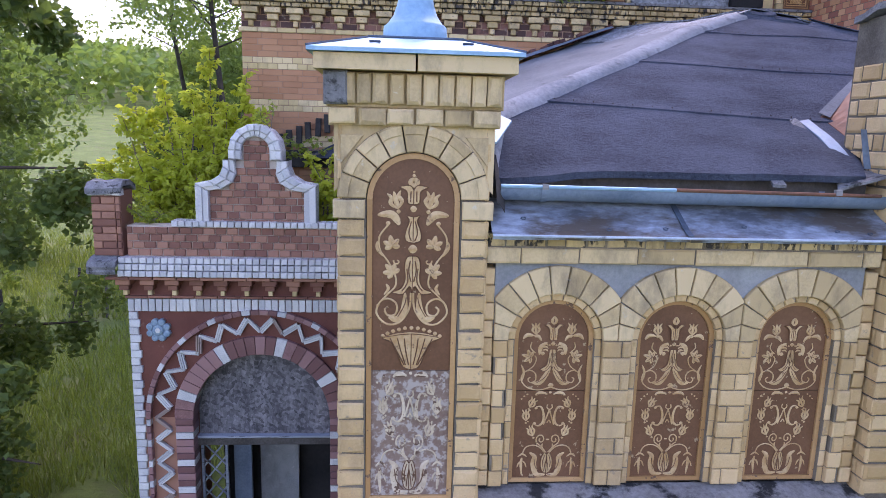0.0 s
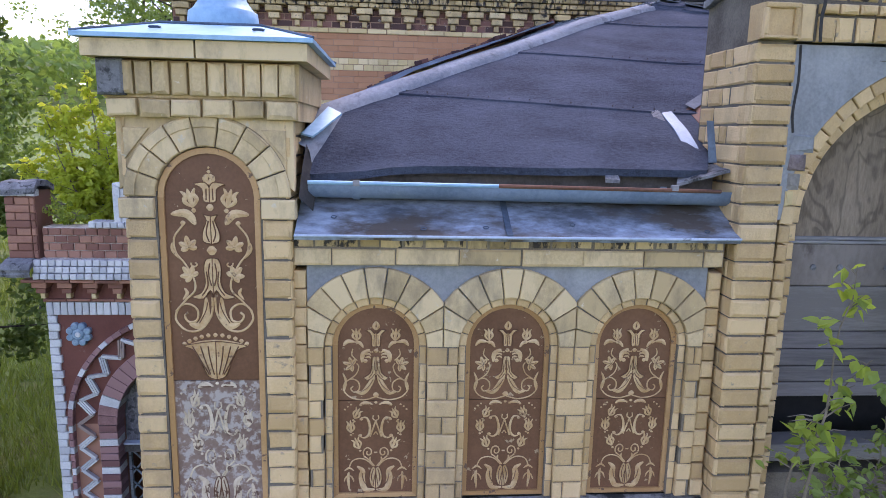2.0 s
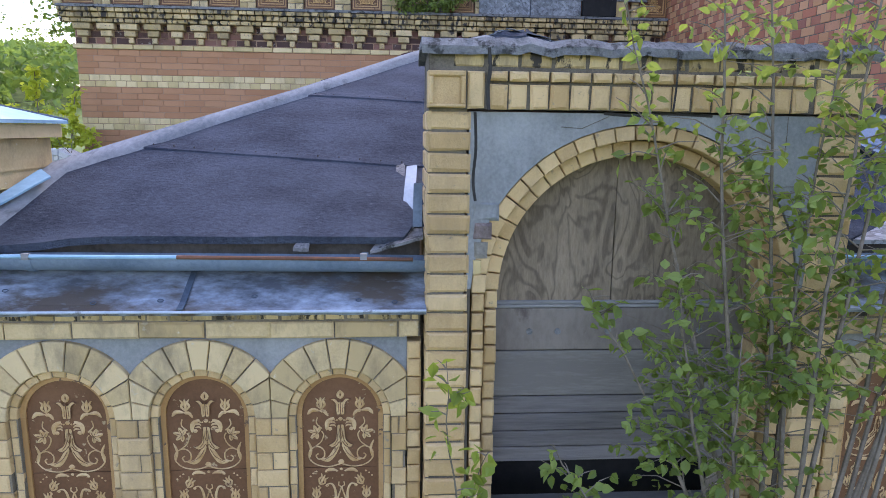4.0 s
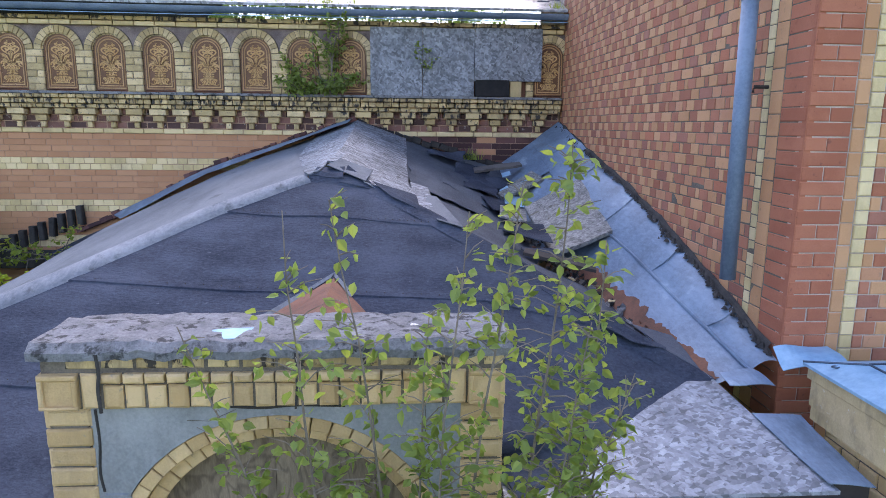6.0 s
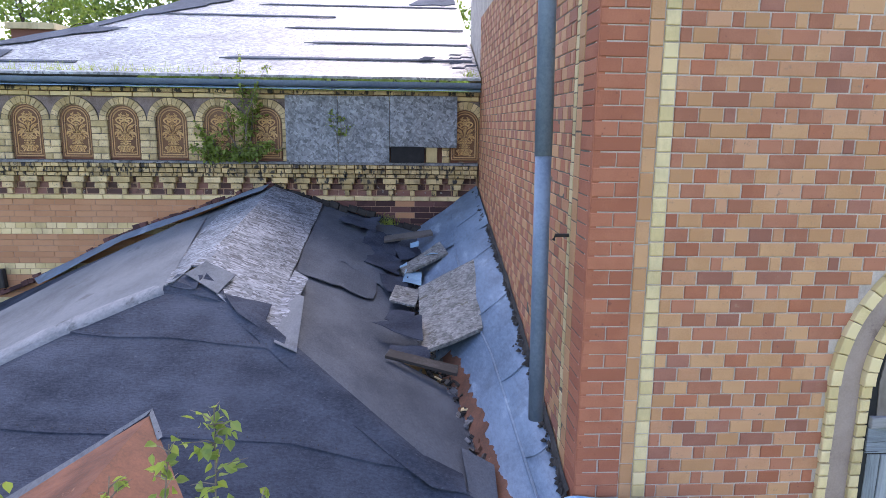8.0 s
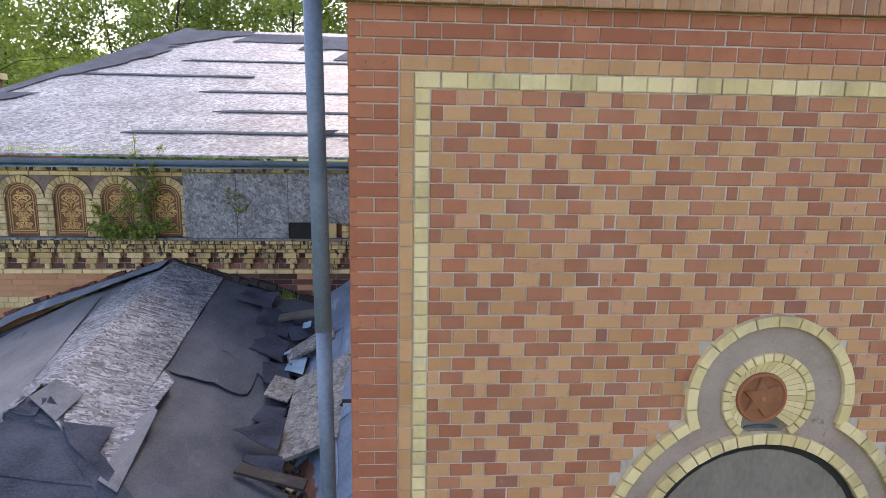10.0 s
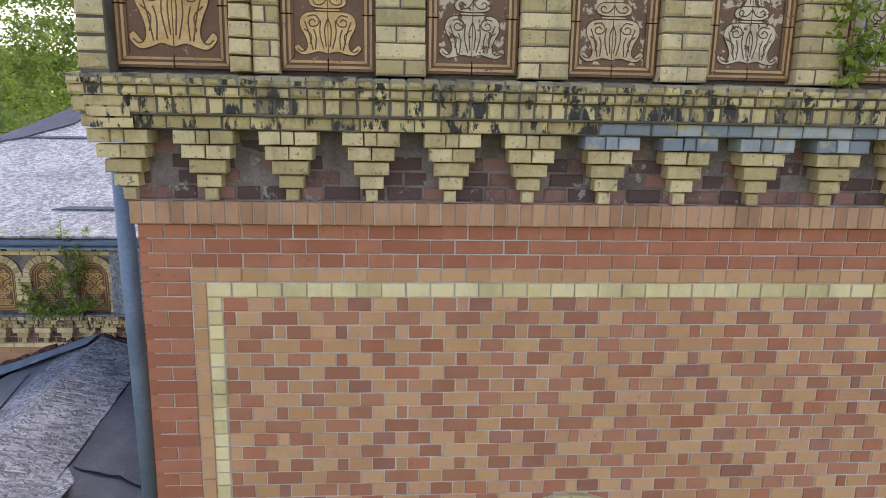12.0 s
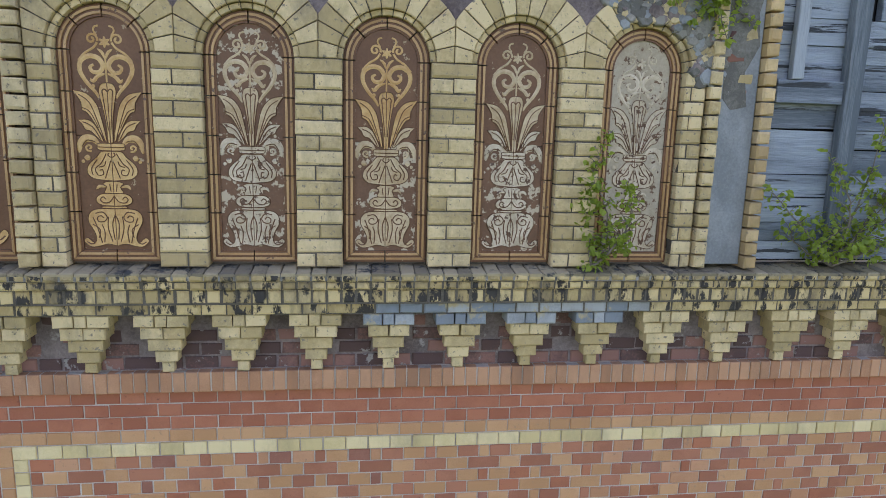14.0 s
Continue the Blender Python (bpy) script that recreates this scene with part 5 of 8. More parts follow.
part("string_course", Build().box(-0.4, 6.4, 2.34, 2.76, 3.9, 4.32), "mortar", wall_front)


def pillar(cx, name="pillar"):
    p = thing(name, "square yellow brick pillar with a glazed tile panel and a zinc cap", "pillar", "roof pillars", at=(cx, 2.9, 0))
    fr = facing(cx, 2.60, 0)
    part("core", Build().box(cx - 0.296, cx - 0.19, 2.61, 3.20, 0, 6.2).box(cx + 0.19, cx + 0.296, 2.61, 3.20, 0, 6.2).box(cx - 0.19, cx + 0.19, 2.68, 3.20, 0, 6.2), "grey_mortar", p)
    w, half, spring = 0.308, 0.166, 5.73
    specs = []
    n_rows = 20
    h = (spring - 4.17) / n_rows
    for i in range(n_rows):
        v = 4.17 + i * h
        for s in (-1, 1):
            a, b = sorted((s * (half + 0.026), s * w))
            if i % 2:
                cut = a + (b - a) * (0.72 if s > 0 else 0.28)
                specs.append((a, b, v, v + h, "yellow", 0.0))
            else:
                specs.append((a, b, v, v + h, "yellow", 0.004))
    specs += row(-0.338, 0.338, 6.022, 6.092, [0.112], ["cream"], 0.035)
    specs += row(-0.348, 0.348, 6.100, 6.222, [0.0633], ["cream"], 0.048, 0.01)
    masonry(p, fr, specs, depth=0.09, seed=int(cx * 10) + 5, edge=0.010, wear=0.005)
    for s in (-1, 1):
        side = []
        for i in range(26):
            v = 4.17 + i * h
            side += row(-0.62, 0.0, v, v + h, [0.25] if i % 2 else [0.125], ["yellow"], 0.0)
        m = facing(cx - 0.308, 2.60, 0, "side") if s < 0 else Matrix.Translation((cx + 0.308, 2.60, 0)) @ Matrix(((0, 0, 1), (1, 0, 0), (0, 1, 0))).to_4x4()
        if s > 0:
            side = [(-b, -a, c, d, k, n) for a, b, c, d, k, n in side]
        masonry(p, m, side, depth=0.02, seed=4)
    ring(p, fr, 0, spring, half + 0.026, 0.305, 9, ["cream"], -0.08, 0.006, a0=1, a1=179, lo=-0.318, hi=0.318)
    ring(p, fr, 0, spring, 0.262, 0.300, 9, ["cream"], 0.0, 0.012, a0=1, a1=179, lo=-0.318, hi=0.318, name="hood_moulding")
    for s in (-1, 1):
        a, b = sorted((s * (half + 0.03), s * 0.322))
        part("springer", Build().block(a, b, spring - 0.075, spring - 0.002, -0.05, 0.012), "cream", p, at=fr)
        poly = arc(0, spring, 0.307, 90 - 82 * s, 90, 10) + [(0, 6.02), (s * 0.318, 6.02), (s * 0.318, 5.76)]
        part("spandrel", Build().prism(poly if s > 0 else poly[::-1], -0.06, -0.006), "cream", p, at=fr)
        tri = [(s * 0.20, 5.985), (s * 0.292, 5.985), (s * 0.292, 5.87)]
        part("sunk_moulding", Build().prism(tri if s < 0 else tri[::-1], -0.01, 0.003, 0, 0.004), "cream", p, at=fr)
    tile_panel(p, fr, 0, half, 4.43, spring, -0.025, 5.005, strokes_pillar(True), strokes_pillar(False), ("bleached_tile", "tile", "worn_glaze", "amber_glaze"), frame=0.022)
    if cx < 1:
        part("patched_block", Build().block(-0.352, -0.262, 6.098, 6.224, 0.0, 0.054, 0.008), "coping", p, "grey cement patch at the corner", at=fr)
    core = Build()
    core.box(cx - 0.338, cx + 0.338, 2.60, 3.30, 6.02, 6.092)
    core.box(cx - 0.345, cx + 0.345, 2.585, 3.31, 6.092, 6.222)
    part("head", core, "cream", p)
    slab = Build()
    reach = 0.385 if cx < 1 else 0.35
    slab.box(cx - reach, cx - 0.004, 2.515, 3.34, 6.226, 6.285)
    slab.box(cx + 0.004, cx + reach, 2.512, 3.34, 6.226, 6.286)
    part("cap_slab", slab, "cream", p)
    cap = Build()
    e = 0.408 if cx < 1 else 0.368
    base = [(cx - e, 2.495, 6.288), (cx + e, 2.495, 6.288), (cx + e, 3.36, 6.288), (cx - e, 3.36, 6.288)]
    up = [(x, y, z + 0.015) for x, y, z in base]
    topq = [(cx + dx * 0.15, 2.93 + dy * 0.15, 6.385) for dx, dy in ((-1, -1), (1, -1), (1, 1), (-1, 1))]
    cap.add(base + up + topq, [(0, 1, 5, 4), (1, 2, 6, 5), (2, 3, 7, 6), (3, 0, 4, 7), (4, 5, 9, 8), (5, 6, 10, 9), (6, 7, 11, 10), (7, 4, 8, 11), (8, 9, 10, 11), (3, 2, 1, 0)])
    part("zinc_cap", cap, "zinc_bright", p, "pale zinc cap with raised seams")
    for dx, dy in ((-1, -1), (1, -1), (1, 1), (-1, 1)):
        part("seam", Build().tube([(cx + dx * e, 2.93 + dy * 0.43, 6.306), (cx + dx * 0.19, 2.93 + dy * 0.20, 6.372)], 0.006, 6), "dark_seam", p)
    square = [(cx + dx * 0.19, 2.93 + dy * 0.20, 6.374) for dx, dy in ((-1, -1), (1, -1), (1, 1), (-1, 1), (-1, -1))]
    part("seam", Build().tube(square, 0.006, 6), "dark_seam", p)
    for dx, dy in ((-0.30, -0.10), (-0.16, -0.33), (0.20, -0.32), (-0.30, 0.28)):
        px, py = cx + dx, 2.93 + dy
        pz = 6.303 + 0.082 * (1 - max(0.0, (max(abs(dx) / e, abs(dy) / 0.43) - 0.36) / 0.64)) + 0.006
        part("nail_loop", Build().tube([(px + 0.020 * math.cos(k * math.pi / 5), py + 0.013 * math.sin(k * math.pi / 5), pz) for k in range(11)], 0.0035, 5), "dark_seam", p)
    part("spire", Build().turned([(0.138, 6.375), (0.14, 6.40), (0.135, 6.445), (0.12, 6.455), (0.095, 6.49), (0.078, 6.54), (0.068, 6.60), (0.062, 6.68)] if cx < 1 else [(0.128, 6.375), (0.128, 6.392), (0.112, 6.400), (0.108, 6.425), (0.088, 6.445), (0.070, 6.475), (0.062, 6.53), (0.060, 6.56)], cx, 2.93), "zinc_bright", p, smooth=True)
    return p


pillar(0.060)
second = pillar(5.850)
second.location.z -= 0.10

# ---- arched dormer front in the middle ----
portal = thing("portal", "yellow brick portal with a boarded round arch and lichened coping", "portal", at=(2.96, 2.75, 4.4))
PF = facing(0, 2.585, 0)
PX0, PX1, PC = 2.115, 3.800, 2.952
part("pier_core", Build().box(PX0 + 0.008, PX0 + 0.15, 2.597, 3.02, 4.35, 6.56), "grey_mortar", portal)
part("pier_core", Build().box(PX1 - 0.15, PX1 - 0.008, 2.597, 3.02, 4.35, 6.56), "grey_mortar", portal)
part("head_core", Build().box(PX0 + 0.15, PX1 - 0.15, 2.59, 3.02, 6.36, 6.56), "grey_mortar", portal)
specs = []
for i in range(25):
    v = 4.42 + 0.0775 * i
    if v > 6.34:
        break
    for a, b in ((PX0, PX0 + 0.170), (PX1 - 0.170, PX1)):
        specs.append((a, b, v, min(v + 0.0775, 6.355), "yellow", 0.004 if i % 2 else 0.0))
specs += row(PX0 + 0.22, PX1 - 0.22, 6.358, 6.455, [0.077], ["yellow"], 0.02)
specs += row(PX0 + 0.09, PX1, 6.504, 6.574, [0.125], ["sooty"], 0.012) + [(PX0 + 0.01, PX0 + 0.075, 6.506, 6.57, "sooty", 0.0)]
for a, b in ((PX0, PX0 + 0.145), (PX0 + 0.145, PX0 + 0.218), (PX1 - 0.145, PX1), (PX1 - 0.218, PX1 - 0.145)):
    specs.append((a, b, 6.358, 6.500, "yellow", 0.022))
masonry(portal, PF, specs, depth=0.10, seed=8, edge=0.010, wear=0.004)
masonry(portal, PF, row(PX0 + 0.22, PX1 - 0.22, 6.457, 6.500, [0.077], ["yellow"], 0.034), depth=0.05, seed=10, name="label_brick", edge=0.010, wear=0.003)
for x0, x1 in ((PX0 + 0.005, PX0 + 0.14), (PX1 - 0.14, PX1 - 0.005)):
    rim = Build()
    for a, b, c, d in ((x0, x1, 6.474, 6.494), (x0, x1, 6.364, 6.376), (x0, x0 + 0.018, 6.376, 6.474), (x1 - 0.018, x1, 6.376, 6.474)):
        rim.block(a, b, c, d, 0.0, 0.034, 0.005)
    part("corner_rim", rim, "yellow", portal, "raised rim of the corner block", at=PF)
for line in ([(3.46, 6.08), (3.55, 6.083), (3.635, 6.09)], [(3.50, 6.20), (3.502, 6.28), (3.50, 6.35)], [(2.62, 6.30), (2.70, 6.295), (2.80, 6.34)]):
    part("crack", Build().band(line, 0.0025, -0.0118), "grey_mortar", portal, at=PF)
for line, w, n in (([(PX0 + 0.221, 6.575), (PX0 + 0.226, 6.50), (PX0 + 0.219, 6.44), (PX0 + 0.224, 6.355)], 0.014, 0.037), ([(PX0 + 0.180, 6.35), (PX0 + 0.186, 6.22), (PX0 + 0.178, 6.10), (PX0 + 0.188, 6.02)], 0.011, -0.0105),
                   ([(3.03, 6.575), (3.032, 6.46), (3.026, 6.36)], 0.008, 0.037), ([(2.78, 6.352), (2.90, 6.345), (3.02, 6.354), (3.20, 6.348)], 0.012, -0.0105)):
    part("crack", Build().band(smooth(line), w, n), "soot", portal, "dark open crack", at=PF)
rng = random.Random(71)
for i, (u0, u1, v0, v1) in enumerate(((2.292, 2.395, 5.945, 6.012), (2.30, 2.372, 5.87, 5.938), (2.296, 2.352, 5.80, 5.863), (2.298, 2.335, 5.735, 5.793))):
    part("bared_brick", worn(Build().block(u0, u1, v0, v1, -0.06, -0.004 + 0.004 * (i % 2), 0.010), i, 0.008), ("plaster", "dull_plaster", "dirty_render", "pale")[i], portal, "brick laid bare where the plaster fell", at=PF)
for s in ("L", "R"):
    side = []
    for i in range(25):
        v = 4.42 + 0.0775 * i
        if v < 6.33:
            side += row(-0.43, 0.0, v, v + 0.0775, [0.125, 0.25] if i % 2 else [0.0625, 0.125], ["yellow"])
    m = facing(PX0, 2.585, 0, "side") if s == "L" else Matrix.Translation((PX1, 2.585, 0)) @ Matrix(((0, 0, 1), (1, 0, 0), (0, 1, 0))).to_4x4()
    masonry(portal, m, side if s == "L" else [(-b, -a, c, d, k, n) for a, b, c, d, k, n in side], depth=0.02, seed=6)
AZ, AR = 5.655, 0.655
for r0, r1, n, count in ((AR - 0.055, AR, -0.02, 25), (AR - 0.115, AR - 0.058, -0.075, 25)):
    ring(portal, PF, PC, AZ, r0, r1, count, ["yellow"], -0.16, n, name="arch_brick")
    jambs = []
    for i in range(16):
        v = AZ - 0.0775 * (i + 1)
        jambs += [(PC - r1, PC - r0, v, v + 0.0775, "yellow", n), (PC + r0, PC + r1, v, v + 0.0775, "yellow", n)]
    masonry(portal, PF, jambs, depth=0.12, seed=9)
for s in (-1, 1):
    edge = PX0 + 0.160 if s < 0 else PX1 - 0.160
    poly = arc(PC, AZ, AR + 0.004, 90 - 88 * s, 90, 12) + [(PC, 6.352), (edge, 6.352), (edge, AZ + 0.02)]
    part("spandrel", Build().prism(poly if s > 0 else poly[::-1], -0.12, -0.012), "plaster", portal, "blue-grey plastered spandrel, cracked", at=PF)
    low = [(edge, 4.42), (edge, AZ + 0.02), (PC + s * (AR + 0.004), AZ + 0.02), (PC + s * (AR + 0.004), 4.42)]
    # dark strip: the shaded gap between pier and arch, put into colour
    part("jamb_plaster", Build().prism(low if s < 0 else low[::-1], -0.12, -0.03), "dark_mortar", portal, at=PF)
part("head_backing", Build().box(PX0 + 0.012, PX1 - 0.012, 2.581, 2.6, 6.36, 6.572), "grey_mortar", portal)
part("coping", Build().grid([[(PX0 - 0.02 + (PX1 - PX0 + 0.04) * i / 40, 2.55 + d + 0.012 * noise.noise((i * 0.8, d * 9, 3)), 6.612 - 0.03 * (d > 0.4 or d == 0) + 0.018 * noise.noise((i * 0.6, d * 7, 1))) for i in range(41)] for d in (0, 0.03, 0.12, 0.22, 0.32, 0.42, 0.47)], thick=0.03), "coping", portal, "thick cement coping with lichen", smooth=False)
# boards that close the arch
boards = thing("boarded_arch", "weathered plywood and planks nailed into the arch", "boarding", at=(PC, 2.78, 4.4))
BF = facing(0, 2.76, 0)
part("plywood", Build().prism([(PC - 0.56, 5.588), (PC - 0.05, 5.588), (PC - 0.05, 6.20)] + arc(PC, AZ, 0.56, 95, 180, 8), -0.02, 0.0), "plywood", boards, at=BF)
part("plywood", Build().prism([(PC - 0.045, 5.588), (PC + 0.56, 5.588)] + arc(PC, AZ, 0.56, 0, 95, 8), -0.02, 0.003), "plywood", boards, at=BF)
part("batten", Build().block(PC - 0.56, PC + 0.56, 5.572, 5.587, -0.02, 0.008, 0.003), "pale_board", boards, at=BF)
part("batten", Build().block(PC - 0.56, PC + 0.56, 5.555, 5.570, -0.02, 0.006, 0.003), "pale_board", boards, at=BF)
for v0, v1, k in ((5.370, 5.553, "strip_ply"), (5.165, 5.366, "old_plank"), (5.085, 5.161, "grained_plank"), (5.005, 5.081, "grained_plank"), (4.93, 5.001, "grained_plank"), (4.86, 4.926, "grained_plank")):
    part("plank", Build().block(PC - 0.56, PC + 0.56, v0, v1, -0.02, 0.004, 0.003), k, boards, at=BF)
for x in (2.563, 2.684, 2.90, 3.02, 3.30):
    part("nail_plate", Build().prism(arc(x, 5.452, 0.014, 0, 330, 9), 0.0, 0.008), "coping", boards, at=BF)
# black block: the opening's darkness is in its colour
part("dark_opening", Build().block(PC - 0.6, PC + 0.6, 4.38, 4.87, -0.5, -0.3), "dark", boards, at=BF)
part("sill_board", Build().block(PC - 0.62, PC + 0.62, 4.56, 4.64, -0.1, 0.03), "old_plank", boards, at=BF)
rust_hood = thing("rusty_hood", "rusty sheet-metal saddle roof behind the portal", "roof hood", at=(3.0, 3.6, 6.3))
ridge = [(3.01, 3.02, 6.46), (3.01, 4.16, 6.475)]
part("sheet", Build().grid(sheet(ridge, [(2.20, 3.02, 5.99), (2.20, 3.34, 6.135)], 4, 8, 0, 0.008, 2), thick=0.006), "rust", rust_hood)
part("sheet", Build().grid(sheet(ridge, [(3.62, 3.02, 5.99), (3.62, 3.22, 6.08)], 4, 8, 0, 0.008, 3), thick=0.006), "rust", rust_hood)
part("flashing", Build().grid(sheet([(3.012, 4.18, 6.49), (2.20, 3.36, 6.145)], [(2.99, 4.12, 6.465), (2.22, 3.29, 6.12)], 3, 10, 0, 0.006, 3, 0.012), thick=0.002), "pale_felt", rust_hood, "pale flashing painted along the edge")
part("flashing", Build().grid(sheet([(3.008, 4.18, 6.487), (3.14, 3.98, 6.40)], [(3.012, 4.12, 6.475), (3.12, 3.94, 6.395)], 2, 4, 0, 0.004, 3, 0.012), thick=0.002), "pale_felt", rust_hood)


# ---- tower ----
TF = facing(0, 3.62, 0)
TS = facing(5.52, 0, 0, "side")
TX1 = 12.5
wall_tower = tagged(part("wall_tower", Build().box(5.52 + 0.006, TX1, 3.626, 10.5, 0, 13.2), "mortar"), "red and buff patterned brick tower", "wall", kind="structure")
U, C = 0.13, 0.0775


def diaper(u0, u1, v1, v0, n=0.0):
    """Red and buff bricks in stepped diamonds, course by course from the top."""
    r, b = "diaper_red", "buff"
    mixed = {r: (r, r, r, r, "diaper_orange", "diaper_plum"), b: (b, b, b, "buff_rosy")}
    rng = random.Random(17)
    odd, even = ([1, 1, 0.5], [r, b, r, b, r, b], 0), ([1, 1, 0.5], [b, r, b, r, b, r], 0)
    wide_red, wide_buff = ([1, 1.5], [b, r], 0.5), ([1, 1.5], [r, b], 0.5)
    kinds = [odd, wide_red, even, wide_buff, even, wide_red, odd, wide_buff]
    out, v, i = [], v1, 0
    while v > v0 + 0.02:
        ln, ms, first = kinds[i % 8]
        a = max(v - C, v0)
        if first:
            out.append((u0, u0 + first * U, a, v, ms[1] if len(ms) == 2 else ms[0], n))
        out += row(u0 + first * U, u1, a, v, [k * U for k in ln], ms, n)
        v -= C
        i += 1
    return [(*q[:4], rng.choice(mixed[q[4]]), q[5]) for q in out]


def keep_off(specs):
    """Leave out bricks under the arch and its foiled head."""
    res = []
    for s in specs:
        u, v = (s[0] + s[1]) / 2, (s[2] + s[3]) / 2
        in_arch = math.hypot(u - 7.84, v - 6.85) < 0.93 or (abs(u - 7.84) < 0.93 and v < 6.85)
        if not in_arch and math.hypot(u - 7.847, v - 7.785) > 0.47:
            res.append(s)
    return res


specs = keep_off(diaper(5.926, 11.7, 9.434, 4.6))
specs += row(5.926 - 0.08, 11.7, 9.434, 9.515, [U], ["pale"], 0.006) + row(5.77, 11.7, 9.515, 9.592, [U], ["buff"], 0.002)
for i in range(3):
    specs += row(5.52, 11.7, 9.592 + i * 0.0775, 9.592 + (i + 1) * 0.0775, [U, U * 2] if i % 2 else [U], ["red"], 0.001, U * (i % 2) / 2)
v, i = 9.592, 0
while v > 4.7:
    specs += [(5.52, 5.645, v - C, v, "red", 0.001), (5.645, 5.77, v - C, v, "red", 0.001)] if i % 2 else [(5.52, 5.77, v - C, v, "red", 0.001)]
    if v < 9.5:
        specs.append((5.847, 5.925, v - C, v, "pale", 0.006))
    v -= C
    i += 1
v = 9.515
while v > 4.7:
    specs.append((5.77, 5.847, v - 0.125, v, "buff", 0.002))
    v -= 0.125
specs += row(5.50, 11.7, 9.826, 9.948, [0.068], ["soldier"], 0.045)
masonry(wall_tower, TF, specs, near=(6.9, 9.2), depth=0.06, seed=11, joint=0.007, edge=0.004, wear=0.002)
# side of the tower towards the roof: u runs towards the camera
specs = diaper(-9.0, -4.07, 9.6, 5.7) + [(-3.62 - 0.25, -3.62 - 0.008, 9.592 - C * (i + 1), 9.592 - C * i, "red", 0.0) for i in range(52)]
specs += [(-4.07, -3.995, 9.592 - C * (i + 1), 9.592 - C * i, "pale", 0.0) for i in range(52)] + [(-3.995, -3.87, 9.592 - 0.125 * (i + 1), 9.592 - 0.125 * i, "buff", 0.0) for i in range(32)]
masonry(wall_tower, TS, specs, near=(-4.2, 7.4), depth=0.03, seed=12, joint=0.005, edge=0.004, wear=0.002)
# mortar coloured darker here in place of the flank's shade
part("side_bed", Build().box(5.5237, 5.56, 3.70, 9.0, 5.5, 9.60), "grey_mortar", wall_tower, "mortar bed of the flank, darker in colour for its shade")
part("corner_mould", Build().box(5.521, 5.56, 3.622, 3.66, 5.5, 9.82), "red", wall_tower)

pipe = thing("downpipe", "blue-grey zinc downpipe on the tower side", "downpipe", at=(5.36, 3.97, 6.5))
part("pipe", Build().tube([(5.36, 3.97, 6.50), (5.34, 3.97, 8.1)], 0.046, 14), "pipe", pipe, smooth=True)
part("pipe", Build().tube([(5.34, 3.97, 8.08), (5.31, 3.97, 10.12)], 0.049, 14), "pipe", pipe, smooth=True)
part("swan_neck", Build().tube([(5.31, 3.97, 10.08), (5.33, 3.94, 10.14), (5.42, 3.86, 10.19), (5.5, 3.8, 10.2)], 0.055, 12), "pipe", pipe, smooth=True)
part("iron_hook", Build().tube([(5.53, 4.02, 7.62), (5.44, 4.02, 7.62), (5.43, 4.02, 7.59)], 0.012, 6), "soot", wall_tower)

# cornice: inverted stepped corbels, bands and sill
cornice = thing("tower_cornice", "yellow brick cornice on stepped corbels, blackened by soot", "cornice", at=(8, 3.4, 9.95))
CF = facing(0, 3.56, 0)
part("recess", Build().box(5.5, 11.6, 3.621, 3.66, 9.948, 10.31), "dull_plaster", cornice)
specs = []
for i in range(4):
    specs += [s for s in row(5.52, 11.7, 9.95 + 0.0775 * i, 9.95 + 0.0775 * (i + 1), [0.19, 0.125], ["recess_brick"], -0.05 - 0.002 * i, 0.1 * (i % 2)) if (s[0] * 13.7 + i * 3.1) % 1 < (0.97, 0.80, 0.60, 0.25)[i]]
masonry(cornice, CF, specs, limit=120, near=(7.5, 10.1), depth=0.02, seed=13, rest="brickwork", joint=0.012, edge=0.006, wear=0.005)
for k in range(15):
    c = 5.515 + 0.3985 * k
    tiers = [(0.034, 9.952, 10.016), (0.062, 10.018, 10.086), (0.090, 10.088, 10.158), (0.117, 10.160, 10.230), (0.143, 10.232, 10.302)]
    specs = []
    for i, (h, a, b) in enumerate(tiers):
        n = 0.0 + 0.022 * i
        mat = "lead_stained" if i > 3 and 5 < k < 10 else "weathered"
        if i == 4:
            specs += [(c - h, c - 0.035, a, b, mat, n), (c - 0.035, c + 0.03, a, b, mat, n), (c + 0.03, c + h, a, b, mat, n)]
        elif i % 2:
            specs += [(c - h, c, a, b, mat, n), (c, c + h, a, b, mat, n)] if i == 3 else [(c - h, c + h, a, b, mat, n)]
        else:
            specs.append((c - h, c + h, a, b, mat, n))
    masonry(cornice, CF, specs, depth=0.14, name="corbel_brick", seed=k, joint=0.006, edge=0.006, wear=0.003)
stained = [(a, b, c, d, "lead_stained" if 7.75 < a < 9.35 else m, n) for a, b, c, d, m, n in row(5.36, 11.6, 10.304, 10.370, [0.13], ["sooty"], 0.105)]
masonry(cornice, CF, stained, limit=60, near=(7.5, 10.4), depth=0.16, seed=14)
specs = row(5.34, 11.6, 10.372, 10.452, [0.077], ["sooty"], 0.14) + row(5.34, 11.6, 10.452, 10.500, [0.077], ["sooty"], 0.166) + row(5.34, 11.6, 10.500, 10.545, [0.077], ["sooty"], 0.184)
masonry(cornice, CF, specs, limit=240, near=(7.5, 10.4), depth=0.16, seed=14, name="bullnose_brick", edge=0.011, joint=0.005, wear=0.003)
part("sill", Build().grid(sheet([(5.34, 3.385, 10.535), (11.6, 3.385, 10.535)], [(5.34, 3.66, 10.565), (11.6, 3.66, 10.565)], 6, 60, 0, 0.004, 3), thick=0.03), "dirty_cement", cornice, "dirty cement bed of the sill")
slope = Vector((0, 0.275, 0.028)).normalized()
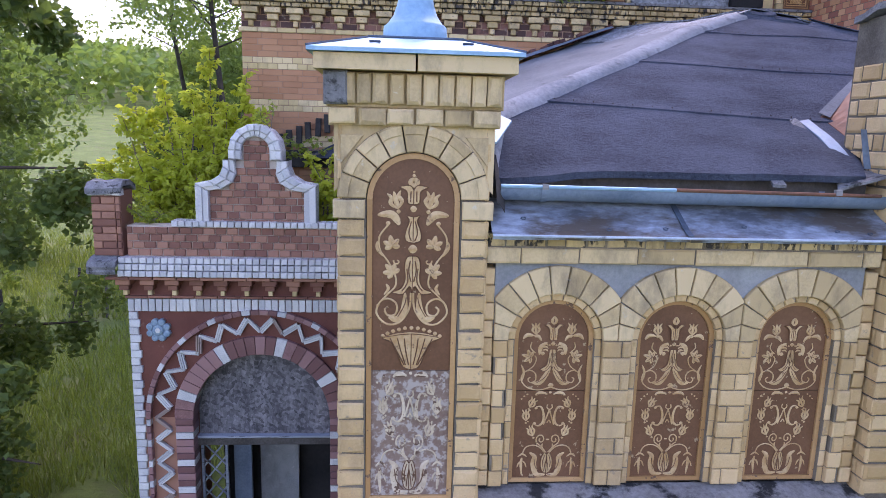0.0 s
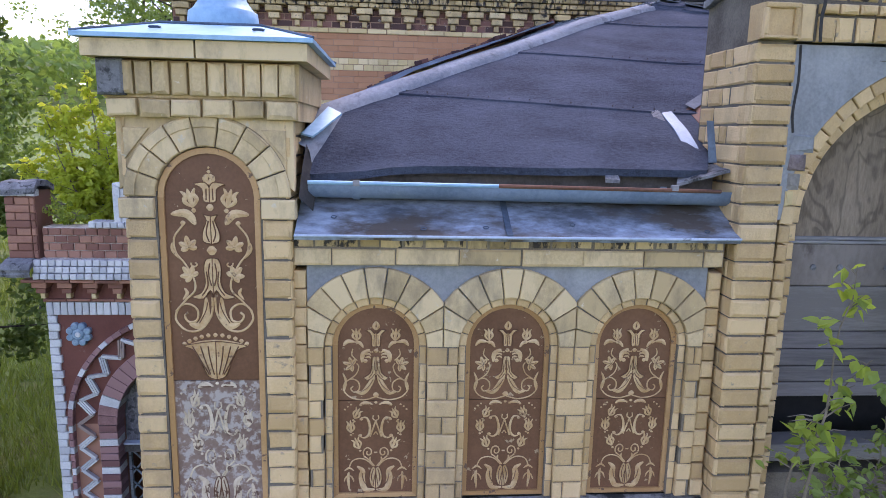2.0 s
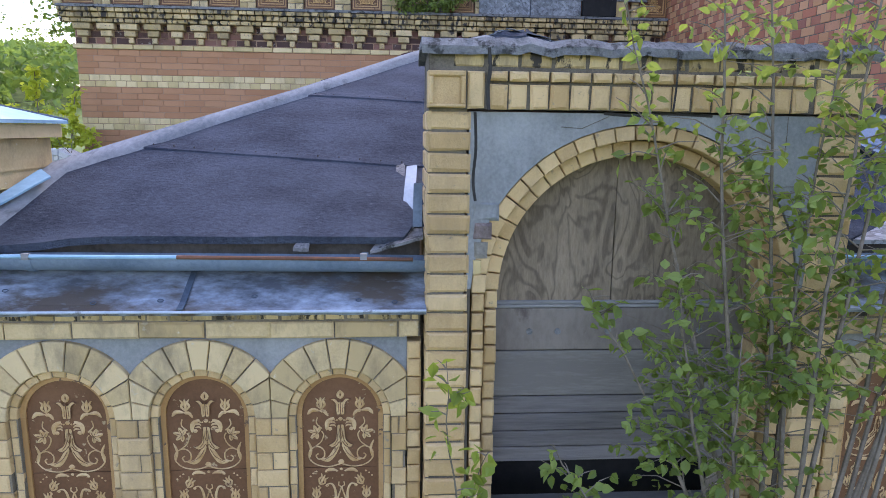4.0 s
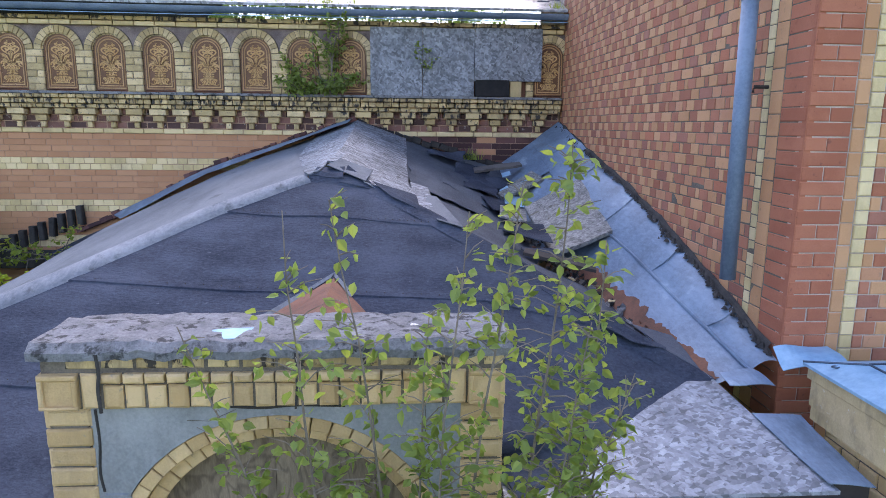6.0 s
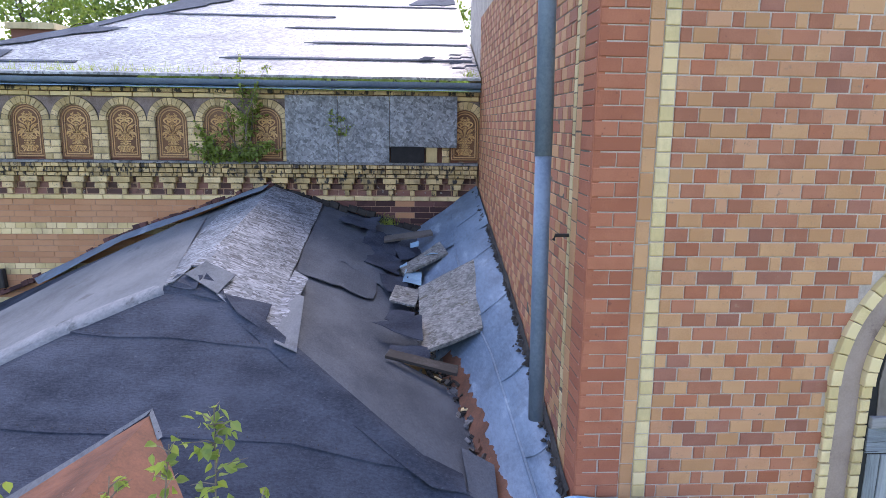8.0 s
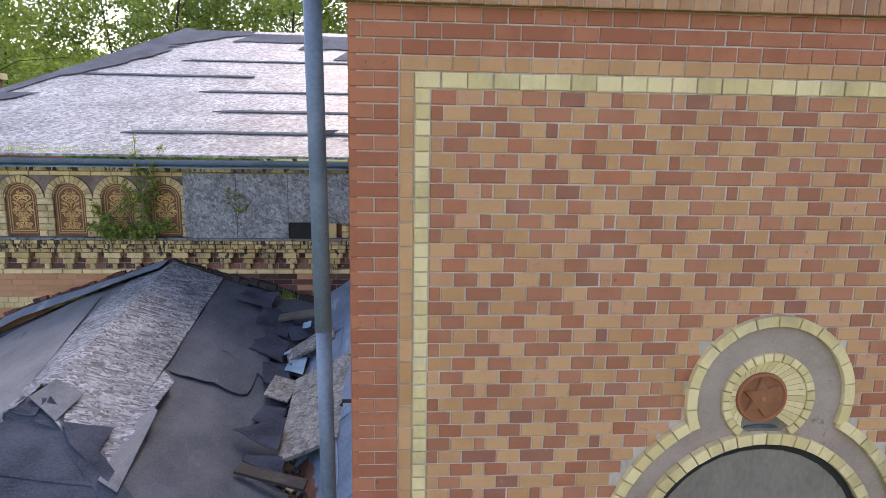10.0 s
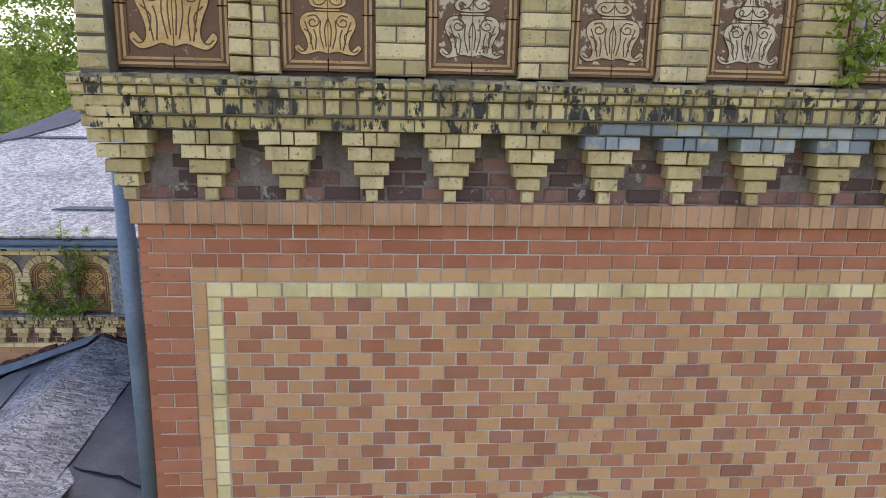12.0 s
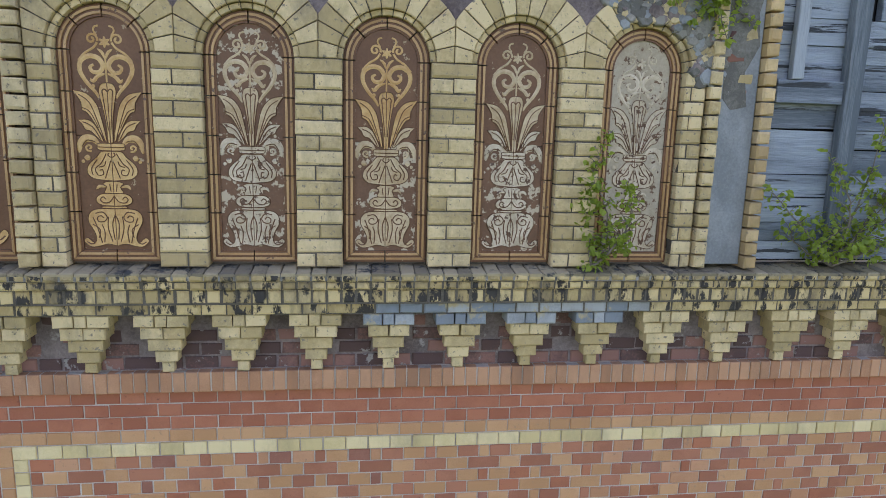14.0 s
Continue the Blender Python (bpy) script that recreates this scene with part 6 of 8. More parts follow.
sill_frame = Matrix.Translation((0, 3.374, 10.543)) @ Matrix(((1, 0, 0), slope, (0, -slope.z, slope.y))).transposed().to_4x4()
masonry(cornice, sill_frame, row(5.34, 11.6, 0.0, 0.20, [0.077], ["sill_brick"], 0.006), limit=80, near=(7.5, 0.1), depth=0.02, seed=17, name="sill_brick", edge=0.006, joint=0.004)
specs = []
for i in range(5):
    v = 10.304 + 0.05 * i
    specs += row(-9.0, -3.40, v, v + 0.05, [0.13], ["sooty"], 0.1 + 0.012 * i)
masonry(cornice, TS, specs, limit=0, depth=0.2, seed=15)
for k in range(13):
    c = -3.62 - 0.2 - 0.3985 * k
    masonry(cornice, TS, [(c - h, c + h, a, b, "sooty", 0.02 * i) for i, (h, a, b) in enumerate(tiers)], limit=0, depth=0.12, seed=k)

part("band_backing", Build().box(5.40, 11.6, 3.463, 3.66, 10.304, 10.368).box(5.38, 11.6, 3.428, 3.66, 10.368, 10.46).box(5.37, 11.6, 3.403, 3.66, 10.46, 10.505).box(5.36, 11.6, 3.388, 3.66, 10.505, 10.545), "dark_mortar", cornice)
part("soldier_backing", Build().box(5.53, 11.7, 3.583, 3.64, 9.832, 9.944), "mortar", wall_tower)

# frieze of tall arched panels on the tower
frieze = thing("tower_frieze", "row of tall arched tile panels between yellow brick piers", "frieze", at=(8, 3.5, 10.6))
GF = facing(0, 3.44, 0)
CENT = [6.51 + 0.685 * i for i in range(5)]
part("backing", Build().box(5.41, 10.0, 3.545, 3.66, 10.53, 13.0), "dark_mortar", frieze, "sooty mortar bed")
arcade(frieze, GF, CENT, 0.222, 11.63, 10.565, 0.252, 0.40, 12.15, 0.685, ("weathered", "weathered", "weathered"), 0.0, -0.025, -0.11, inner=0.222, stones=13, spandrel="dull_plaster", seed=5, joint=0.007, bed="dark_mortar", sunk=0.012, edge=0.009, wear=0.003)
looks = [("tile", "tile", "gold_glaze", "gold_glaze"), ("tile", "tile", "gold_glaze", "gold_glaze"), ("worn_tile", "worn_tile", "worn_glaze", "cream_glaze"), ("worn_tile", "tile", "cream_glaze", "gold_glaze"), ("worn_tile", "tile", "worn_glaze", "cream_glaze"), ("bleached_cream", "bleached_cream", "worn_glaze", "worn_glaze")]
for c, k in zip([5.795] + CENT, looks):
    grow, half_w = (1.0, 0.160) if c > 6 else (1.3, 0.205)
    tile_panel(frieze, GF, c, half_w, 10.645, 11.63 if c > 6 else 12.2, -0.07, 11.22 if c > 6 else 11.115, [(a, [(u, v * grow) for u, v in l], w) for a, l, w in strokes_tower(True)], [(a, [(u, v * grow) for u, v in l], w) for a, l, w in strokes_tower(False)], k, frame=0.06, frame_mats=("tile", "tan", "tile", "tan", "tile"), joints=0.21)
specs = []
for i in range(26):
    v = 10.565 + 0.077 * i
    specs += [(6.065, 6.168, v, v + 0.077, "weathered", 0.03), (5.39, 5.528, v, v + 0.077, "weathered", 0.03)]
    specs += [(9.60, 9.675, v, v + 0.077, "weathered", 0.03), (9.885, 9.97, v, v + 0.077, "yellow", 0.05)]
masonry(frieze, GF, specs, depth=0.12, seed=21, joint=0.010, edge=0.010, wear=0.005)
part("corner_bed", Build().box(5.40, 5.53, 3.42, 3.66, 10.55, 12.6), "dark_mortar", frieze)
for i, (u, v, w, h, m) in enumerate(((9.70, 11.47, 0.13, 0.08, "old_red"), (9.69, 11.68, 0.11, 0.07, "old_red"), (9.76, 11.57, 0.09, 0.06, "weathered"), (9.69, 11.80, 0.07, 0.06, "dark_brick"), (9.78, 11.80, 0.08, 0.07, "weathered"), (9.69, 11.92, 0.10, 0.06, "plum"), (9.76, 12.02, 0.12, 0.07, "old_red"), (9.70, 12.12, 0.15, 0.07, "plum"), (9.70, 12.22, 0.16, 0.07, "old_red"))):
    part("bared_brick", worn(Build().block(u, u + w, v, v + h, -0.05, 0.008, 0.012), i + 3, 0.010), m, frieze, "brick laid bare by fallen render", at=GF)
part("bared_core", Build().prism([(9.686, 11.50), (9.74, 11.44), (9.83, 11.46), (9.80, 11.64), (9.872, 11.78), (9.85, 11.95), (9.874, 12.05), (9.874, 12.35), (9.686, 12.35)], -0.02, 0.003), "dirty_render", frieze, "rough core of the pilaster", at=GF)
part("pilaster", Build().block(9.675, 9.885, 10.585, 12.6, -0.1, 0.0), "plaster", frieze, "blue-grey rendered pilaster with exposed bricks", at=GF)
rng = random.Random(77)
rubble = Build()
for i in range(190):
    if i < 120:
        a, r = radians(rng.uniform(-5, 125)), rng.uniform(0.25, 0.44)
        u, v = CENT[4] + r * math.cos(a), 11.63 + r * math.sin(a)
    else:
        u, v = rng.uniform(9.52, 9.68), rng.uniform(11.55, 12.35)
    k, size, turn = rng.randrange(5, 8), rng.uniform(0.022, 0.058), rng.uniform(0, 6.28)
    poly = [(u + size * rng.uniform(0.6, 1.1) * math.cos(turn + 2 * math.pi * j / k), v + size * 0.8 * rng.uniform(0.6, 1.1) * math.sin(turn + 2 * math.pi * j / k)) for j in range(k)]
    rubble.prism(poly, -0.05, rng.uniform(0.001, 0.011), rng.choice((0, 0, 0, 1, 2, 2, 3)), 0.008)
tagged(part("broken_render", rubble, "dirty_render dull_plaster plaster weathered", frieze, "grey crumbling render over the last arch", at=GF), kind="stuff")
louvre = thing("plank_wall", "silvered grey planks nailed over the belfry opening", "boarding", at=(10.7, 3.5, 10.6))
rng = random.Random(33)
v, i = 10.60, 0
while v < 12.6:
    h = rng.choice((0.095, 0.11, 0.13, 0.145))
    for a, b in ((9.98, 10.46), (10.47, 11.6)):
        if a > 10 and 11.86 < v < 11.98:
            a += 0.16
        tilt = rng.uniform(-0.5, 0.5)
        part("plank", worn(Build().block(0, b - a, 0, h - 0.005, -0.05, 0.0, 0.004), i + int(a), 0.006), "plank", louvre, at=GF @ pose(a, v, -0.085 + 0.012 * rng.random(), 0, 0, tilt))
    v += h
    i += 1
# black sheet paints the darkness seen between the planks
part("gap_shade", Build().block(9.98, 11.6, 10.58, 12.7, -0.16, -0.145), "dark", louvre, "black sheet painting the unlit gaps behind the planks", at=GF)
part("post", Build().block(10.42, 10.52, 10.6, 12.6, -0.07, -0.012), "standing_plank", louvre, "upright post", at=GF)
part("batten", Build().block(10.10, 10.17, 11.62, 12.6, -0.07, -0.030), "standing_plank", louvre, at=GF)
part("batten", Build().block(10.02, 10.42, 11.49, 11.615, -0.07, -0.030), "plank", louvre, at=GF)

# foiled arch of the tower window
AX, AC, LX, LZ = 7.84, 6.85, 7.847, 7.785
arch = thing("foiled_window", "arched window with a round foil and a terracotta star boss", "window", at=(AX, 3.6, 5))
part("foil_plaster", Build().prism(arc(LX, LZ, 0.45, -22, 202, 32), -0.03, 0.004), "mauve", arch, "mauve plaster of the foil", at=TF)
part("arch_plaster", Build().prism([(AX - 0.88, 4.6), (AX - 0.88, AC)] + arc(AX, AC, 0.88, 180, 0, 24) + [(AX + 0.88, 4.6), (AX + 0.70, 4.6)] + arc(AX, AC, 0.70, 0, 180, 24) + [(AX - 0.70, 4.6)], -0.03, 0.002), "mauve", arch, at=TF)
ring(arch, TF, LX, LZ, 0.425, 0.485, 14, ["pale"], -0.03, 0.034, a0=-21, a1=203, name="hood_brick")
ring(arch, TF, AX, AC, 0.862, 0.925, 10, ["pale"], -0.03, 0.032, a0=0, a1=61, name="hood_brick")
ring(arch, TF, AX, AC, 0.862, 0.925, 10, ["pale"], -0.03, 0.032, a0=120, a1=180, name="hood_brick")
ring(arch, TF, LX - 0.01, LZ, 0.222, 0.268, 22, ["pale"], -0.03, 0.026, a0=-55, a1=235, name="foil_brick")
for i in range(26):
    # splayed stones of the bowl round the boss
    a0, a1 = radians(-50 + 280 * i / 26 + 0.35), radians(-50 + 280 * (i + 1) / 26 - 0.35)
    def bowl(a, r, n, f):
        return (LX - 0.01 - 0.035 * f + r * math.cos(a), LZ + 0.005 * f + r * math.sin(a), n)
    vs = [bowl(a0, 0.220, 0.016, 0), bowl(a1, 0.220, 0.016, 0), bowl(a1, 0.185, 0.010, 0.5), bowl(a0, 0.185, 0.010, 0.5), bowl(a1, 0.150, 0.0065, 1), bowl(a0, 0.150, 0.0065, 1)]
    part("bowl_stone", Build().add(vs, [(0, 1, 2, 3), (3, 2, 4, 5)]), "pale", arch, at=TF)
part("bowl_bed", Build().prism(arc(LX - 0.01, LZ, 0.222, 0, 360, 30)[:-1], -0.03, 0.005), "joint_grey", arch, at=TF)
BX, BZ = LX - 0.045, LZ + 0.005
boss = part("boss", Build().prism(arc(BX, BZ, 0.146, 0, 360, 28)[:-1], 0.0, 0.012, 0, 0.003), "boss_clay", arch, "round terracotta boss with a six-pointed star", at=TF)
part("rim", Build().tube([(BX + 0.136 * math.cos(k * math.pi / 16), BZ + 0.136 * math.sin(k * math.pi / 16), 0.013) for k in range(33)], 0.010, 6, caps=False), "red", boss, "raised rim", at=TF)
star = [(BX + r * math.cos(radians(100 + 30 * i)), BZ + r * math.sin(radians(100 + 30 * i))) for i, r in enumerate([0.118, 0.064] * 6)]
part("star", Build().prism(star, 0.008, 0.028, 0, 0.008), "boss_clay", boss, at=TF)
part("star_eye", Build().prism(arc(BX, BZ, 0.020, 0, 360, 10)[:-1], 0.01, 0.030, 0, 0.005), "red", boss, at=TF)
part("lead_flashing", Build().prism([(BX - 0.085, BZ - 0.182), (BX + 0.115, BZ - 0.182), (BX + 0.10, BZ - 0.168), (BX + 0.01, BZ - 0.158), (BX - 0.08, BZ - 0.170)], 0.0, 0.014), "dark_seam", arch, "scrap of lead on the arch crown", at=TF)
ring(arch, TF, AX, AC, 0.672, 0.738, 26, ["pale"], -0.2, 0.046, name="arch_brick")
jamb = []
for i in range(26):
    v = AC - C * (i + 1)
    for s in (-1, 1):
        for a, b in ((0.862, 0.925), (0.672, 0.738)):
            x0, x1 = sorted((AX + s * a, AX + s * b))
            jamb.append((x0, x1, v, v + C, "pale", 0.03))
masonry(arch, TF, jamb, depth=0.06, seed=31)
# black panel on the wall face, painted as the window's unlit inside
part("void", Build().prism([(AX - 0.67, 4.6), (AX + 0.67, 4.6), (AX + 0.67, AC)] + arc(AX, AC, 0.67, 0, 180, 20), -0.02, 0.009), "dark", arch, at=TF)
part("board", Build().prism([(AX - 0.62, 6.66), (AX + 0.62, 6.66), (AX + 0.63, AC)] + arc(AX, AC, 0.63, 2, 178, 16) + [(AX - 0.63, AC)], 0.0, 0.014), "strip_ply", arch, at=TF)
part("transom", Build().block(AX - 0.66, AX + 0.66, 6.60, 6.665, -0.02, 0.04), "pale_board", arch, at=TF)
part("transom", Build().block(AX - 0.66, AX + 0.66, 6.44, 6.595, -0.02, 0.02), "plank", arch, at=TF)
for i in range(16):
    part("plank", Build().block(AX - 0.64 + 0.08 * i, AX - 0.563 + 0.08 * i, 4.7, 6.43, 0.0, 0.016 + 0.004 * (i % 3), 0.004), "standing_plank", arch, at=TF)


# ---- back wall ----
BK = facing(0, 9.0, 0)
wall_back = tagged(part("wall_back", Build().box(-2.08, 5.52, 9.005, 9.5, 0, 8.66), "rear_mortar"), "red brick rear wall with pale stripes and tile panels", "wall", kind="structure")
specs, v, i = [], 7.235, 0
while v > 4.6:
    stripe = any(a < v - 0.04 < b for a, b in ((6.735, 6.90), (6.255, 6.40), (5.78, 5.92)))
    specs += row(-2.08, 5.5, v - C, v, [U if stripe else 2 * U], ["pale"] if stripe else ["rear_red"], 0.004 if stripe else 0, 0.06 if i % 2 else 0)
    v -= C
    i += 1
specs = [s for s in specs if s[2] > 5.2 and not (s[0] > 2.9 and s[2] < 6.5)]
specs = [(a, b, c, d, "dark_brick" if 2.7 < a and (a * 7 + c * 13) % 1 < 0.93 else m, n) for a, b, c, d, m, n in specs]
masonry(wall_back, BK, specs, near=(0.5, 6.9), depth=0.02, seed=41, joint=0.006, edge=0.003, wear=0.001)
specs = row(-2.12, 5.5, 7.235, 7.30, [0.25], ["pale"], 0.02) + row(-2.2, 5.5, 7.545, 7.60, [U], ["sooty"], 0.13) + row(-2.2, 5.5, 7.60, 7.665, [0.1], ["sooty"], 0.16) + row(-2.2, 5.5, 7.665, 7.72, [0.1], ["sooty"], 0.19)
for i in range(3):
    specs += row(-2.08, 5.5, 7.30 + 0.08 * i, 7.38 + 0.08 * i, [0.25], ["recess_brick"], 0.0, 0.1 * (i % 2))
for k in range(26):
    c = -1.95 + 0.287 * k
    for i, h in enumerate((0.036, 0.074, 0.108)):
        specs.append((c - h, c + h, 7.305 + 0.08 * i, 7.385 + 0.08 * i, "weathered" if k < 16 else "sooty", 0.05 + 0.03 * i))
masonry(wall_back, BK, specs, limit=160, near=(1.5, 7.5), depth=0.12, seed=42)
part("sill", Build().box(-2.2, 5.5, 8.80, 9.02, 7.72, 7.75), "coping", wall_back)
part("frieze_back", Build().box(-2.08, 5.5, 8.95, 9.012, 7.74, 8.66), "old_red", wall_back)
BG = facing(0, 8.88, 0)
PB = 0.594
cb = [-0.785 + PB * i for i in range(-2, 11)]
cb = [c for c in cb if c < 3.2] + [5.33]
for group_c in (cb[:-1], cb[-1:]):
    arcade(wall_back, BG, group_c, 0.195, 8.245, 7.75, 0.205, 0.290, 8.54, PB, ("weathered", "weathered", "weathered"), 0.0, -0.02, -0.08, stones=13, inner=0.190, spandrel="dull_plaster", seed=6)
for c in cb:
    lowp = [(k, [(u, v * 0.555) for u, v in l], w) for k, l, w in strokes_tower(True)]
    highp = [(k, [(u, v * 0.555) for u, v in l], w) for k, l, w in strokes_tower(False)]
    tile_panel(wall_back, BG, c, 0.132, 7.83, 8.245, -0.05, 8.04, lowp, highp, ("tile", "tile", "gold_glaze", "gold_glaze"), frame=0.056, frame_mats=("tan", "tile", "tan", "tile"), name="tile_panel", base=7.836)
specs = row(-2.1, 5.5, 8.54, 8.60, [0.25], ["pale"], 0.03) + row(-2.1, 5.5, 8.60, 8.655, [0.25], ["sooty"], 0.06)
masonry(wall_back, BG, specs, limit=80, near=(2, 8.6), depth=0.1, seed=43)
for x0, x1, z0, z1, d in ((3.03, 3.69, 7.74, 8.59, 0.02), (3.695, 4.35, 7.74, 8.59, 0.025), (4.355, 5.22, 7.95, 8.60, 0.035)):
    b = thing("nailed_board", "grey weathered chipboard nailed over a broken opening", "board", "boards on the rear wall", at=((x0 + x1) / 2, 8.84, z0))
    part("board", Build().block(x0, x1, z0, z1, 0.005, d + 0.012, 0.002), "osb", b, at=BG)
# solid black box; the shade of a hole is its colour
part("hole", Build().box(4.37, 4.80, 8.79, 8.875, 7.755, 7.96), "dark", wall_back)
part("stub", Build().block(4.82, 4.97, 7.755, 7.96, -0.02, 0.03), "pale", wall_back, at=BG)
gb = thing("rear_gutter", "dark zinc gutter along the chipboard roof", "gutter", at=(1.5, 8.75, 8.75))
prof = [(8.72 + 0.065 * math.cos(radians(a)), 8.76 + 0.065 * math.sin(radians(a))) for a in range(180, 361, 20)]
part("trough", Build().grid([[(-2.6 + 8.1 * i / 16, y, z - 0.0 * i) for i in range(17)] for y, z in prof], thick=0.004), "pipe", gb, smooth=True)
part("ledge_sheet", Build().grid(sheet([(-2.2, 8.68, 8.665), (5.5, 8.68, 8.665)], [(-2.2, 8.98, 8.72), (5.5, 8.98, 8.72)], 2, 20, 0, 0.006, 2), thick=0.006), "zinc_bright", gb)
rear_roof = thing("chipboard_roof", "large pale chipboard roof with strips of torn felt", "roof", kind="structure", at=(2, 11, 9))
REAR_HIP = [(x, y, 8.82 + (y - 8.72) * 0.3887) for x, y in ((-2.1, 8.72), (-1.25, 9.5), (-0.25, 10.7), (0.60, 12.4), (1.50, 14.4))]
part("slope", Build().grid(sheet(REAR_HIP, [(5.5, y, z) for x, y, z in REAR_HIP], 16, 16, 0, 0.01, 4), thick=0.03), "osb_roof", rear_roof, "pale chipboard slope, silvery in the light")
part("slope", Build().grid(sheet(REAR_HIP, [(x - 0.5 - 0.9 * i, y + 3.0, 8.6 + 0.1 * i) for i, (x, y, z) in enumerate(REAR_HIP)], 4, 12, 0, 0.01, 4), thick=0.03), "felt", rear_roof, "dark felt slope behind the hip")
strip = [[(x + d + 0.07 * noise.noise((y * 3, d, 5)), y + 0.1 * d, z + 0.03 - 0.05 * (d < -0.05)) for x, y, z in [along(REAR_HIP, i / 40) for i in range(41)]] for d in (-0.12, 0.0, 0.10, 0.22)]
part("hip_felt", Build().grid(strip, thick=0.008), "grey_felt", rear_roof, "grey felt lapped over the hip")
for u0, u1, w in ((0.30, 0.50, 0.75), (0.62, 0.86, 1.05), (0.86, 0.99, 1.9)):
    torn = []
    for i in range(15):
        x, y, z = along(REAR_HIP, u0 + (u1 - u0) * i / 14)
        r = w * (0.35 + 0.65 * (i / 14) ** 0.7) * (0.8 + 0.4 * noise.noise((y * 4, w, 1)))
        torn.append([(x + 0.02 + r * j / 6, y + 0.02 * noise.noise((j, y * 5, 2)), z + 0.026) for j in range(7)])
    part("felt_patch", Build().grid(torn, thick=0.008), "grey_felt", rear_roof, "torn grey felt left on the chipboard")
wall_rear_left = tagged(part("wall_rear_left", Build().box(-2.08, -1.9, 9.5, 16, 0, 8.66), "old_red"), "red brick flank of the rear building", "wall", kind="structure")


# ---- red house at the left with its arched doorway and curved gable ----
HF = facing(0, 7.2, 0)
HC, HX0, HX1 = -1.545, -2.985, -0.10
house = thing("gatehouse", "red brick gatehouse with white glazed trim and a curved gable", "house", at=(HC, 8, 0))
body = Build()
body.box(HX0 + 0.01, HC - 0.80, 7.23, 7.5, 0, 4.0).box(HC + 0.80, HX1, 7.23, 7.5, 0, 4.0)
wall_poly = [(HX0 + 0.01, 2.69), (HC - 0.78, 2.69)] + arc(HC, 2.69, 0.78, 180, 0, 24) + [(HX1, 2.69), (HX1, 4.56), (HX0 + 0.01, 4.56)]
part("wall", body, "old_red", house)
part("wall", Build().prism(wall_poly, -0.3, -0.02), "wine_paint", house, "dark red painted wall round the arch", at=HF)
part("side_wall", Build().box(HX0 + 0.012, HX0 + 0.3, 7.5, 9.0, 0, 4.56), "old_red", house)
part("flat_roof", Build().box(HX0, HX1, 7.3, 9.0, 4.56, 4.66), "coping", house)
specs = []
for i in range(44):
    v = 3.955 - 0.09 * (i + 1)
    if v > 0:
        specs.append((HX0, HX0 + (0.125 if i % 2 else 0.105), v, v + 0.09, "glazed", 0.012))
specs += row(HX0, HX1, 3.958, 4.108, [0.075], ["glazed"], 0.014)
masonry(house, HF, specs, depth=0.04, seed=51)
specs = []
for i in range(3):
    specs += row(HX0 - 0.02 - 0.05 * i, HX1, 4.11 + 0.035 * (i == 2), 4.145 + 0.035 * (i == 2), [0.25], ["old_red"], 0.03) if i == 0 else []
specs += row(HX0 - 0.16, HX1, 4.345, 4.385, [0.25], ["old_red"], 0.16)
for k in range(12):
    c = HX0 + 0.0 + 0.262 * k
    for i, h in enumerate((0.028, 0.054, 0.080)):
        specs.append((c - h, c + h, 4.15 + 0.065 * i, 4.215 + 0.065 * i, "old_red" if i else "pale", 0.05 + 0.035 * i))
masonry(house, HF, specs, depth=0.14, seed=52, name="corbel_brick")
specs = []
for i in range(3):
    specs += row(HX0 - 0.02, HX1, 4.388 + 0.07 * i, 4.458 + 0.07 * i, [0.075], ["glazed"], 0.19 - 0.02 * i)
masonry(house, HF, specs, depth=0.2, seed=53, limit=130, near=(-1.5, 4.5))
part("corner_slab", Build().grid([[(x, 7.2 - n, z + 0.012 * noise.noise((x * 9, n * 9, z * 5))) for x in (-3.30, -3.2, -3.1, HX0 - 0.02)] for n, z in ((0.22, 4.47), (0.23, 4.50), (0.20, 4.55), (0.08, 4.60), (-0.05, 4.61))], thick=0.05), "coping", house, "broken grey cement corner")
specs = []
for i in range(4):
    v = 4.60 + 0.08 * i
    specs += row(HX0 + 0.05, HX1, v, v + 0.08, [0.125], ["old_red"], 0.06, 0.06 * (i % 2))
masonry(house, HF, specs, depth=0.16, seed=54, limit=120, near=(-1.5, 4.8))
specs = row(-2.45, HX1, 4.925, 4.995, [0.075], ["glazed"], 0.09)
masonry(house, HF, specs, depth=0.2, seed=55)
part("parapet_core", Build().box(HX0 + 0.06, HX1, 7.16, 7.38, 4.58, 4.93), "mortar", house)
# corner pier of the parapet
specs = []
for i in range(8):
    v = 4.60 + 0.08 * i
    specs += row(-3.27, -2.97, v, v + 0.08, [0.15 if i % 2 else 0.25], ["old_red"], 0.09, 0.05 * (i % 2))
specs += row(-3.30, -2.95, 5.25, 5.325, [0.0875], ["glazed"], 0.11)
masonry(house, HF, specs, depth=0.1, seed=56)
part("pier_core", Build().box(-3.26, -2.97, 7.14, 7.45, 4.55, 5.30), "old_red", house)
part("pier_cap", Build().grid([[(x, 7.2 - n, z + 0.02 * noise.noise((x * 7, n * 7, 2))) for x in (-3.31, -3.2, -3.08, -2.94)] for n, z in ((0.12, 5.33), (0.05, 5.40), (-0.15, 5.41), (-0.28, 5.34))], thick=0.06), "coping", house)
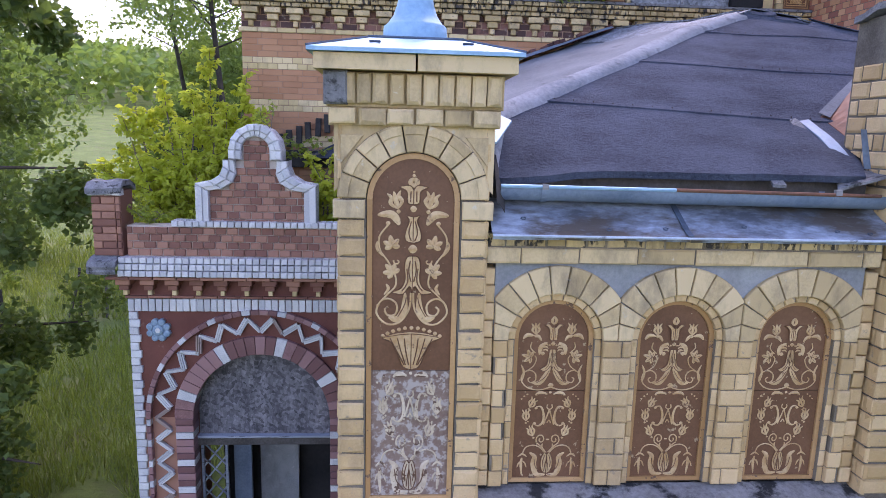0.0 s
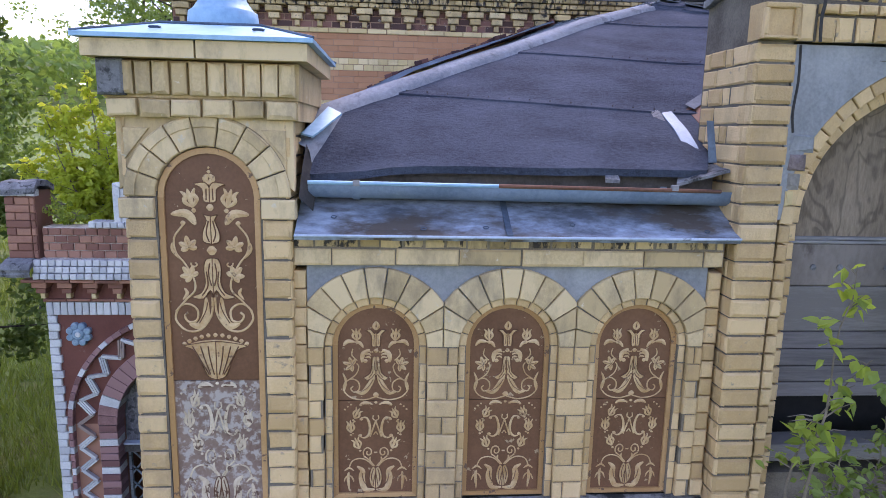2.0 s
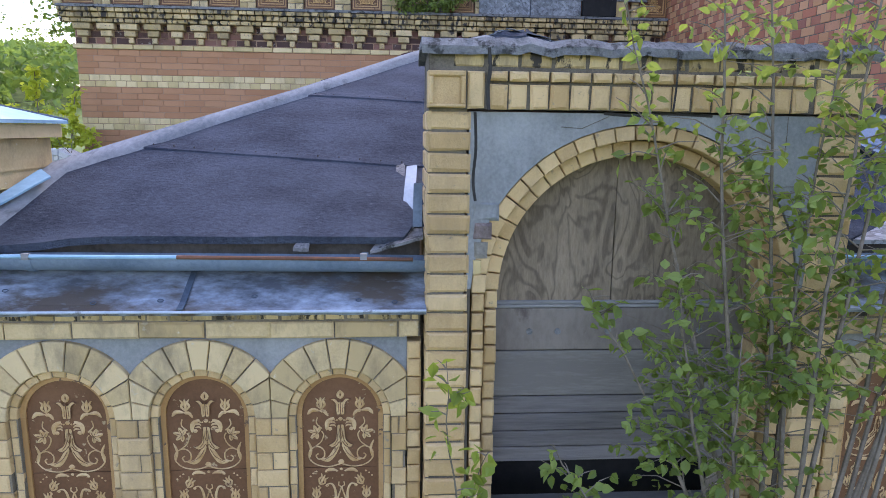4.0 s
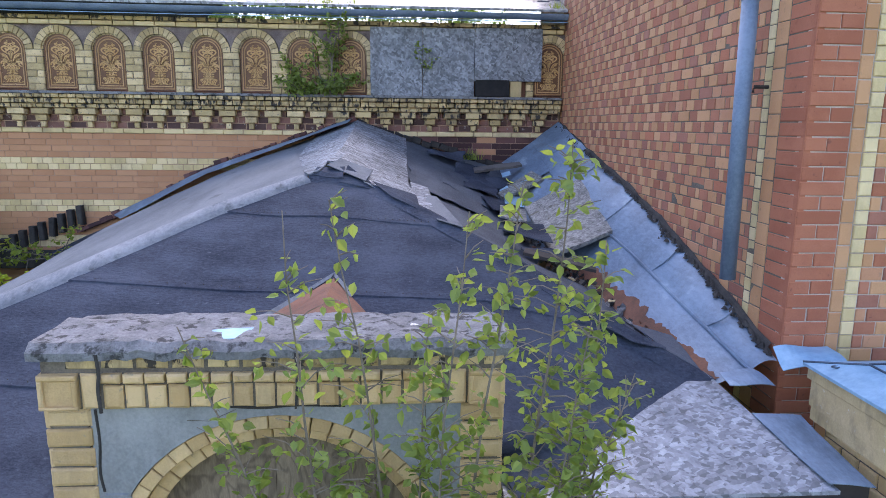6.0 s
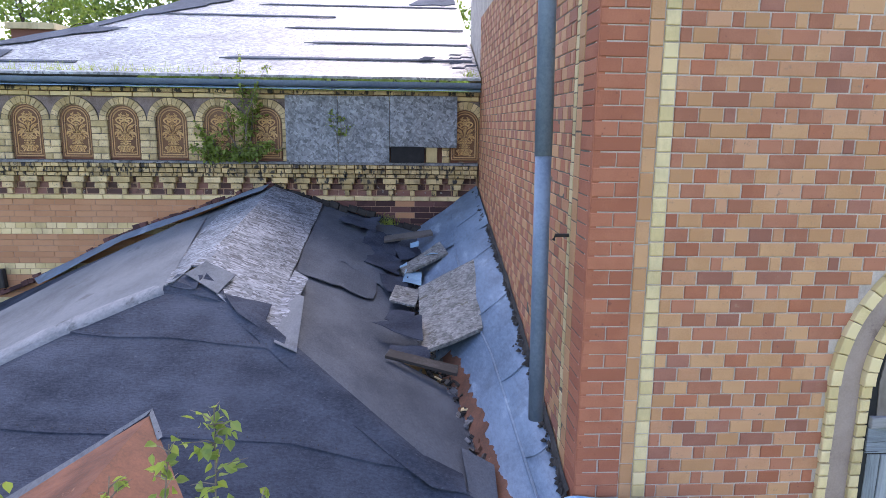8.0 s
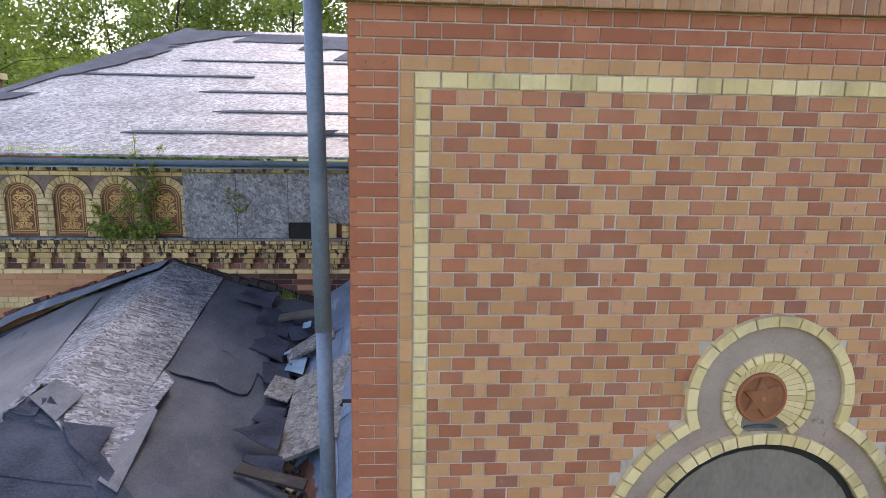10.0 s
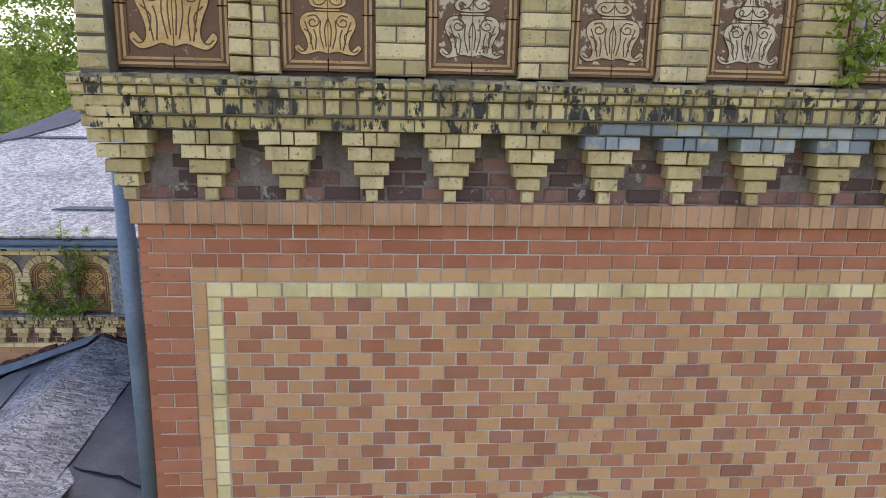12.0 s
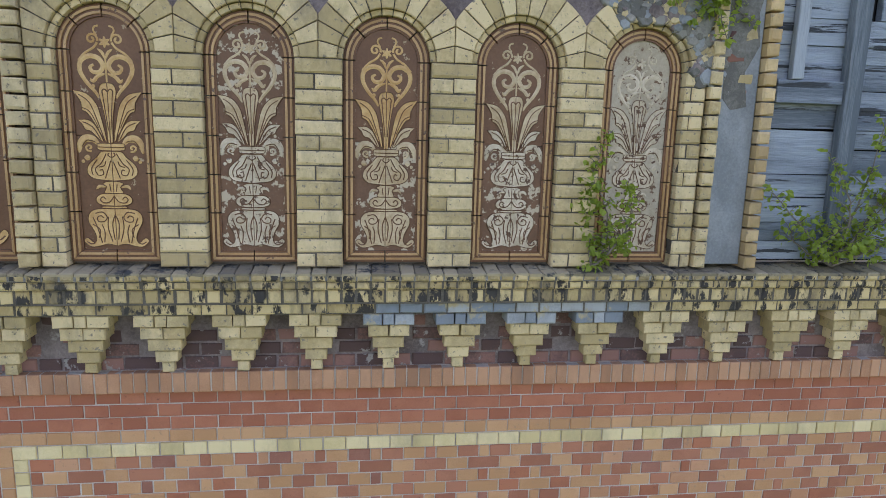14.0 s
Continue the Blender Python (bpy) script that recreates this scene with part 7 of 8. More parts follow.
# gable: brick field and white moulding
field = []
def gable_edge(d):
    """Outline of the gable's half width by height, d inside of the moulding."""
    pts = [(0.645 - d, 4.93), (0.645 - d, 5.40 - d * 0.6)]
    pts += [(0.645 - d - 0.30 * math.sin(radians(a)), 5.40 - d * 0.6 + 0.19 * (1 - math.cos(radians(a)))) for a in (30, 60, 90)]
    pts += [(0.345 - d * 0.9, 5.66), (0.285 - d, 5.66), (0.285 - d, 5.76)]
    pts += [((0.285 - d) * math.cos(radians(a)), 5.76 + (0.285 - d) * math.sin(radians(a))) for a in (25, 50, 75, 90)]
    return pts
outer, inner_edge = gable_edge(0.0), gable_edge(0.135)
ring_poly = [(HC + u, v) for u, v in inner_edge] + [(HC - u, v) for u, v in inner_edge[-2::-1]]
part("gable_core", Build().prism(ring_poly, -0.18, -0.02), "mortar", house, at=HF)
specs = []
for i in range(13):
    v = 4.93 + 0.08 * i
    lim = max([u for u, z in inner_edge if z >= v] + [0.1]) if v < 5.3 else (0.30 if v < 5.55 else 0.14)
    specs += row(HC - lim, HC + lim, v, min(v + 0.08, 5.87), [0.125], ["old_red"], 0.0, 0.06 * (i % 2))
masonry(house, HF, specs, depth=0.04, seed=57)
for s in (-1, 1):
    for i in range(len(outer) - 1):
        quad = [(HC + s * u, v) for u, v in (inner_edge[i], outer[i], outer[i + 1], inner_edge[i + 1])]
        part("moulding_brick", Build().prism(quad if s > 0 else quad[::-1], -0.2, 0.05, 0, 0.014), "glazed", house, at=HF)
        mid_quad = [(HC + s * (u * (1 - f) + p * f), v * (1 - f) + q * f) for (u, v), (p, q), f in ((inner_edge[i], outer[i], 0.45), (inner_edge[i], outer[i], 0.98), (inner_edge[i + 1], outer[i + 1], 0.98), (inner_edge[i + 1], outer[i + 1], 0.45))]
        part("moulding_brick", Build().prism(mid_quad if s > 0 else mid_quad[::-1], 0.0, 0.075, 0, 0.014), "glazed", house, at=HF)
# arch of the doorway
ring(house, HF, HC, 2.69, 0.775, 0.985, 25, ["plum", "plum", "plum", "plum", "glazed", "plum"], -0.25, 0.03)
ring(house, HF, HC, 2.69, 1.245, 1.30, 40, ["plum", "glazed", "plum", "plum"], -0.02, 0.045, name="hood_brick")
jamb = []
for i in range(31):
    v = 2.69 - 0.085 * (i + 1)
    m = "glazed" if i % 4 == 2 else "plum"
    for s in (-1, 1):
        for a, b, k, n in ((0.775, 0.985, m, 0.03), (1.245, 1.30, "plum" if i % 3 else "glazed", 0.045)):
            x0, x1 = sorted((HC + s * a, HC + s * b))
            jamb.append((x0, x1, v, v + 0.085, k, n))
masonry(house, HF, jamb, depth=0.2, seed=58)
pts = []
for i in range(27):
    a = 180 - 180 * i / 26
    r = 1.04 if i % 2 else 1.20
    pts.append((HC + r * math.cos(radians(a)), 2.69 + r * math.sin(radians(a))))
low = [(HC - (1.04 if i % 2 else 1.20), 2.69 - 0.135 * i) for i in range(0, 19)]
for line in (pts, low):
    for k, (p, q) in enumerate(zip(line, line[1:])):
        d = math.hypot(q[0] - p[0], q[1] - p[1])
        nx, ny = -(q[1] - p[1]) / d, (q[0] - p[0]) / d
        wide = 0.022 if k % 2 else 0.014
        for j in (-1, 0, 1):
            o, h = j * wide, wide * 0.42
            quad = [(p[0] + nx * (o - h), p[1] + ny * (o - h)), (q[0] + nx * (o - h), q[1] + ny * (o - h)), (q[0] + nx * (o + h), q[1] + ny * (o + h)), (p[0] + nx * (o + h), p[1] + ny * (o + h))]
            part("zigzag_brick", Build().prism(quad, -0.02, 0.018 + 0.004 * (j + 1), 0, 0.003), "glazed" if (k * 5) % 7 else "mauve", house, at=HF)
rose = Build()
rose.prism(arc(-2.663, 3.746, 0.105, 0, 360, 20)[:-1], -0.02, 0.02, 0, 0.006)
for i in range(8):
    a = radians(45 * i + 22)
    rose.prism(arc(-2.663 + 0.098 * math.cos(a), 3.746 + 0.098 * math.sin(a), 0.04, 0, 360, 9)[:-1], -0.02, 0.032, 0, 0.008)
rose.prism(arc(-2.663, 3.746, 0.062, 0, 360, 14)[:-1], 0.0, 0.04, 0, 0.01)
part("roundel", rose, "roundel", house, "blue glazed flower roundel", at=HF)
part("roundel_eye", Build().prism(arc(-2.663, 3.746, 0.03, 0, 360, 10)[:-1], 0.03, 0.046, 0, 0.006), "glazed", house, at=HF)
# boarded tympanum, transom and the dark passage
part("tympanum", Build().prism([(HC - 0.77, 2.38), (HC - 0.20, 2.38)] + [(HC - 0.20, 3.42)] + arc(HC, 2.69, 0.77, 106, 180, 10), -0.20, -0.18), "grey_board", house, "grey weathered boards filling the arch", at=HF)
part("tympanum", Build().prism([(HC - 0.195, 2.38), (HC + 0.77, 2.38)] + arc(HC, 2.69, 0.77, 0, 105, 10), -0.20, -0.175), "grey_board", house, at=HF)
part("transom", Build().block(HC - 0.78, HC + 0.78, 2.29, 2.385, -0.25, -0.12), "dark_wood", house, at=HF)
part("transom_ledge", Build().block(HC - 0.78, HC + 0.78, 2.385, 2.41, -0.25, -0.10), "plank", house, at=HF)
# back panel painted near-black for the unlit passage
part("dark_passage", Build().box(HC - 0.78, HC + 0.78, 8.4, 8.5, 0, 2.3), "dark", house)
part("inner_wall", Build().box(HC - 0.25, HC + 0.25, 8.2, 8.3, 0, 2.05), "plaster", house)
part("door_leaf", Build().box(HC - 0.52, HC - 0.30, 7.9, 7.95, 0, 2.2), "pipe", house, "blue painted door leaf")
gate = thing("lattice_gate", "grey wooden lattice gate standing in the doorway", "gate", at=(HC - 0.6, 7.5, 0))
for i in range(8):
    z = 0.55 + 0.2 * i
    part("slat", Build().tube([(HC - 0.76, 7.46, z), (HC - 0.50, 7.5, z + 0.32)], 0.012, 5), "plank", gate)
    part("slat", Build().tube([(HC - 0.50, 7.48, z), (HC - 0.76, 7.44, z + 0.32)], 0.012, 5), "plank", gate)
part("stile", Build().box(HC - 0.78, HC - 0.75, 7.42, 7.47, 0.1, 2.25), "plank", gate)
part("stile", Build().box(HC - 0.51, HC - 0.48, 7.46, 7.51, 0.1, 2.25), "plank", gate)


# ---- ground ----
def hill(x, y):
    r = math.hypot(x, y)
    return 0.0 if r < 42 or y < 0 else min((r - 42) * 0.125, 15.0)


xs = [-900, -500, -300, -200, -150] + list(range(-120, 121, 8)) + [150, 200, 300, 500, 900]
ys = [-900, -400, -150, -60, -20, -6] + list(range(0, 121, 8)) + [140, 170, 210, 300, 500, 900]
ground = tagged(part("ground", Build().grid([[(x, y, hill(x, y)) for x in xs] for y in ys]), "grass", smooth=True), "tall meadow grass running up to wooded hills", "ground", kind="structure")


# ---- loose things on the roofs ----
def slab_on(corners, thick, mat, name, label, category, group="", uneven=0.004, seed=0, ragged=0.0):
    """A loose sheet through four corners, with ragged edges."""
    c = [sum(p[i] for p in corners) / 4 for i in range(3)]
    t = thing(name, label, category, group, at=c)
    a, b, d, e = corners
    rows_ = sheet([a, b], [e, d], 9, 9, 0, uneven * 3, seed)
    span = (Vector(a) - Vector(d)).length
    for i in range(10):
        for j in range(10):
            if i in (0, 9) or j in (0, 9):
                x, y, z = rows_[i][j]
                k = ragged * span * noise.noise((i * 1.3 + seed * 3.1, j * 1.3, 2.0))
                rows_[i][j] = (x + (c[0] - x) * abs(k) * 2, y + (c[1] - y) * abs(k) * 2, z + (c[2] - z) * abs(k) * 2)
    part("sheet", Build().grid(rows_, thick=thick), mat, t)
    return t


def right_z(x, y):
    """Height of the slope between the ridge and the valley."""
    def at(line):
        for p, q in zip(line, line[1:]):
            if p[1] <= y <= q[1]:
                return lerp(p, q, (y - p[1]) / (q[1] - p[1]))
        return line[-1] if y > line[-1][1] else line[0]
    a, b = at([(3.0, 5.2, 7.02)] + RIDGE[1:]), at(VALLEY)
    t = max(0.0, min(1.0, (x - a[0]) / (b[0] - a[0])))
    return a[2] + (b[2] - a[2]) * t - 0.03 * math.sin(math.pi * t)


slab_on([(4.70, 5.67, 6.31), (5.24, 5.75, 6.51), (5.28, 7.0, 6.86), (4.70, 6.95, 6.56)], 0.035, "osb_mossy", "fallen_board", "mossy grey chipboard lying in the roof valley", "board", seed=2)
slab_on([(4.54, 7.38, 6.60), (5.05, 7.66, 6.80), (4.97, 8.02, 6.86), (4.50, 7.58, 6.64)], 0.03, "osb_mossy", "fallen_board", "dark broken board lying in the roof valley", "board", seed=3)
slab_on([(4.30, 8.15, 6.85), (4.90, 8.25, 6.92), (4.88, 8.38, 6.95), (4.30, 8.30, 6.88)], 0.03, "dark_wood", "fallen_board", "dark broken board lying in the roof valley", "board", seed=4)
slab_on([(4.40, 5.42, 6.37), (4.99, 5.34, 6.25), (5.01, 5.46, 6.27), (4.44, 5.52, 6.39)], 0.025, "dark_wood", "fallen_board", "narrow rotten board lying across the roof valley", "board", seed=6)
slab_on([(4.40, 6.72, 6.50), (4.66, 6.62, 6.46), (4.72, 6.98, 6.53), (4.46, 7.06, 6.56)], 0.02, "osb_mossy", "fallen_board", "small mossy scrap of chipboard in the valley", "board", seed=7)
bare = thing("bare_roof_boarding", "pale chipboard laid bare where the felt is gone", "boarding", at=(3.1, 7, 7.1))
for y0, y1 in ((5.62, 6.55), (6.555, 7.75), (7.755, 8.85)):
    rows_ = []
    for i in range(9):
        y = y0 + (y1 - y0) * i / 8
        x0, x1 = along(RIDGE, max(0.0, (y - 5.3) / 3.68))[0] + 0.0, 3.48 + 0.03 * noise.noise((y * 2, 3, 0))
        rows_.append([(x0 + (x1 - x0) * j / 8, y, right_z(x0 + (x1 - x0) * j / 8, y) + 0.034) for j in range(9)])
    part("board", Build().grid(rows_, thick=0.014), "osb_bare", bare)
far_edge = [(2.72, 5.26, 7.0), (2.3, 6.9, 6.93), (2.0, 8.0, 6.98), (2.0, 8.98, 7.1), (2.0, 8.98, 7.1)]
near_edge = [(2.72, 5.26, 7.0), *RIDGE]
part("board", Build().grid(sheet(near_edge, [lerp(a, b, 0.62) for a, b in zip(near_edge, far_edge)], 8, 24, 0, 0.012, 3, 0.016), thick=0.01), "osb_bare", bare)


def felt_piece(corners, mat, label, seed, uneven=0.004, ragged=0.03, lift=0.0):
    """One sheet or scrap of felt, or a bared board, through four corners."""
    kind = ("board_strip", "board", "bare boards") if mat == "osb_bare" else ("felt_scrap", "felt scrap", "felt scraps")
    slab_on([(x, y, (z or right_z(x, y) + 0.04) + lift) for x, y, z in corners], 0.006, mat, kind[0], label, kind[1], kind[2], uneven, seed, ragged)


felt_piece([(3.14, 5.18, 6.965), (3.56, 4.84, 6.775), (3.52, 6.05, 6.83), (2.96, 5.72, 7.10)], "osb_bare", "bare pale chipboard showing between the felts", 60, 0.002, 0.0)
felt_piece([(2.84, 5.40, 7.07), (3.15, 5.17, 6.97), (3.19, 5.56, 7.02), (2.92, 5.68, 7.11)], "pale_felt", "faded grey scrap of felt over the ridge end", 61, 0.004, 0.04, 0.002)
felt_piece([(3.20, 5.17, 6.96), (3.34, 4.97, 6.875), (3.55, 4.83, 6.785), (3.53, 5.28, 6.845)], "felt", "square dark scrap of felt by the hip", 62, 0.004, 0.05, 0.012)
felt_piece([(3.54, 4.86, 6.772), (3.68, 4.72, 6.735), (3.66, 6.30, 6.815), (3.50, 6.50, 6.845)], "osb_bare", "pale bare strip of chipboard", 63, 0.002, 0.0, 0.006)
felt_piece([(3.66, 4.68, 6.735), (3.83, 4.58, 6.70), (3.71, 5.72, 6.775), (3.54, 5.88, 6.79)], "pale_felt", "pale bleached strip of roofing felt", 64, 0.003, 0.0, 0.02)
felt_piece([(3.50, 6.52, 0), (4.26, 6.66, 0), (4.32, 8.12, 0), (3.46, 8.42, 0)], "grey_felt", "grey felt sheet with a torn lower edge", 67, 0.006, 0.05, -0.026)
felt_piece([(3.86, 7.25, 0), (4.34, 7.05, 0), (4.40, 7.75, 0), (3.92, 8.15, 0)], "grey_felt", "crumpled grey felt sliding into the valley", 68, 0.015, 0.12, -0.012)
felt_piece([(4.27, 5.96, 6.49), (4.56, 5.78, 6.44), (4.72, 5.72, 6.42), (4.72, 6.16, 6.47)], "felt", "folded triangle of felt beside the fallen board", 69, 0.015, 0.05)
felt_piece([(4.26, 4.08, 6.42), (4.72, 3.76, 6.19), (4.93, 3.76, 6.15), (4.93, 4.02, 6.12)], "felt", "loose black felt flap over the hip", 70, 0.01, 0.02)
felt_piece([(4.95, 3.78, 6.11), (5.12, 3.72, 6.02), (5.15, 4.20, 6.07), (4.95, 4.40, 6.09)], "grey_felt", "narrow grey felt end at the valley", 71, 0.006, 0.03)
black_scraps = (((4.10, 7.45), (4.50, 7.30), (4.52, 7.75), (4.15, 8.0)), ((4.42, 5.62), (4.80, 5.52), (4.78, 5.72), (4.44, 5.74)), ((4.02, 8.0), (4.46, 7.9), (4.52, 8.3), (4.1, 8.45)),
                ((4.34, 6.90), (4.62, 6.95), (4.60, 7.35), (4.28, 7.30)), ((3.72, 8.38), (4.2, 8.3), (4.25, 8.7), (3.8, 8.75)), ((4.5, 7.9), (4.8, 7.98), (4.72, 8.2), (4.42, 8.1)), ((4.36, 6.30), (4.64, 6.22), (4.66, 6.56), (4.42, 6.60)))
for i, quad in enumerate(black_scraps):
    felt_piece([(x, y, right_z(x, y) + 0.05 + 0.045 * ((i * 3 + j) % 3)) for j, (x, y) in enumerate(quad)], "felt", "torn piece of roofing felt curling up", 20 + i, 0.022, 0.3)
slab_on([(2.72, 5.28, 7.01), (2.98, 5.22, 6.99), (2.98, 5.40, 7.06), (2.76, 5.46, 7.05)], 0.01, "felt", "felt_scrap", "black felt flap folded over the roof peak", "felt scrap", "felt scraps", 0.02, 31, 0.15)
slab_on([(2.95, 5.20, 6.975), (3.22, 5.12, 6.93), (3.16, 5.30, 6.985), (3.0, 5.42, 7.07)], 0.01, "felt", "felt_scrap", "black felt flap folded over the roof peak", "felt scrap", "felt scraps", 0.02, 32, 0.15)
slab_on([(4.53, 7.20, 6.53), (4.74, 7.16, 6.54), (4.75, 7.52, 6.61), (4.56, 7.48, 6.58)], 0.004, "zinc_bright", "plastic_sheet", "crumpled pale blue plastic sheet in the valley", "litter", uneven=0.03, seed=39, ragged=0.2)
for i, (x, y, z, w) in enumerate(((4.62, 8.0, 6.80, 0.10), (4.78, 7.72, 6.76, 0.16), (4.50, 7.35, 6.66, 0.08))):
    slab_on([(x, y, z), (x + w, y - 0.04, z + 0.03), (x + w, y + w, z + 0.05), (x, y + w, z + 0.02)], 0.004, "zinc_bright", "zinc_scrap", "crumpled pale zinc scrap", "scrap", "zinc scraps", 0.03, 40 + i)

rng = random.Random(5)
rub = Build()
for i in range(520):
    t = rng.random() ** 0.8
    x, y, z = along(VALLEY, 0.12 + 0.80 * t)
    if t < 0.3 and rng.random() < 0.6:
        continue
    x += rng.gauss(-0.02, 0.05 + 0.07 * rng.random())
    s = rng.uniform(0.006, 0.03)
    slot = rng.choice((0, 0, 1, 2, 3, 3))
    m = pose(x, y, z + 0.02 + 0.3 * max(0, x - along(VALLEY, 0.12 + 0.80 * t)[0]), rng.uniform(0, 60), rng.uniform(0, 60), rng.uniform(0, 360))
    vs = [m @ Vector((a * s * rng.uniform(0.7, 1.5), b * s, c * s * 0.5)) for a in (-1, 1) for b in (-1, 1) for c in (-1, 1)]
    rub.add(vs, [(0, 1, 3, 2), (4, 6, 7, 5), (0, 4, 5, 1), (2, 3, 7, 6), (0, 2, 6, 4), (1, 5, 7, 3)], slot)
tagged(part("roof_debris", rub, "dark_wood coping rust soot"), "stones, broken tiles and dead leaves in the valley", "debris", kind="stuff")
for i in range(16):
    x, y, z = along(VALLEY, 0.30 + 0.033 * i + rng.uniform(-0.01, 0.01))
    s = rng.uniform(0.025, 0.06)
    x += rng.uniform(-0.12, 0.12)
    sh = thing("tile_shard", "pale broken tile shard on the roof", "shard", "tile shards", at=(x, y, z + 0.03))
    part("shard", Build().prism([(-s, -s * 0.6), (s * 0.8, -s * 0.4), (s, s * 0.5), (-s * 0.3, s)], 0, 0.012, 0, 0.003), ("coping", "pale", "dark_wood")[i % 3], sh, at=pose(x, y, z + 0.035, rng.uniform(-25, 25), rng.uniform(-30, 10), rng.uniform(0, 360)))
# rust stain sheet in the lower valley
def on_zinc(y, f, up):
    """A point on the valley sheet at that depth, f of the way to the wall."""
    for p, q, r, s in zip(VALLEY, VALLEY[1:], WALL_R, WALL_R[1:]):
        if p[1] <= y <= q[1]:
            a, b = lerp(p, q, (y - p[1]) / (q[1] - p[1])), lerp(r, s, (y - r[1]) / (s[1] - r[1]))
            x, yy, z = lerp(a, b, f)
            return (x, yy, z + 0.012 + up + 0.014 * noise.noise((x * 1.7 + 9, yy * 1.7, 9)) + 0.007 * noise.noise((x * 5 + 9, yy * 5, 9)))


stain = thing("rusty_sheet", "rusted brown strip of the valley sheet with ragged edges", "sheet metal", at=(5.05, 4.8, 6.1))
rows_ = []
for i in range(90):
    y = 3.66 + 2.2 * i / 89
    w = 0.20 + 0.16 * noise.noise((y * 2.6, 1, 0)) + 0.10 * noise.noise((y * 11, 4, 0)) + 0.05 * noise.noise((y * 31, 4, 0))
    rows_.append([on_zinc(y, max(0.03, w) * j / 5, 0.005) for j in range(6)])
part("sheet", Build().grid(rows_), "rust", stain)
sk = []
for i in range(60):
    y = 3.7 + 5.2 * i / 59
    for p, q in zip(WALL_R, WALL_R[1:]):
        if p[1] <= y <= q[1]:
            x, yy, z = lerp(p, q, (y - p[1]) / (q[1] - p[1]))
    sk.append((5.50, y, z + 0.05 + 0.025 * noise.noise((y * 4, 0, 0))))
part("upstand", Build().grid([[(5.513, y, z + 0.01) for x, y, z in sk], [(5.500, y, z - 0.005) for x, y, z in sk], [(5.488 + 0.012 * noise.noise((y * 9, 3, 0)), y, z - 0.030) for x, y, z in sk]]), "soot", metal, "crumbling mortar fillet along the wall")
# moss and dirt along the foot of the tower
moss = Build()
rng = random.Random(77)
for i in range(420):
    k = rng.random()
    y = 3.66 + 5.2 * k
    x, yy, z = next(lerp(p, q, (y - p[1]) / (q[1] - p[1])) for p, q in zip(WALL_R, WALL_R[1:]) if p[1] <= y <= q[1])
    off, r = abs(rng.gauss(0, 0.022)) * (0.5 + 1.2 * abs(noise.noise((y * 3, 7, 0)))), rng.uniform(0.008, 0.026)
    x, z = x - 0.012 - off, z + 0.03 - 0.45 * off
    loop = [(x + r * rng.uniform(0.7, 1.3) * math.cos(a), y + r * rng.uniform(0.8, 1.6) * math.sin(a), z - 0.012) for a in [2 * math.pi * j / 6 for j in range(6)]]
    moss.add(loop + [(x, y, z + r * rng.uniform(0.4, 0.9))], [(j, (j + 1) % 6, 6) for j in range(6)])
tagged(part("moss_line", moss, "soot", metal, "black moss and dirt along the wall"), kind="stuff")
# bent sheets by the second pillar
slab_on([(5.42, 3.42, 6.12), (5.74, 3.38, 6.16), (5.76, 3.58, 6.20), (5.46, 3.60, 6.17)], 0.004, "zinc_bright", "zinc_flap", "bent pale zinc flashing by the pillar", "sheet metal", uneven=0.02, seed=14)
slab_on([(5.16, 3.46, 6.03), (5.40, 3.44, 6.04), (5.36, 3.62, 6.08), (5.18, 3.62, 6.05)], 0.004, "zinc", "zinc_flap", "bent zinc flashing in the roof corner", "sheet metal", uneven=0.03, seed=15)
# flashing and rubbish beside the portal
slab_on([(2.02, 2.785, 5.872), (2.075, 2.785, 5.885), (2.10, 3.28, 6.13), (2.05, 3.28, 6.12)], 0.008, "zinc", "loose_flashing", "loose pale zinc flashing strip beside the portal", "sheet metal", uneven=0.008, seed=16)
slab_on([(1.985, 2.785, 5.868), (2.015, 2.785, 5.872), (2.045, 3.30, 6.13), (2.0, 3.30, 6.12)], 0.010, "coping", "torn_felt_edge", "frayed pale edge of torn felt beside the portal", "felt scrap", uneven=0.02, seed=17, ragged=0.15)
slab_on([(2.070, 2.79, 5.90), (2.110, 2.80, 5.90), (2.110, 2.86, 6.07), (2.075, 2.85, 6.07)], 0.006, "zinc", "loose_flashing", "upright bent zinc strip against the portal", "sheet metal", uneven=0.004, seed=26)
slab_on([(1.90, 2.70, 5.835), (2.11, 2.68, 5.85), (2.11, 2.80, 5.91), (1.96, 2.82, 5.90)], 0.012, "coping", "mortar_lump", "pale lump of fallen mortar on the gutter", "rubble", uneven=0.03, seed=18)
slab_on([(1.60, 2.69, 5.80), (1.66, 2.69, 5.80), (1.66, 2.73, 5.825), (1.61, 2.73, 5.82)], 0.014, "coping", "mortar_lump", "small grey lump of mortar in the gutter", "rubble", uneven=0.01, seed=19)
slab_on([(0.395, 2.60, 5.74), (0.44, 2.66, 5.66), (0.45, 2.78, 5.80), (0.40, 2.80, 5.92)], 0.006, "soot", "torn_flashing", "torn black flashing beside the pillar", "sheet metal", uneven=0.03, seed=22)
slab_on([(0.37, 2.86, 5.98), (0.42, 2.84, 5.97), (0.52, 3.06, 6.06), (0.46, 3.10, 6.09)], 0.008, "zinc_bright", "hip_end_strip", "pale bent metal strip at the end of the hip", "sheet metal", uneven=0.004, seed=23)
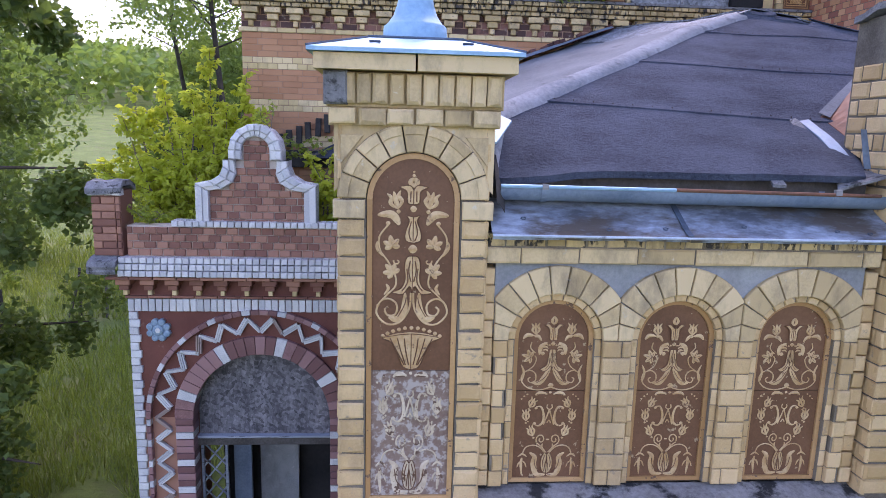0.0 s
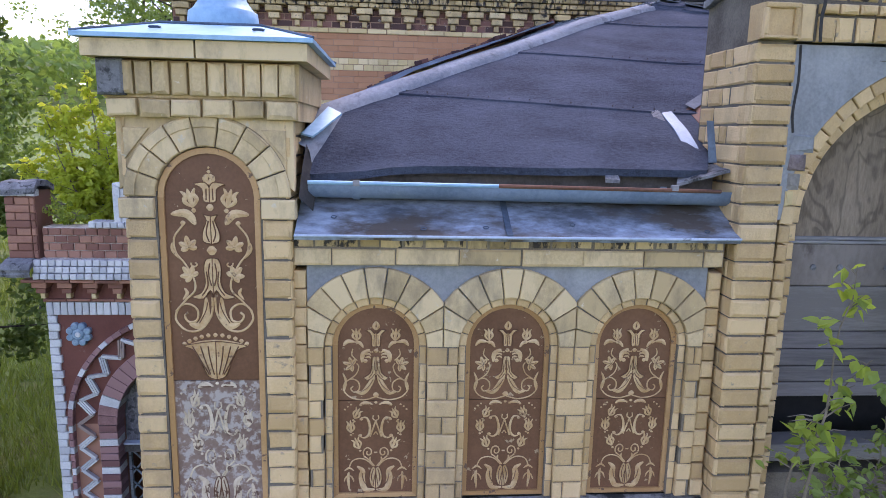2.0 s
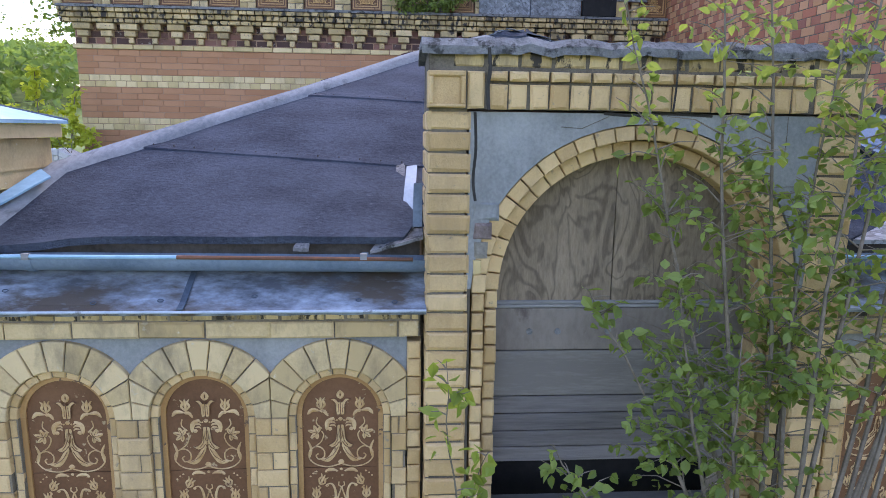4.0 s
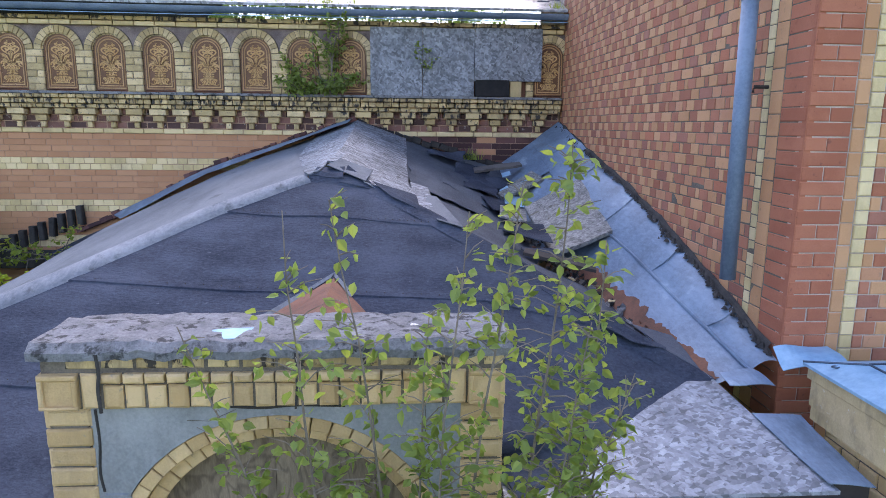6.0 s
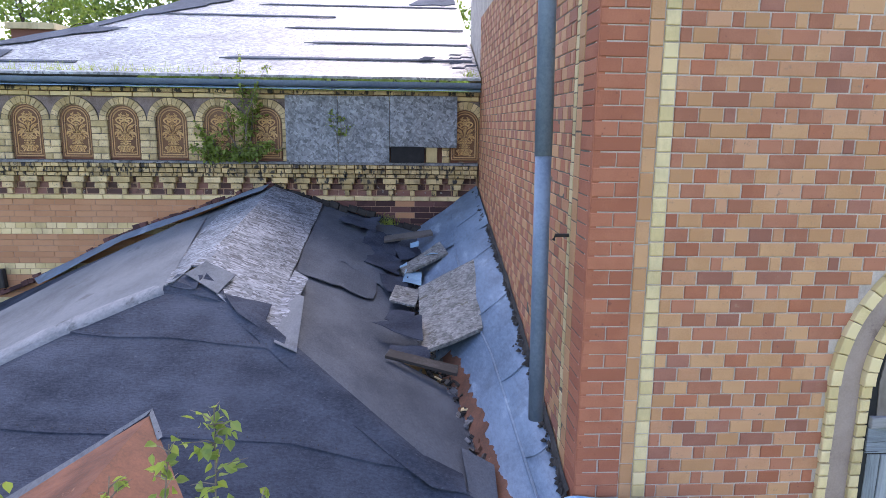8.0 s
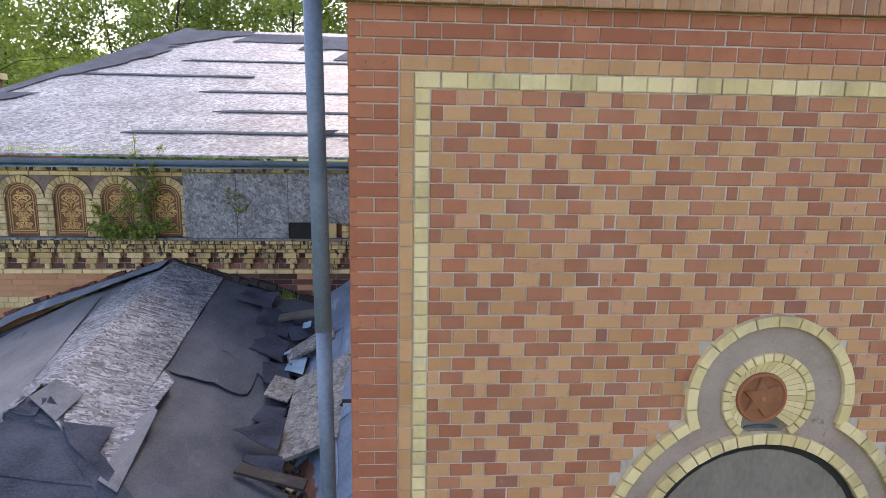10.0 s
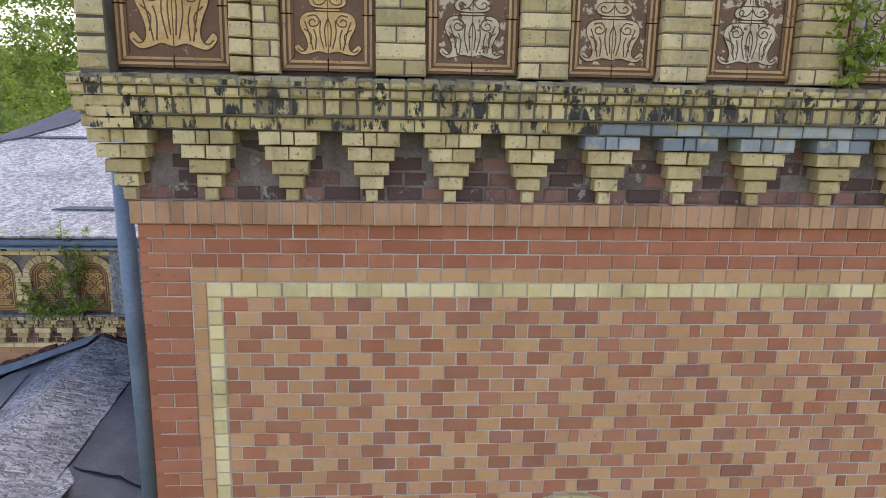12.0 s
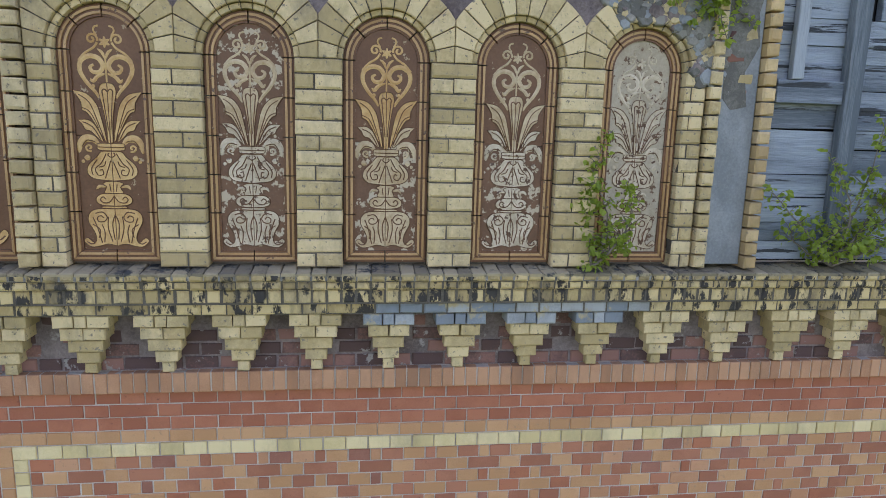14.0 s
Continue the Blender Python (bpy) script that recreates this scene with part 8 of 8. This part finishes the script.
# papers and a cloth on the coping
slab_on([(2.66, 2.60, 6.606), (2.83, 2.62, 6.606), (2.85, 2.72, 6.618), (2.70, 2.70, 6.612)], 0.012, "zinc_bright", "crumpled_foil", "crumpled pale foil on the portal coping", "litter", uneven=0.006, seed=24)
slab_on([(3.44, 2.74, 6.604), (3.52, 2.74, 6.604), (3.525, 2.79, 6.606), (3.45, 2.79, 6.606)], 0.004, "glazed", "paper_scrap", "small white paper scrap on the portal coping", "litter", uneven=0.001, seed=25)
dot = thing("white_dropping", "small white spot on the black felt", "spot", at=(1.79, 4.50, front_z(1.79, 4.50)))
part("spot", Build().prism(arc(0, 0, 0.012, 0, 330, 8), 0, 0.006), "glazed", dot, at=pose(1.79, 4.50, front_z(1.79, 4.50) + 0.012, 23, 0, 0))

# dark tile verge along the rear wall and the comb at its end
verge = thing("tile_verge", "blackened broken tiles along the rear wall", "verge", at=(1, 8.9, 6.7))
rng = random.Random(9)
for i in range(46):
    t = i / 45
    x = -0.75 + 3.55 * t
    for p, q in zip(WALL_L, WALL_L[1:]):
        if p[0] <= x <= q[0]:
            z = p[2] + (q[2] - p[2]) * (x - p[0]) / (q[0] - p[0])
    s = rng.uniform(0.035, 0.055)
    part("verge_tile", Build().block(-s, s, -0.02, 0.05 + rng.uniform(-0.02, 0.03), 0, 0.07, 0.01), "dark_brick", verge, at=facing(x, 8.99, z + 0.02) @ pose(0, 0, 0, 0, 0, 20 + rng.uniform(-8, 8)))
part("verge_sheet", Build().grid(sheet([(-0.3, 8.90, 6.18), (0.87, 8.90, 6.77), (2.80, 8.90, 7.44)], [(-0.1, 8.62, 6.16), (1.0, 8.60, 6.74), (2.75, 8.62, 7.38)], 3, 24, 0, 0.02, 5, 0.02)), "zinc", verge, "blue zinc strip under the verge")
for i in range(9):
    x = -1.72 + 0.125 * i
    part("comb_tile", Build().block(-0.036, 0.036, 0, 0.22 + 0.004 * i, 0, 0.09, 0.012), "soot", verge, at=facing(x, 8.98, 5.66 + 0.05 * i) @ pose(0, 0, 0, 0, 0, rng.uniform(-4, 4)))
part("comb_base", Build().block(-1.82, -0.6, 5.50, 5.72, 0, 0.12), "soot", verge, at=facing(0, 8.98, 0))
for i in range(16):
    x = 2.9 + 0.12 * i
    part("verge_tile", Build().block(-0.06, 0.06, -0.03, 0.05, 0, 0.09, 0.01), "soot", verge, at=facing(x, 8.98, 7.40 - 0.30 * (x - 2.85) + rng.uniform(-0.02, 0.03)) @ pose(0, 0, 0, 0, 0, -16 + rng.uniform(-10, 10)))
# felt strips on the rear roof
for i, (x0, x1, y) in enumerate(((2.1, 5.45, 9.35), (3.1, 5.45, 10.1), (2.7, 5.45, 10.9), (0.6, 3.4, 11.6), (2.0, 5.45, 12.4), (-2.0, 0.4, 9.05))):
    z = 8.82 + (y - 8.72) * 0.3887 + 0.018
    part("felt_strip", Build().grid(sheet([(x0, y, z), (x1, y, z)], [(x0 + 0.2, y + 0.07, z + 0.027), (x1, y + 0.07, z + 0.027)], 2, 12, 0, 0.006, i), thick=0.01), "grey_felt", rear_roof)
for i, (x0, x1, y0, y1) in enumerate(((3.9, 5.45, 13.2, 14.1), (2.6, 4.2, 13.6, 14.15), (4.6, 5.45, 12.6, 13.3), (-1.6, -0.6, 9.0, 9.5))):
    za, zb = 8.82 + (y0 - 8.72) * 0.3887 + 0.02, 8.82 + (y1 - 8.72) * 0.3887 + 0.02
    rows_ = sheet([(x0, y0, za), (x1, y0, za)], [(x0 + 0.3, y1, zb), (x1, y1, zb)], 6, 14, 0, 0.01, i)
    rows_[0] = [(x, y + 0.25 * abs(noise.noise((x * 2.3, i, 0))), z + 0.25 * 0.3887 * abs(noise.noise((x * 2.3, i, 0)))) for x, y, z in rows_[0]]
    part("felt_patch", Build().grid(rows_, thick=0.008), "grey_felt", rear_roof, "torn grey felt left on the chipboard")
for i in range(9):
    x, y = 4.7 + 0.7 * rng.random(), 8.9 + 0.7 * rng.random()
    part("felt_rag", Build().grid(sheet([(x, y, 0), (x + 0.16, y + 0.03, 0)], [(x + 0.03, y + 0.07, 0.03), (x + 0.2, y + 0.10, 0.03)], 2, 3, 0, 0.01, i, 8.86 + (y - 8.72) * 0.3887)), "felt", rear_roof)
shaft = thing("chimney", "low red brick chimney with a pale cap behind the roof", "chimney", at=(-2.9, 14.5, 8.0))
part("stack", Build().box(-3.25, -2.45, 14.2, 14.9, 8.0, 10.0), "old_red", shaft)
part("cap", Build().box(-3.32, -2.38, 14.13, 14.97, 10.0, 10.12), "pale", shaft, "pale cement cap")


# ---- plants ----
LEAF = [(0, 0), (0.32, 0.28), (0.30, 0.55), (0, 1.0), (-0.30, 0.55), (-0.32, 0.28)]


def leaf(b, at, size, rng, slot=0, hang=0.5):
    """One pointed leaf, folded along its rib."""
    m = Matrix.Translation(at) @ Euler((rng.uniform(-1.2, 1.2) - hang, rng.uniform(-1.0, 1.0), rng.uniform(0, 6.28))).to_matrix().to_4x4()
    b.add([m @ Vector((u * size, v * size, abs(u) * size * 0.35)) for u, v in LEAF], [(0, 1, 2, 3), (0, 3, 4, 5)], slot)


def small_leaf(b, at, size, rng, slot=0):
    m = Matrix.Translation(at) @ Euler((rng.uniform(0, 6.28), rng.uniform(0, 6.28), rng.uniform(0, 6.28))).to_matrix().to_4x4()
    b.add([m @ Vector(p) for p in ((0, -0.5 * size, 0), (0.36 * size, 0, 0.1 * size), (0, 0.5 * size, 0), (-0.36 * size, 0, 0.1 * size))], [(0, 1, 2, 3)], slot)


def sapling(label, base, stems, leaf_size, per_metre, seed, twig=0.30, mat="leaf", name="birch_sapling", group="", thick=0.012, sparse=0.25, twigs_a_metre=20):
    """A young tree: stems given by their tips, side twigs, and leaves along both."""
    rng = random.Random(seed)
    t = thing(name, label, "sapling", group, at=base)
    leaves = Build()
    for tip in stems:
        bow = Vector((rng.uniform(-0.12, 0.12), rng.uniform(-0.08, 0.08), 0))
        p0, p1 = Vector(base), Vector(tip)
        line = [p0.lerp(p1, i / 12) + bow * math.sin(math.pi * i / 12) + Vector((rng.uniform(-1, 1), rng.uniform(-1, 1), 0)) * 0.008 for i in range(13)]
        part("stem", Build().tube(line, [thick * (1 - 0.85 * i / 12) for i in range(13)], 6), "bark", t)
        length = (p1 - p0).length
        twigs = Build()
        for k in range(int(length * twigs_a_metre)):
            f = sparse + (1 - sparse) * rng.random()
            a = line[min(int(f * 12), 11)].lerp(line[min(int(f * 12) + 1, 12)], f * 12 % 1)
            ang = rng.uniform(0, 6.28)
            ln = twig * rng.uniform(0.4, 1.0) * (1.15 - f)
            tipp = a + Vector((math.cos(ang) * ln, math.sin(ang) * ln * 0.6, rng.uniform(-0.1, 0.8) * ln))
            mid_ = a.lerp(tipp, 0.5) + Vector((0, 0, 0.1 * ln))
            twigs.tube([a, mid_, tipp], [0.003, 0.002, 0.001], 4)
            for j in range(max(3, int(ln * per_metre * 1.5))):
                q = a.lerp(tipp, rng.uniform(0.2, 1.05))
                leaf(leaves, q + Vector((rng.uniform(-0.02, 0.02), rng.uniform(-0.02, 0.02), rng.uniform(-0.03, 0.01))), leaf_size * rng.uniform(0.6, 1.15), rng)
        for j in range(int(length * 14)):
            f = 0.5 + 0.5 * rng.random()
            q = line[min(int(f * 12), 12)]
            leaf(leaves, q + Vector((rng.uniform(-0.04, 0.04), rng.uniform(-0.04, 0.04), rng.uniform(-0.05, 0.05))), leaf_size * rng.uniform(0.6, 1.0), rng)
        tagged(part("twig_work", twigs, "bark", t), kind="stuff")
    tagged(part("foliage", leaves, mat, t), kind="stuff")
    return t


sapling("slender birch sapling with fresh green leaves before the portal", (3.42, 2.34, 4.36), [(3.04, 2.30, 7.12), (3.18, 2.34, 7.15), (2.72, 2.28, 6.76)], 0.050, 24, 3, twig=0.46, group="portal saplings")
sapling("slender birch sapling with fresh green leaves before the portal", (3.52, 2.34, 4.36), [(3.62, 2.30, 7.12), (3.80, 2.36, 7.20), (3.50, 2.28, 6.80)], 0.050, 26, 4, twig=0.46, group="portal saplings", sparse=0.32)
sapling("slender birch sapling with fresh green leaves before the portal", (3.66, 2.36, 4.36), [(3.96, 2.34, 7.34), (4.08, 2.36, 7.00), (4.22, 2.38, 6.55), (4.14, 2.34, 6.25)], 0.050, 20, 5, twig=0.50, group="portal saplings", sparse=0.52, twigs_a_metre=20)
sapling("slender birch sapling with fresh green leaves before the portal", (3.72, 2.32, 4.36), [(4.04, 2.32, 6.75), (3.98, 2.28, 6.35)], 0.050, 18, 7, twig=0.45, group="portal saplings", sparse=0.55, twigs_a_metre=20)
sapling("young aspen shoot with broad light green leaves before the portal", (2.34, 2.36, 4.36), [(2.15, 1.95, 5.62), (2.30, 2.02, 5.30)], 0.062, 10, 41, twig=0.26, mat="leaf_light", name="aspen_shoot", thick=0.008, sparse=0.4, twigs_a_metre=11)
sapling("dark leafy shrub low before the boarded opening", (2.52, 2.36, 4.36), [(2.26, 2.30, 4.80), (2.40, 2.25, 4.92), (2.60, 2.28, 4.98), (2.74, 2.30, 4.85)], 0.045, 40, 42, twig=0.22, name="shrub", thick=0.007, sparse=0.2, twigs_a_metre=34)
sapling("bushy birch sapling low before the portal", (3.30, 2.32, 4.36), [(2.66, 2.28, 5.75), (2.95, 2.24, 5.85), (2.55, 2.24, 5.2), (3.2, 2.25, 5.6)], 0.052, 30, 6, twig=0.52, group="portal saplings", sparse=0.15)
sapling("young birch growing on the tower sill", (9.02, 3.42, 10.58), [(9.06, 3.36, 11.32), (8.96, 3.36, 11.08), (9.14, 3.34, 11.05)], 0.042, 40, 8, twig=0.16, mat="leaf_light", group="sill saplings", thick=0.008, sparse=0.02, twigs_a_metre=75)
sapling("leafy bush rooted on the tower sill before the planks", (10.45, 3.42, 10.58), [(9.95, 3.36, 11.05), (10.30, 3.36, 11.22), (10.62, 3.36, 11.42), (10.90, 3.38, 11.50), (10.15, 3.34, 10.85), (10.75, 3.34, 11.05), (11.15, 3.4, 11.35), (11.3, 3.4, 10.95), (10.5, 3.33, 10.85)], 0.042, 40, 9, twig=0.26, mat="leaf_light", name="bush", thick=0.008, sparse=0.05, twigs_a_metre=30)
sapling("creeper hanging over the broken arch", (9.62, 3.44, 12.14), [(9.45, 3.37, 11.88), (9.66, 3.36, 11.76), (9.36, 3.38, 11.94), (9.80, 3.36, 11.86)], 0.042, 60, 19, twig=0.16, mat="leaf_light", name="creeper", thick=0.006, sparse=0.02, twigs_a_metre=60)
sapling("birch sapling growing from the rear wall ledge", (2.55, 8.80, 7.76), [(2.50, 8.72, 9.10), (2.86, 8.72, 8.95), (2.35, 8.72, 8.5), (2.65, 8.70, 8.7)], 0.06, 30, 10, twig=0.30, mat="leaf", group="ledge saplings", thick=0.012, sparse=0.02, twigs_a_metre=26)
sapling("low leafy shoots on the rear wall ledge", (2.2, 8.80, 7.76), [(1.95, 8.72, 8.25), (2.1, 8.70, 8.1), (2.9, 8.70, 8.0), (3.0, 8.72, 7.92), (1.85, 8.72, 7.95)], 0.06, 34, 11, twig=0.24, mat="leaf", group="ledge saplings", thick=0.008, sparse=0.02, twigs_a_metre=60)
sapling("small shoot between the chipboards", (3.70, 8.80, 7.98), [(3.63, 8.76, 8.42), (3.72, 8.76, 8.35)], 0.05, 34, 12, twig=0.22, mat="leaf", name="seedling", thick=0.005)
sapling("yellow-green maple sapling on the gatehouse roof", (-2.75, 8.2, 4.66), [(-3.3, 8.1, 6.1), (-2.9, 8.3, 6.65), (-2.5, 8.2, 6.5), (-3.65, 8.2, 5.6), (-2.6, 8.0, 5.9), (-3.1, 7.9, 5.7), (-2.4, 7.9, 5.45), (-3.2, 8.2, 6.5), (-2.2, 8.1, 6.1)], 0.078, 95, 13, twig=0.65, mat="leaf_lime", name="maple_sapling", group="roof saplings", thick=0.02, sparse=0.05)
sapling("yellow-green maple sapling on the gatehouse roof", (-2.2, 8.6, 4.66), [(-2.35, 8.5, 6.95), (-1.9, 8.5, 6.75), (-1.75, 8.4, 6.2), (-2.6, 8.6, 6.4), (-2.1, 8.3, 6.3)], 0.078, 95, 14, twig=0.6, mat="leaf_lime", name="maple_sapling", group="roof saplings", thick=0.02, sparse=0.05)
sapling("yellow-green maple sapling on the gatehouse roof", (-0.85, 7.7, 4.66), [(-1.05, 7.6, 5.75), (-0.75, 7.7, 5.85), (-0.85, 7.55, 5.5), (-0.6, 7.6, 5.4), (-0.65, 7.6, 5.7)], 0.10, 46, 15, twig=0.4, mat="leaf_lime", name="maple_sapling", group="roof saplings", thick=0.016, sparse=0.05)
sapling("low leafy shoots on the gatehouse parapet", (-2.75, 7.35, 4.95), [(-2.9, 7.15, 5.15), (-2.6, 7.12, 5.1), (-2.75, 7.10, 5.25)], 0.06, 50, 16, twig=0.25, mat="leaf_light", name="maple_sapling", group="roof saplings", thick=0.008, sparse=0.05)
sapling("tiny seedling on the curved gable", (-1.38, 7.18, 6.0), [(-1.36, 7.16, 6.32), (-1.44, 7.16, 6.25)], 0.05, 30, 17, twig=0.12, mat="leaf_light", name="seedling", thick=0.004)
sapling("yellow-green shoots by the comb of tiles", (-0.9, 8.6, 5.7), [(-1.9, 8.3, 5.95), (-2.1, 8.2, 5.6), (-0.6, 8.5, 6.15)], 0.06, 34, 18, twig=0.3, mat="leaf_light", name="maple_sapling", group="roof saplings", thick=0.008, sparse=0.05)
tuft = Build()
rng = random.Random(12)
for x0, y0, z0, n, h in ((1.2, 8.75, 8.84, 150, 0.12), (-0.4, 8.75, 8.84, 120, 0.1), (4.35, 8.75, 6.95, 60, 0.14), (5.38, 8.78, 8.84, 40, 0.1)):
    for k in range(n):
        sx = 0.05 if n < 100 else 0.9
        x, y = x0 + rng.gauss(0, sx), y0 + rng.gauss(0, 0.02)
        a = rng.uniform(0, 6.28)
        tip = (x + math.cos(a) * h * 0.5, y + math.sin(a) * h * 0.4, z0 + h * rng.uniform(0.5, 1.3))
        tuft.add([(x - 0.003, y, z0), (x + 0.003, y, z0), tip], [(0, 1, 2)])
tagged(part("grass_tufts", tuft, "leaf_light"), "thin grass tufts rooted in gutters and joints", "grass", kind="stuff")


def tree(name, label, base, height, radius, low, count, size, mat, seed, trunk=0.16, squash=1.0, group=""):
    """Trunk, limbs, and a crown of many small leaves in clumps along the limbs."""
    rng = random.Random(seed)
    t = thing(name, label, "tree", group, at=base)
    p = Vector(base)
    spine = [p + Vector((0.12 * radius * math.sin(i * 0.9 + seed), 0.1 * radius * math.cos(i * 1.3 + seed), height * i / 8)) for i in range(9)]
    part("trunk", Build().tube(spine, [trunk * (1 - 0.9 * i / 8) for i in range(9)], 9), "dark_bark", t, smooth=True)
    limbs, crown, clumps = Build(), Build(), []
    for k in range(26):
        f = low + (0.97 - low) * k / 25
        a = k * 2.4 + rng.uniform(-0.4, 0.4)
        i = min(int(f * 8), 7)
        s = spine[i].lerp(spine[i + 1], f * 8 - i)
        g = (f - low) / (1 - low)
        reach = radius * (0.55 + 0.75 * math.sin(math.pi * min(1, 0.25 + g * 0.75)) ** 0.8) * rng.uniform(0.7, 1.1)
        e = s + Vector((math.cos(a) * reach, math.sin(a) * reach, reach * rng.uniform(0.0, 0.5) * squash))
        m = s.lerp(e, 0.5) + Vector((0, 0, 0.12 * reach))
        limbs.tube([s, m, e], [trunk * 0.35 * (1.1 - f), trunk * 0.2 * (1.1 - f), 0.008], 5)
        for c in range(9):
            q = s.lerp(e, 0.25 + 0.8 * rng.random())
            clumps.append((q + Vector((rng.gauss(0, 0.15) * radius, rng.gauss(0, 0.15) * radius, rng.gauss(-0.03, 0.13) * radius)), rng.uniform(0.12, 0.26) * radius))
    tagged(part("limb_work", limbs, "dark_bark", t), kind="stuff")
    for k in range(count):
        c, r = clumps[rng.randrange(len(clumps))]
        d = Vector((rng.gauss(0, 1), rng.gauss(0, 1), rng.gauss(0, 0.8)))
        d = d.normalized() * r * rng.random() ** 0.5
        small_leaf(crown, c + d, size * rng.uniform(0.6, 1.3), rng)
    tagged(part("crown", crown, mat, t), kind="stuff")
    return t


tree("dark_tree", "dark dense broadleaf tree beside the meadow", (-7.7, 10.0, 0), 13.5, 2.5, 0.04, 62000, 0.14, "leaf_dark", 3, 0.22)
tree("dark_tree", "dark dense broadleaf tree beside the meadow", (-11.6, 13.5, 0), 12.0, 2.9, 0.08, 14000, 0.16, "leaf_dark", 4, 0.2)
birch = tree("birch_tree", "tall birch with airy drooping foliage", (-4.6, 17.5, 0), 14.5, 2.3, 0.55, 9000, 0.13, "leaf_far", 6, 0.13, group="birches")
for i, (x, y, s, r) in enumerate(((-1.8, 25, 1.12, 40), (1.8, 26, 1.18, 130), (5.5, 27, 1.2, 220), (-5.2, 27, 1.1, 300), (-8.2, 26, 1.1, 75), (0.2, 29, 1.2, 10), (3.8, 30, 1.25, 260), (-3.4, 30, 1.2, 170))):
    copy_thing(birch, Matrix.Translation((x, y, -0.2)) @ pose(0, 0, 0, 0, 0, r) @ Matrix.Scale(s, 4))
bushy = tree("broadleaf_tree", "round mid-green broadleaf tree at the meadow edge", (-7.5, 27, 0), 8.6, 2.6, 0.05, 12000, 0.20, "leaf_far", 8, 0.14, group="meadow trees")
for i, (x, y, s, r) in enumerate(((-9.4, 31, 0.85, 40), (-5.0, 24, 0.95, 100), (-3.8, 29, 1.05, 200), (-8.8, 36, 1.2, 20), (-12.6, 44, 1.0, 160), (-2.0, 33, 1.1, 250), (-6.0, 38, 1.15, 60), (-17.5, 30, 1.15, 140), (-19, 24, 1.2, 10))):
    copy_thing(bushy, Matrix.Translation((x, y, 0)) @ pose(0, 0, 0, 0, 0, r) @ Matrix.Scale(s, 4))
# distant wooded hills
rng = random.Random(21)
wood = Build()
for k in range(52000):
    a = radians(rng.uniform(-80, 50))
    r = rng.uniform(108, 210)
    x, y = r * math.sin(a), r * math.cos(a)
    base = hill(x, y)
    bump = 1.5 * noise.noise((x * 0.12, y * 0.12, 0)) + 0.8 * noise.noise((x * 0.4, y * 0.4, 3))
    small_leaf(wood, Vector((x, y, base + rng.random() ** 0.6 * (8.0 + bump))), rng.uniform(0.9, 2.0), rng)
tagged(part("far_wood", wood, "leaf_far"), "distant mixed woods on low hills", "wood", kind="stuff")
blades = Build()
for k in range(60000):
    u = rng.random()
    y = 5 + 40 * u ** 1.6
    x = -3.2 - rng.random() * (6 + y * 0.6)
    if y < 9.2 and x > -3.3:
        continue
    if noise.noise((x * 0.5, y * 0.5, 7)) < -0.25:
        continue
    h = (0.22 + 0.35 * rng.random()) * (1 + 0.5 * noise.noise((x * 0.3, y * 0.3, 1)))
    a, w = rng.uniform(0, 3.14), 0.008 + 0.012 * u
    dx, dy = math.cos(a) * w, math.sin(a) * w
    blades.add([(x - dx, y - dy, 0), (x + dx, y + dy, 0), (x + rng.uniform(-0.5, 0.5) * h, y + rng.uniform(-0.5, 0.5) * h, h)], [(0, 1, 2)])
tagged(part("meadow_grass", blades, "blade"), "tall uneven meadow grass", "grass", kind="stuff")
fence = thing("wire_fence", "leaning weathered posts of an old wire fence", "fence", at=(-10.5, 19, 0))
for i, (x, y, lean, h) in enumerate(((-10.7, 17.9, -3, 1.5), (-10.0, 20.6, 2, 1.55), (-9.1, 20.4, 1, 1.5), (-10.25, 20.4, 16, 1.4))):
    part("post", Build().tube([(0, 0, 0), (0, 0, h)], 0.045, 7), "dark_wood", fence, at=pose(x, y, 0, 0, lean, 0))
part("rail", Build().tube([(-9.1, 20.4, 1.48), (-7.2, 20.2, 1.52)], 0.02, 5), "dark_wood", fence)
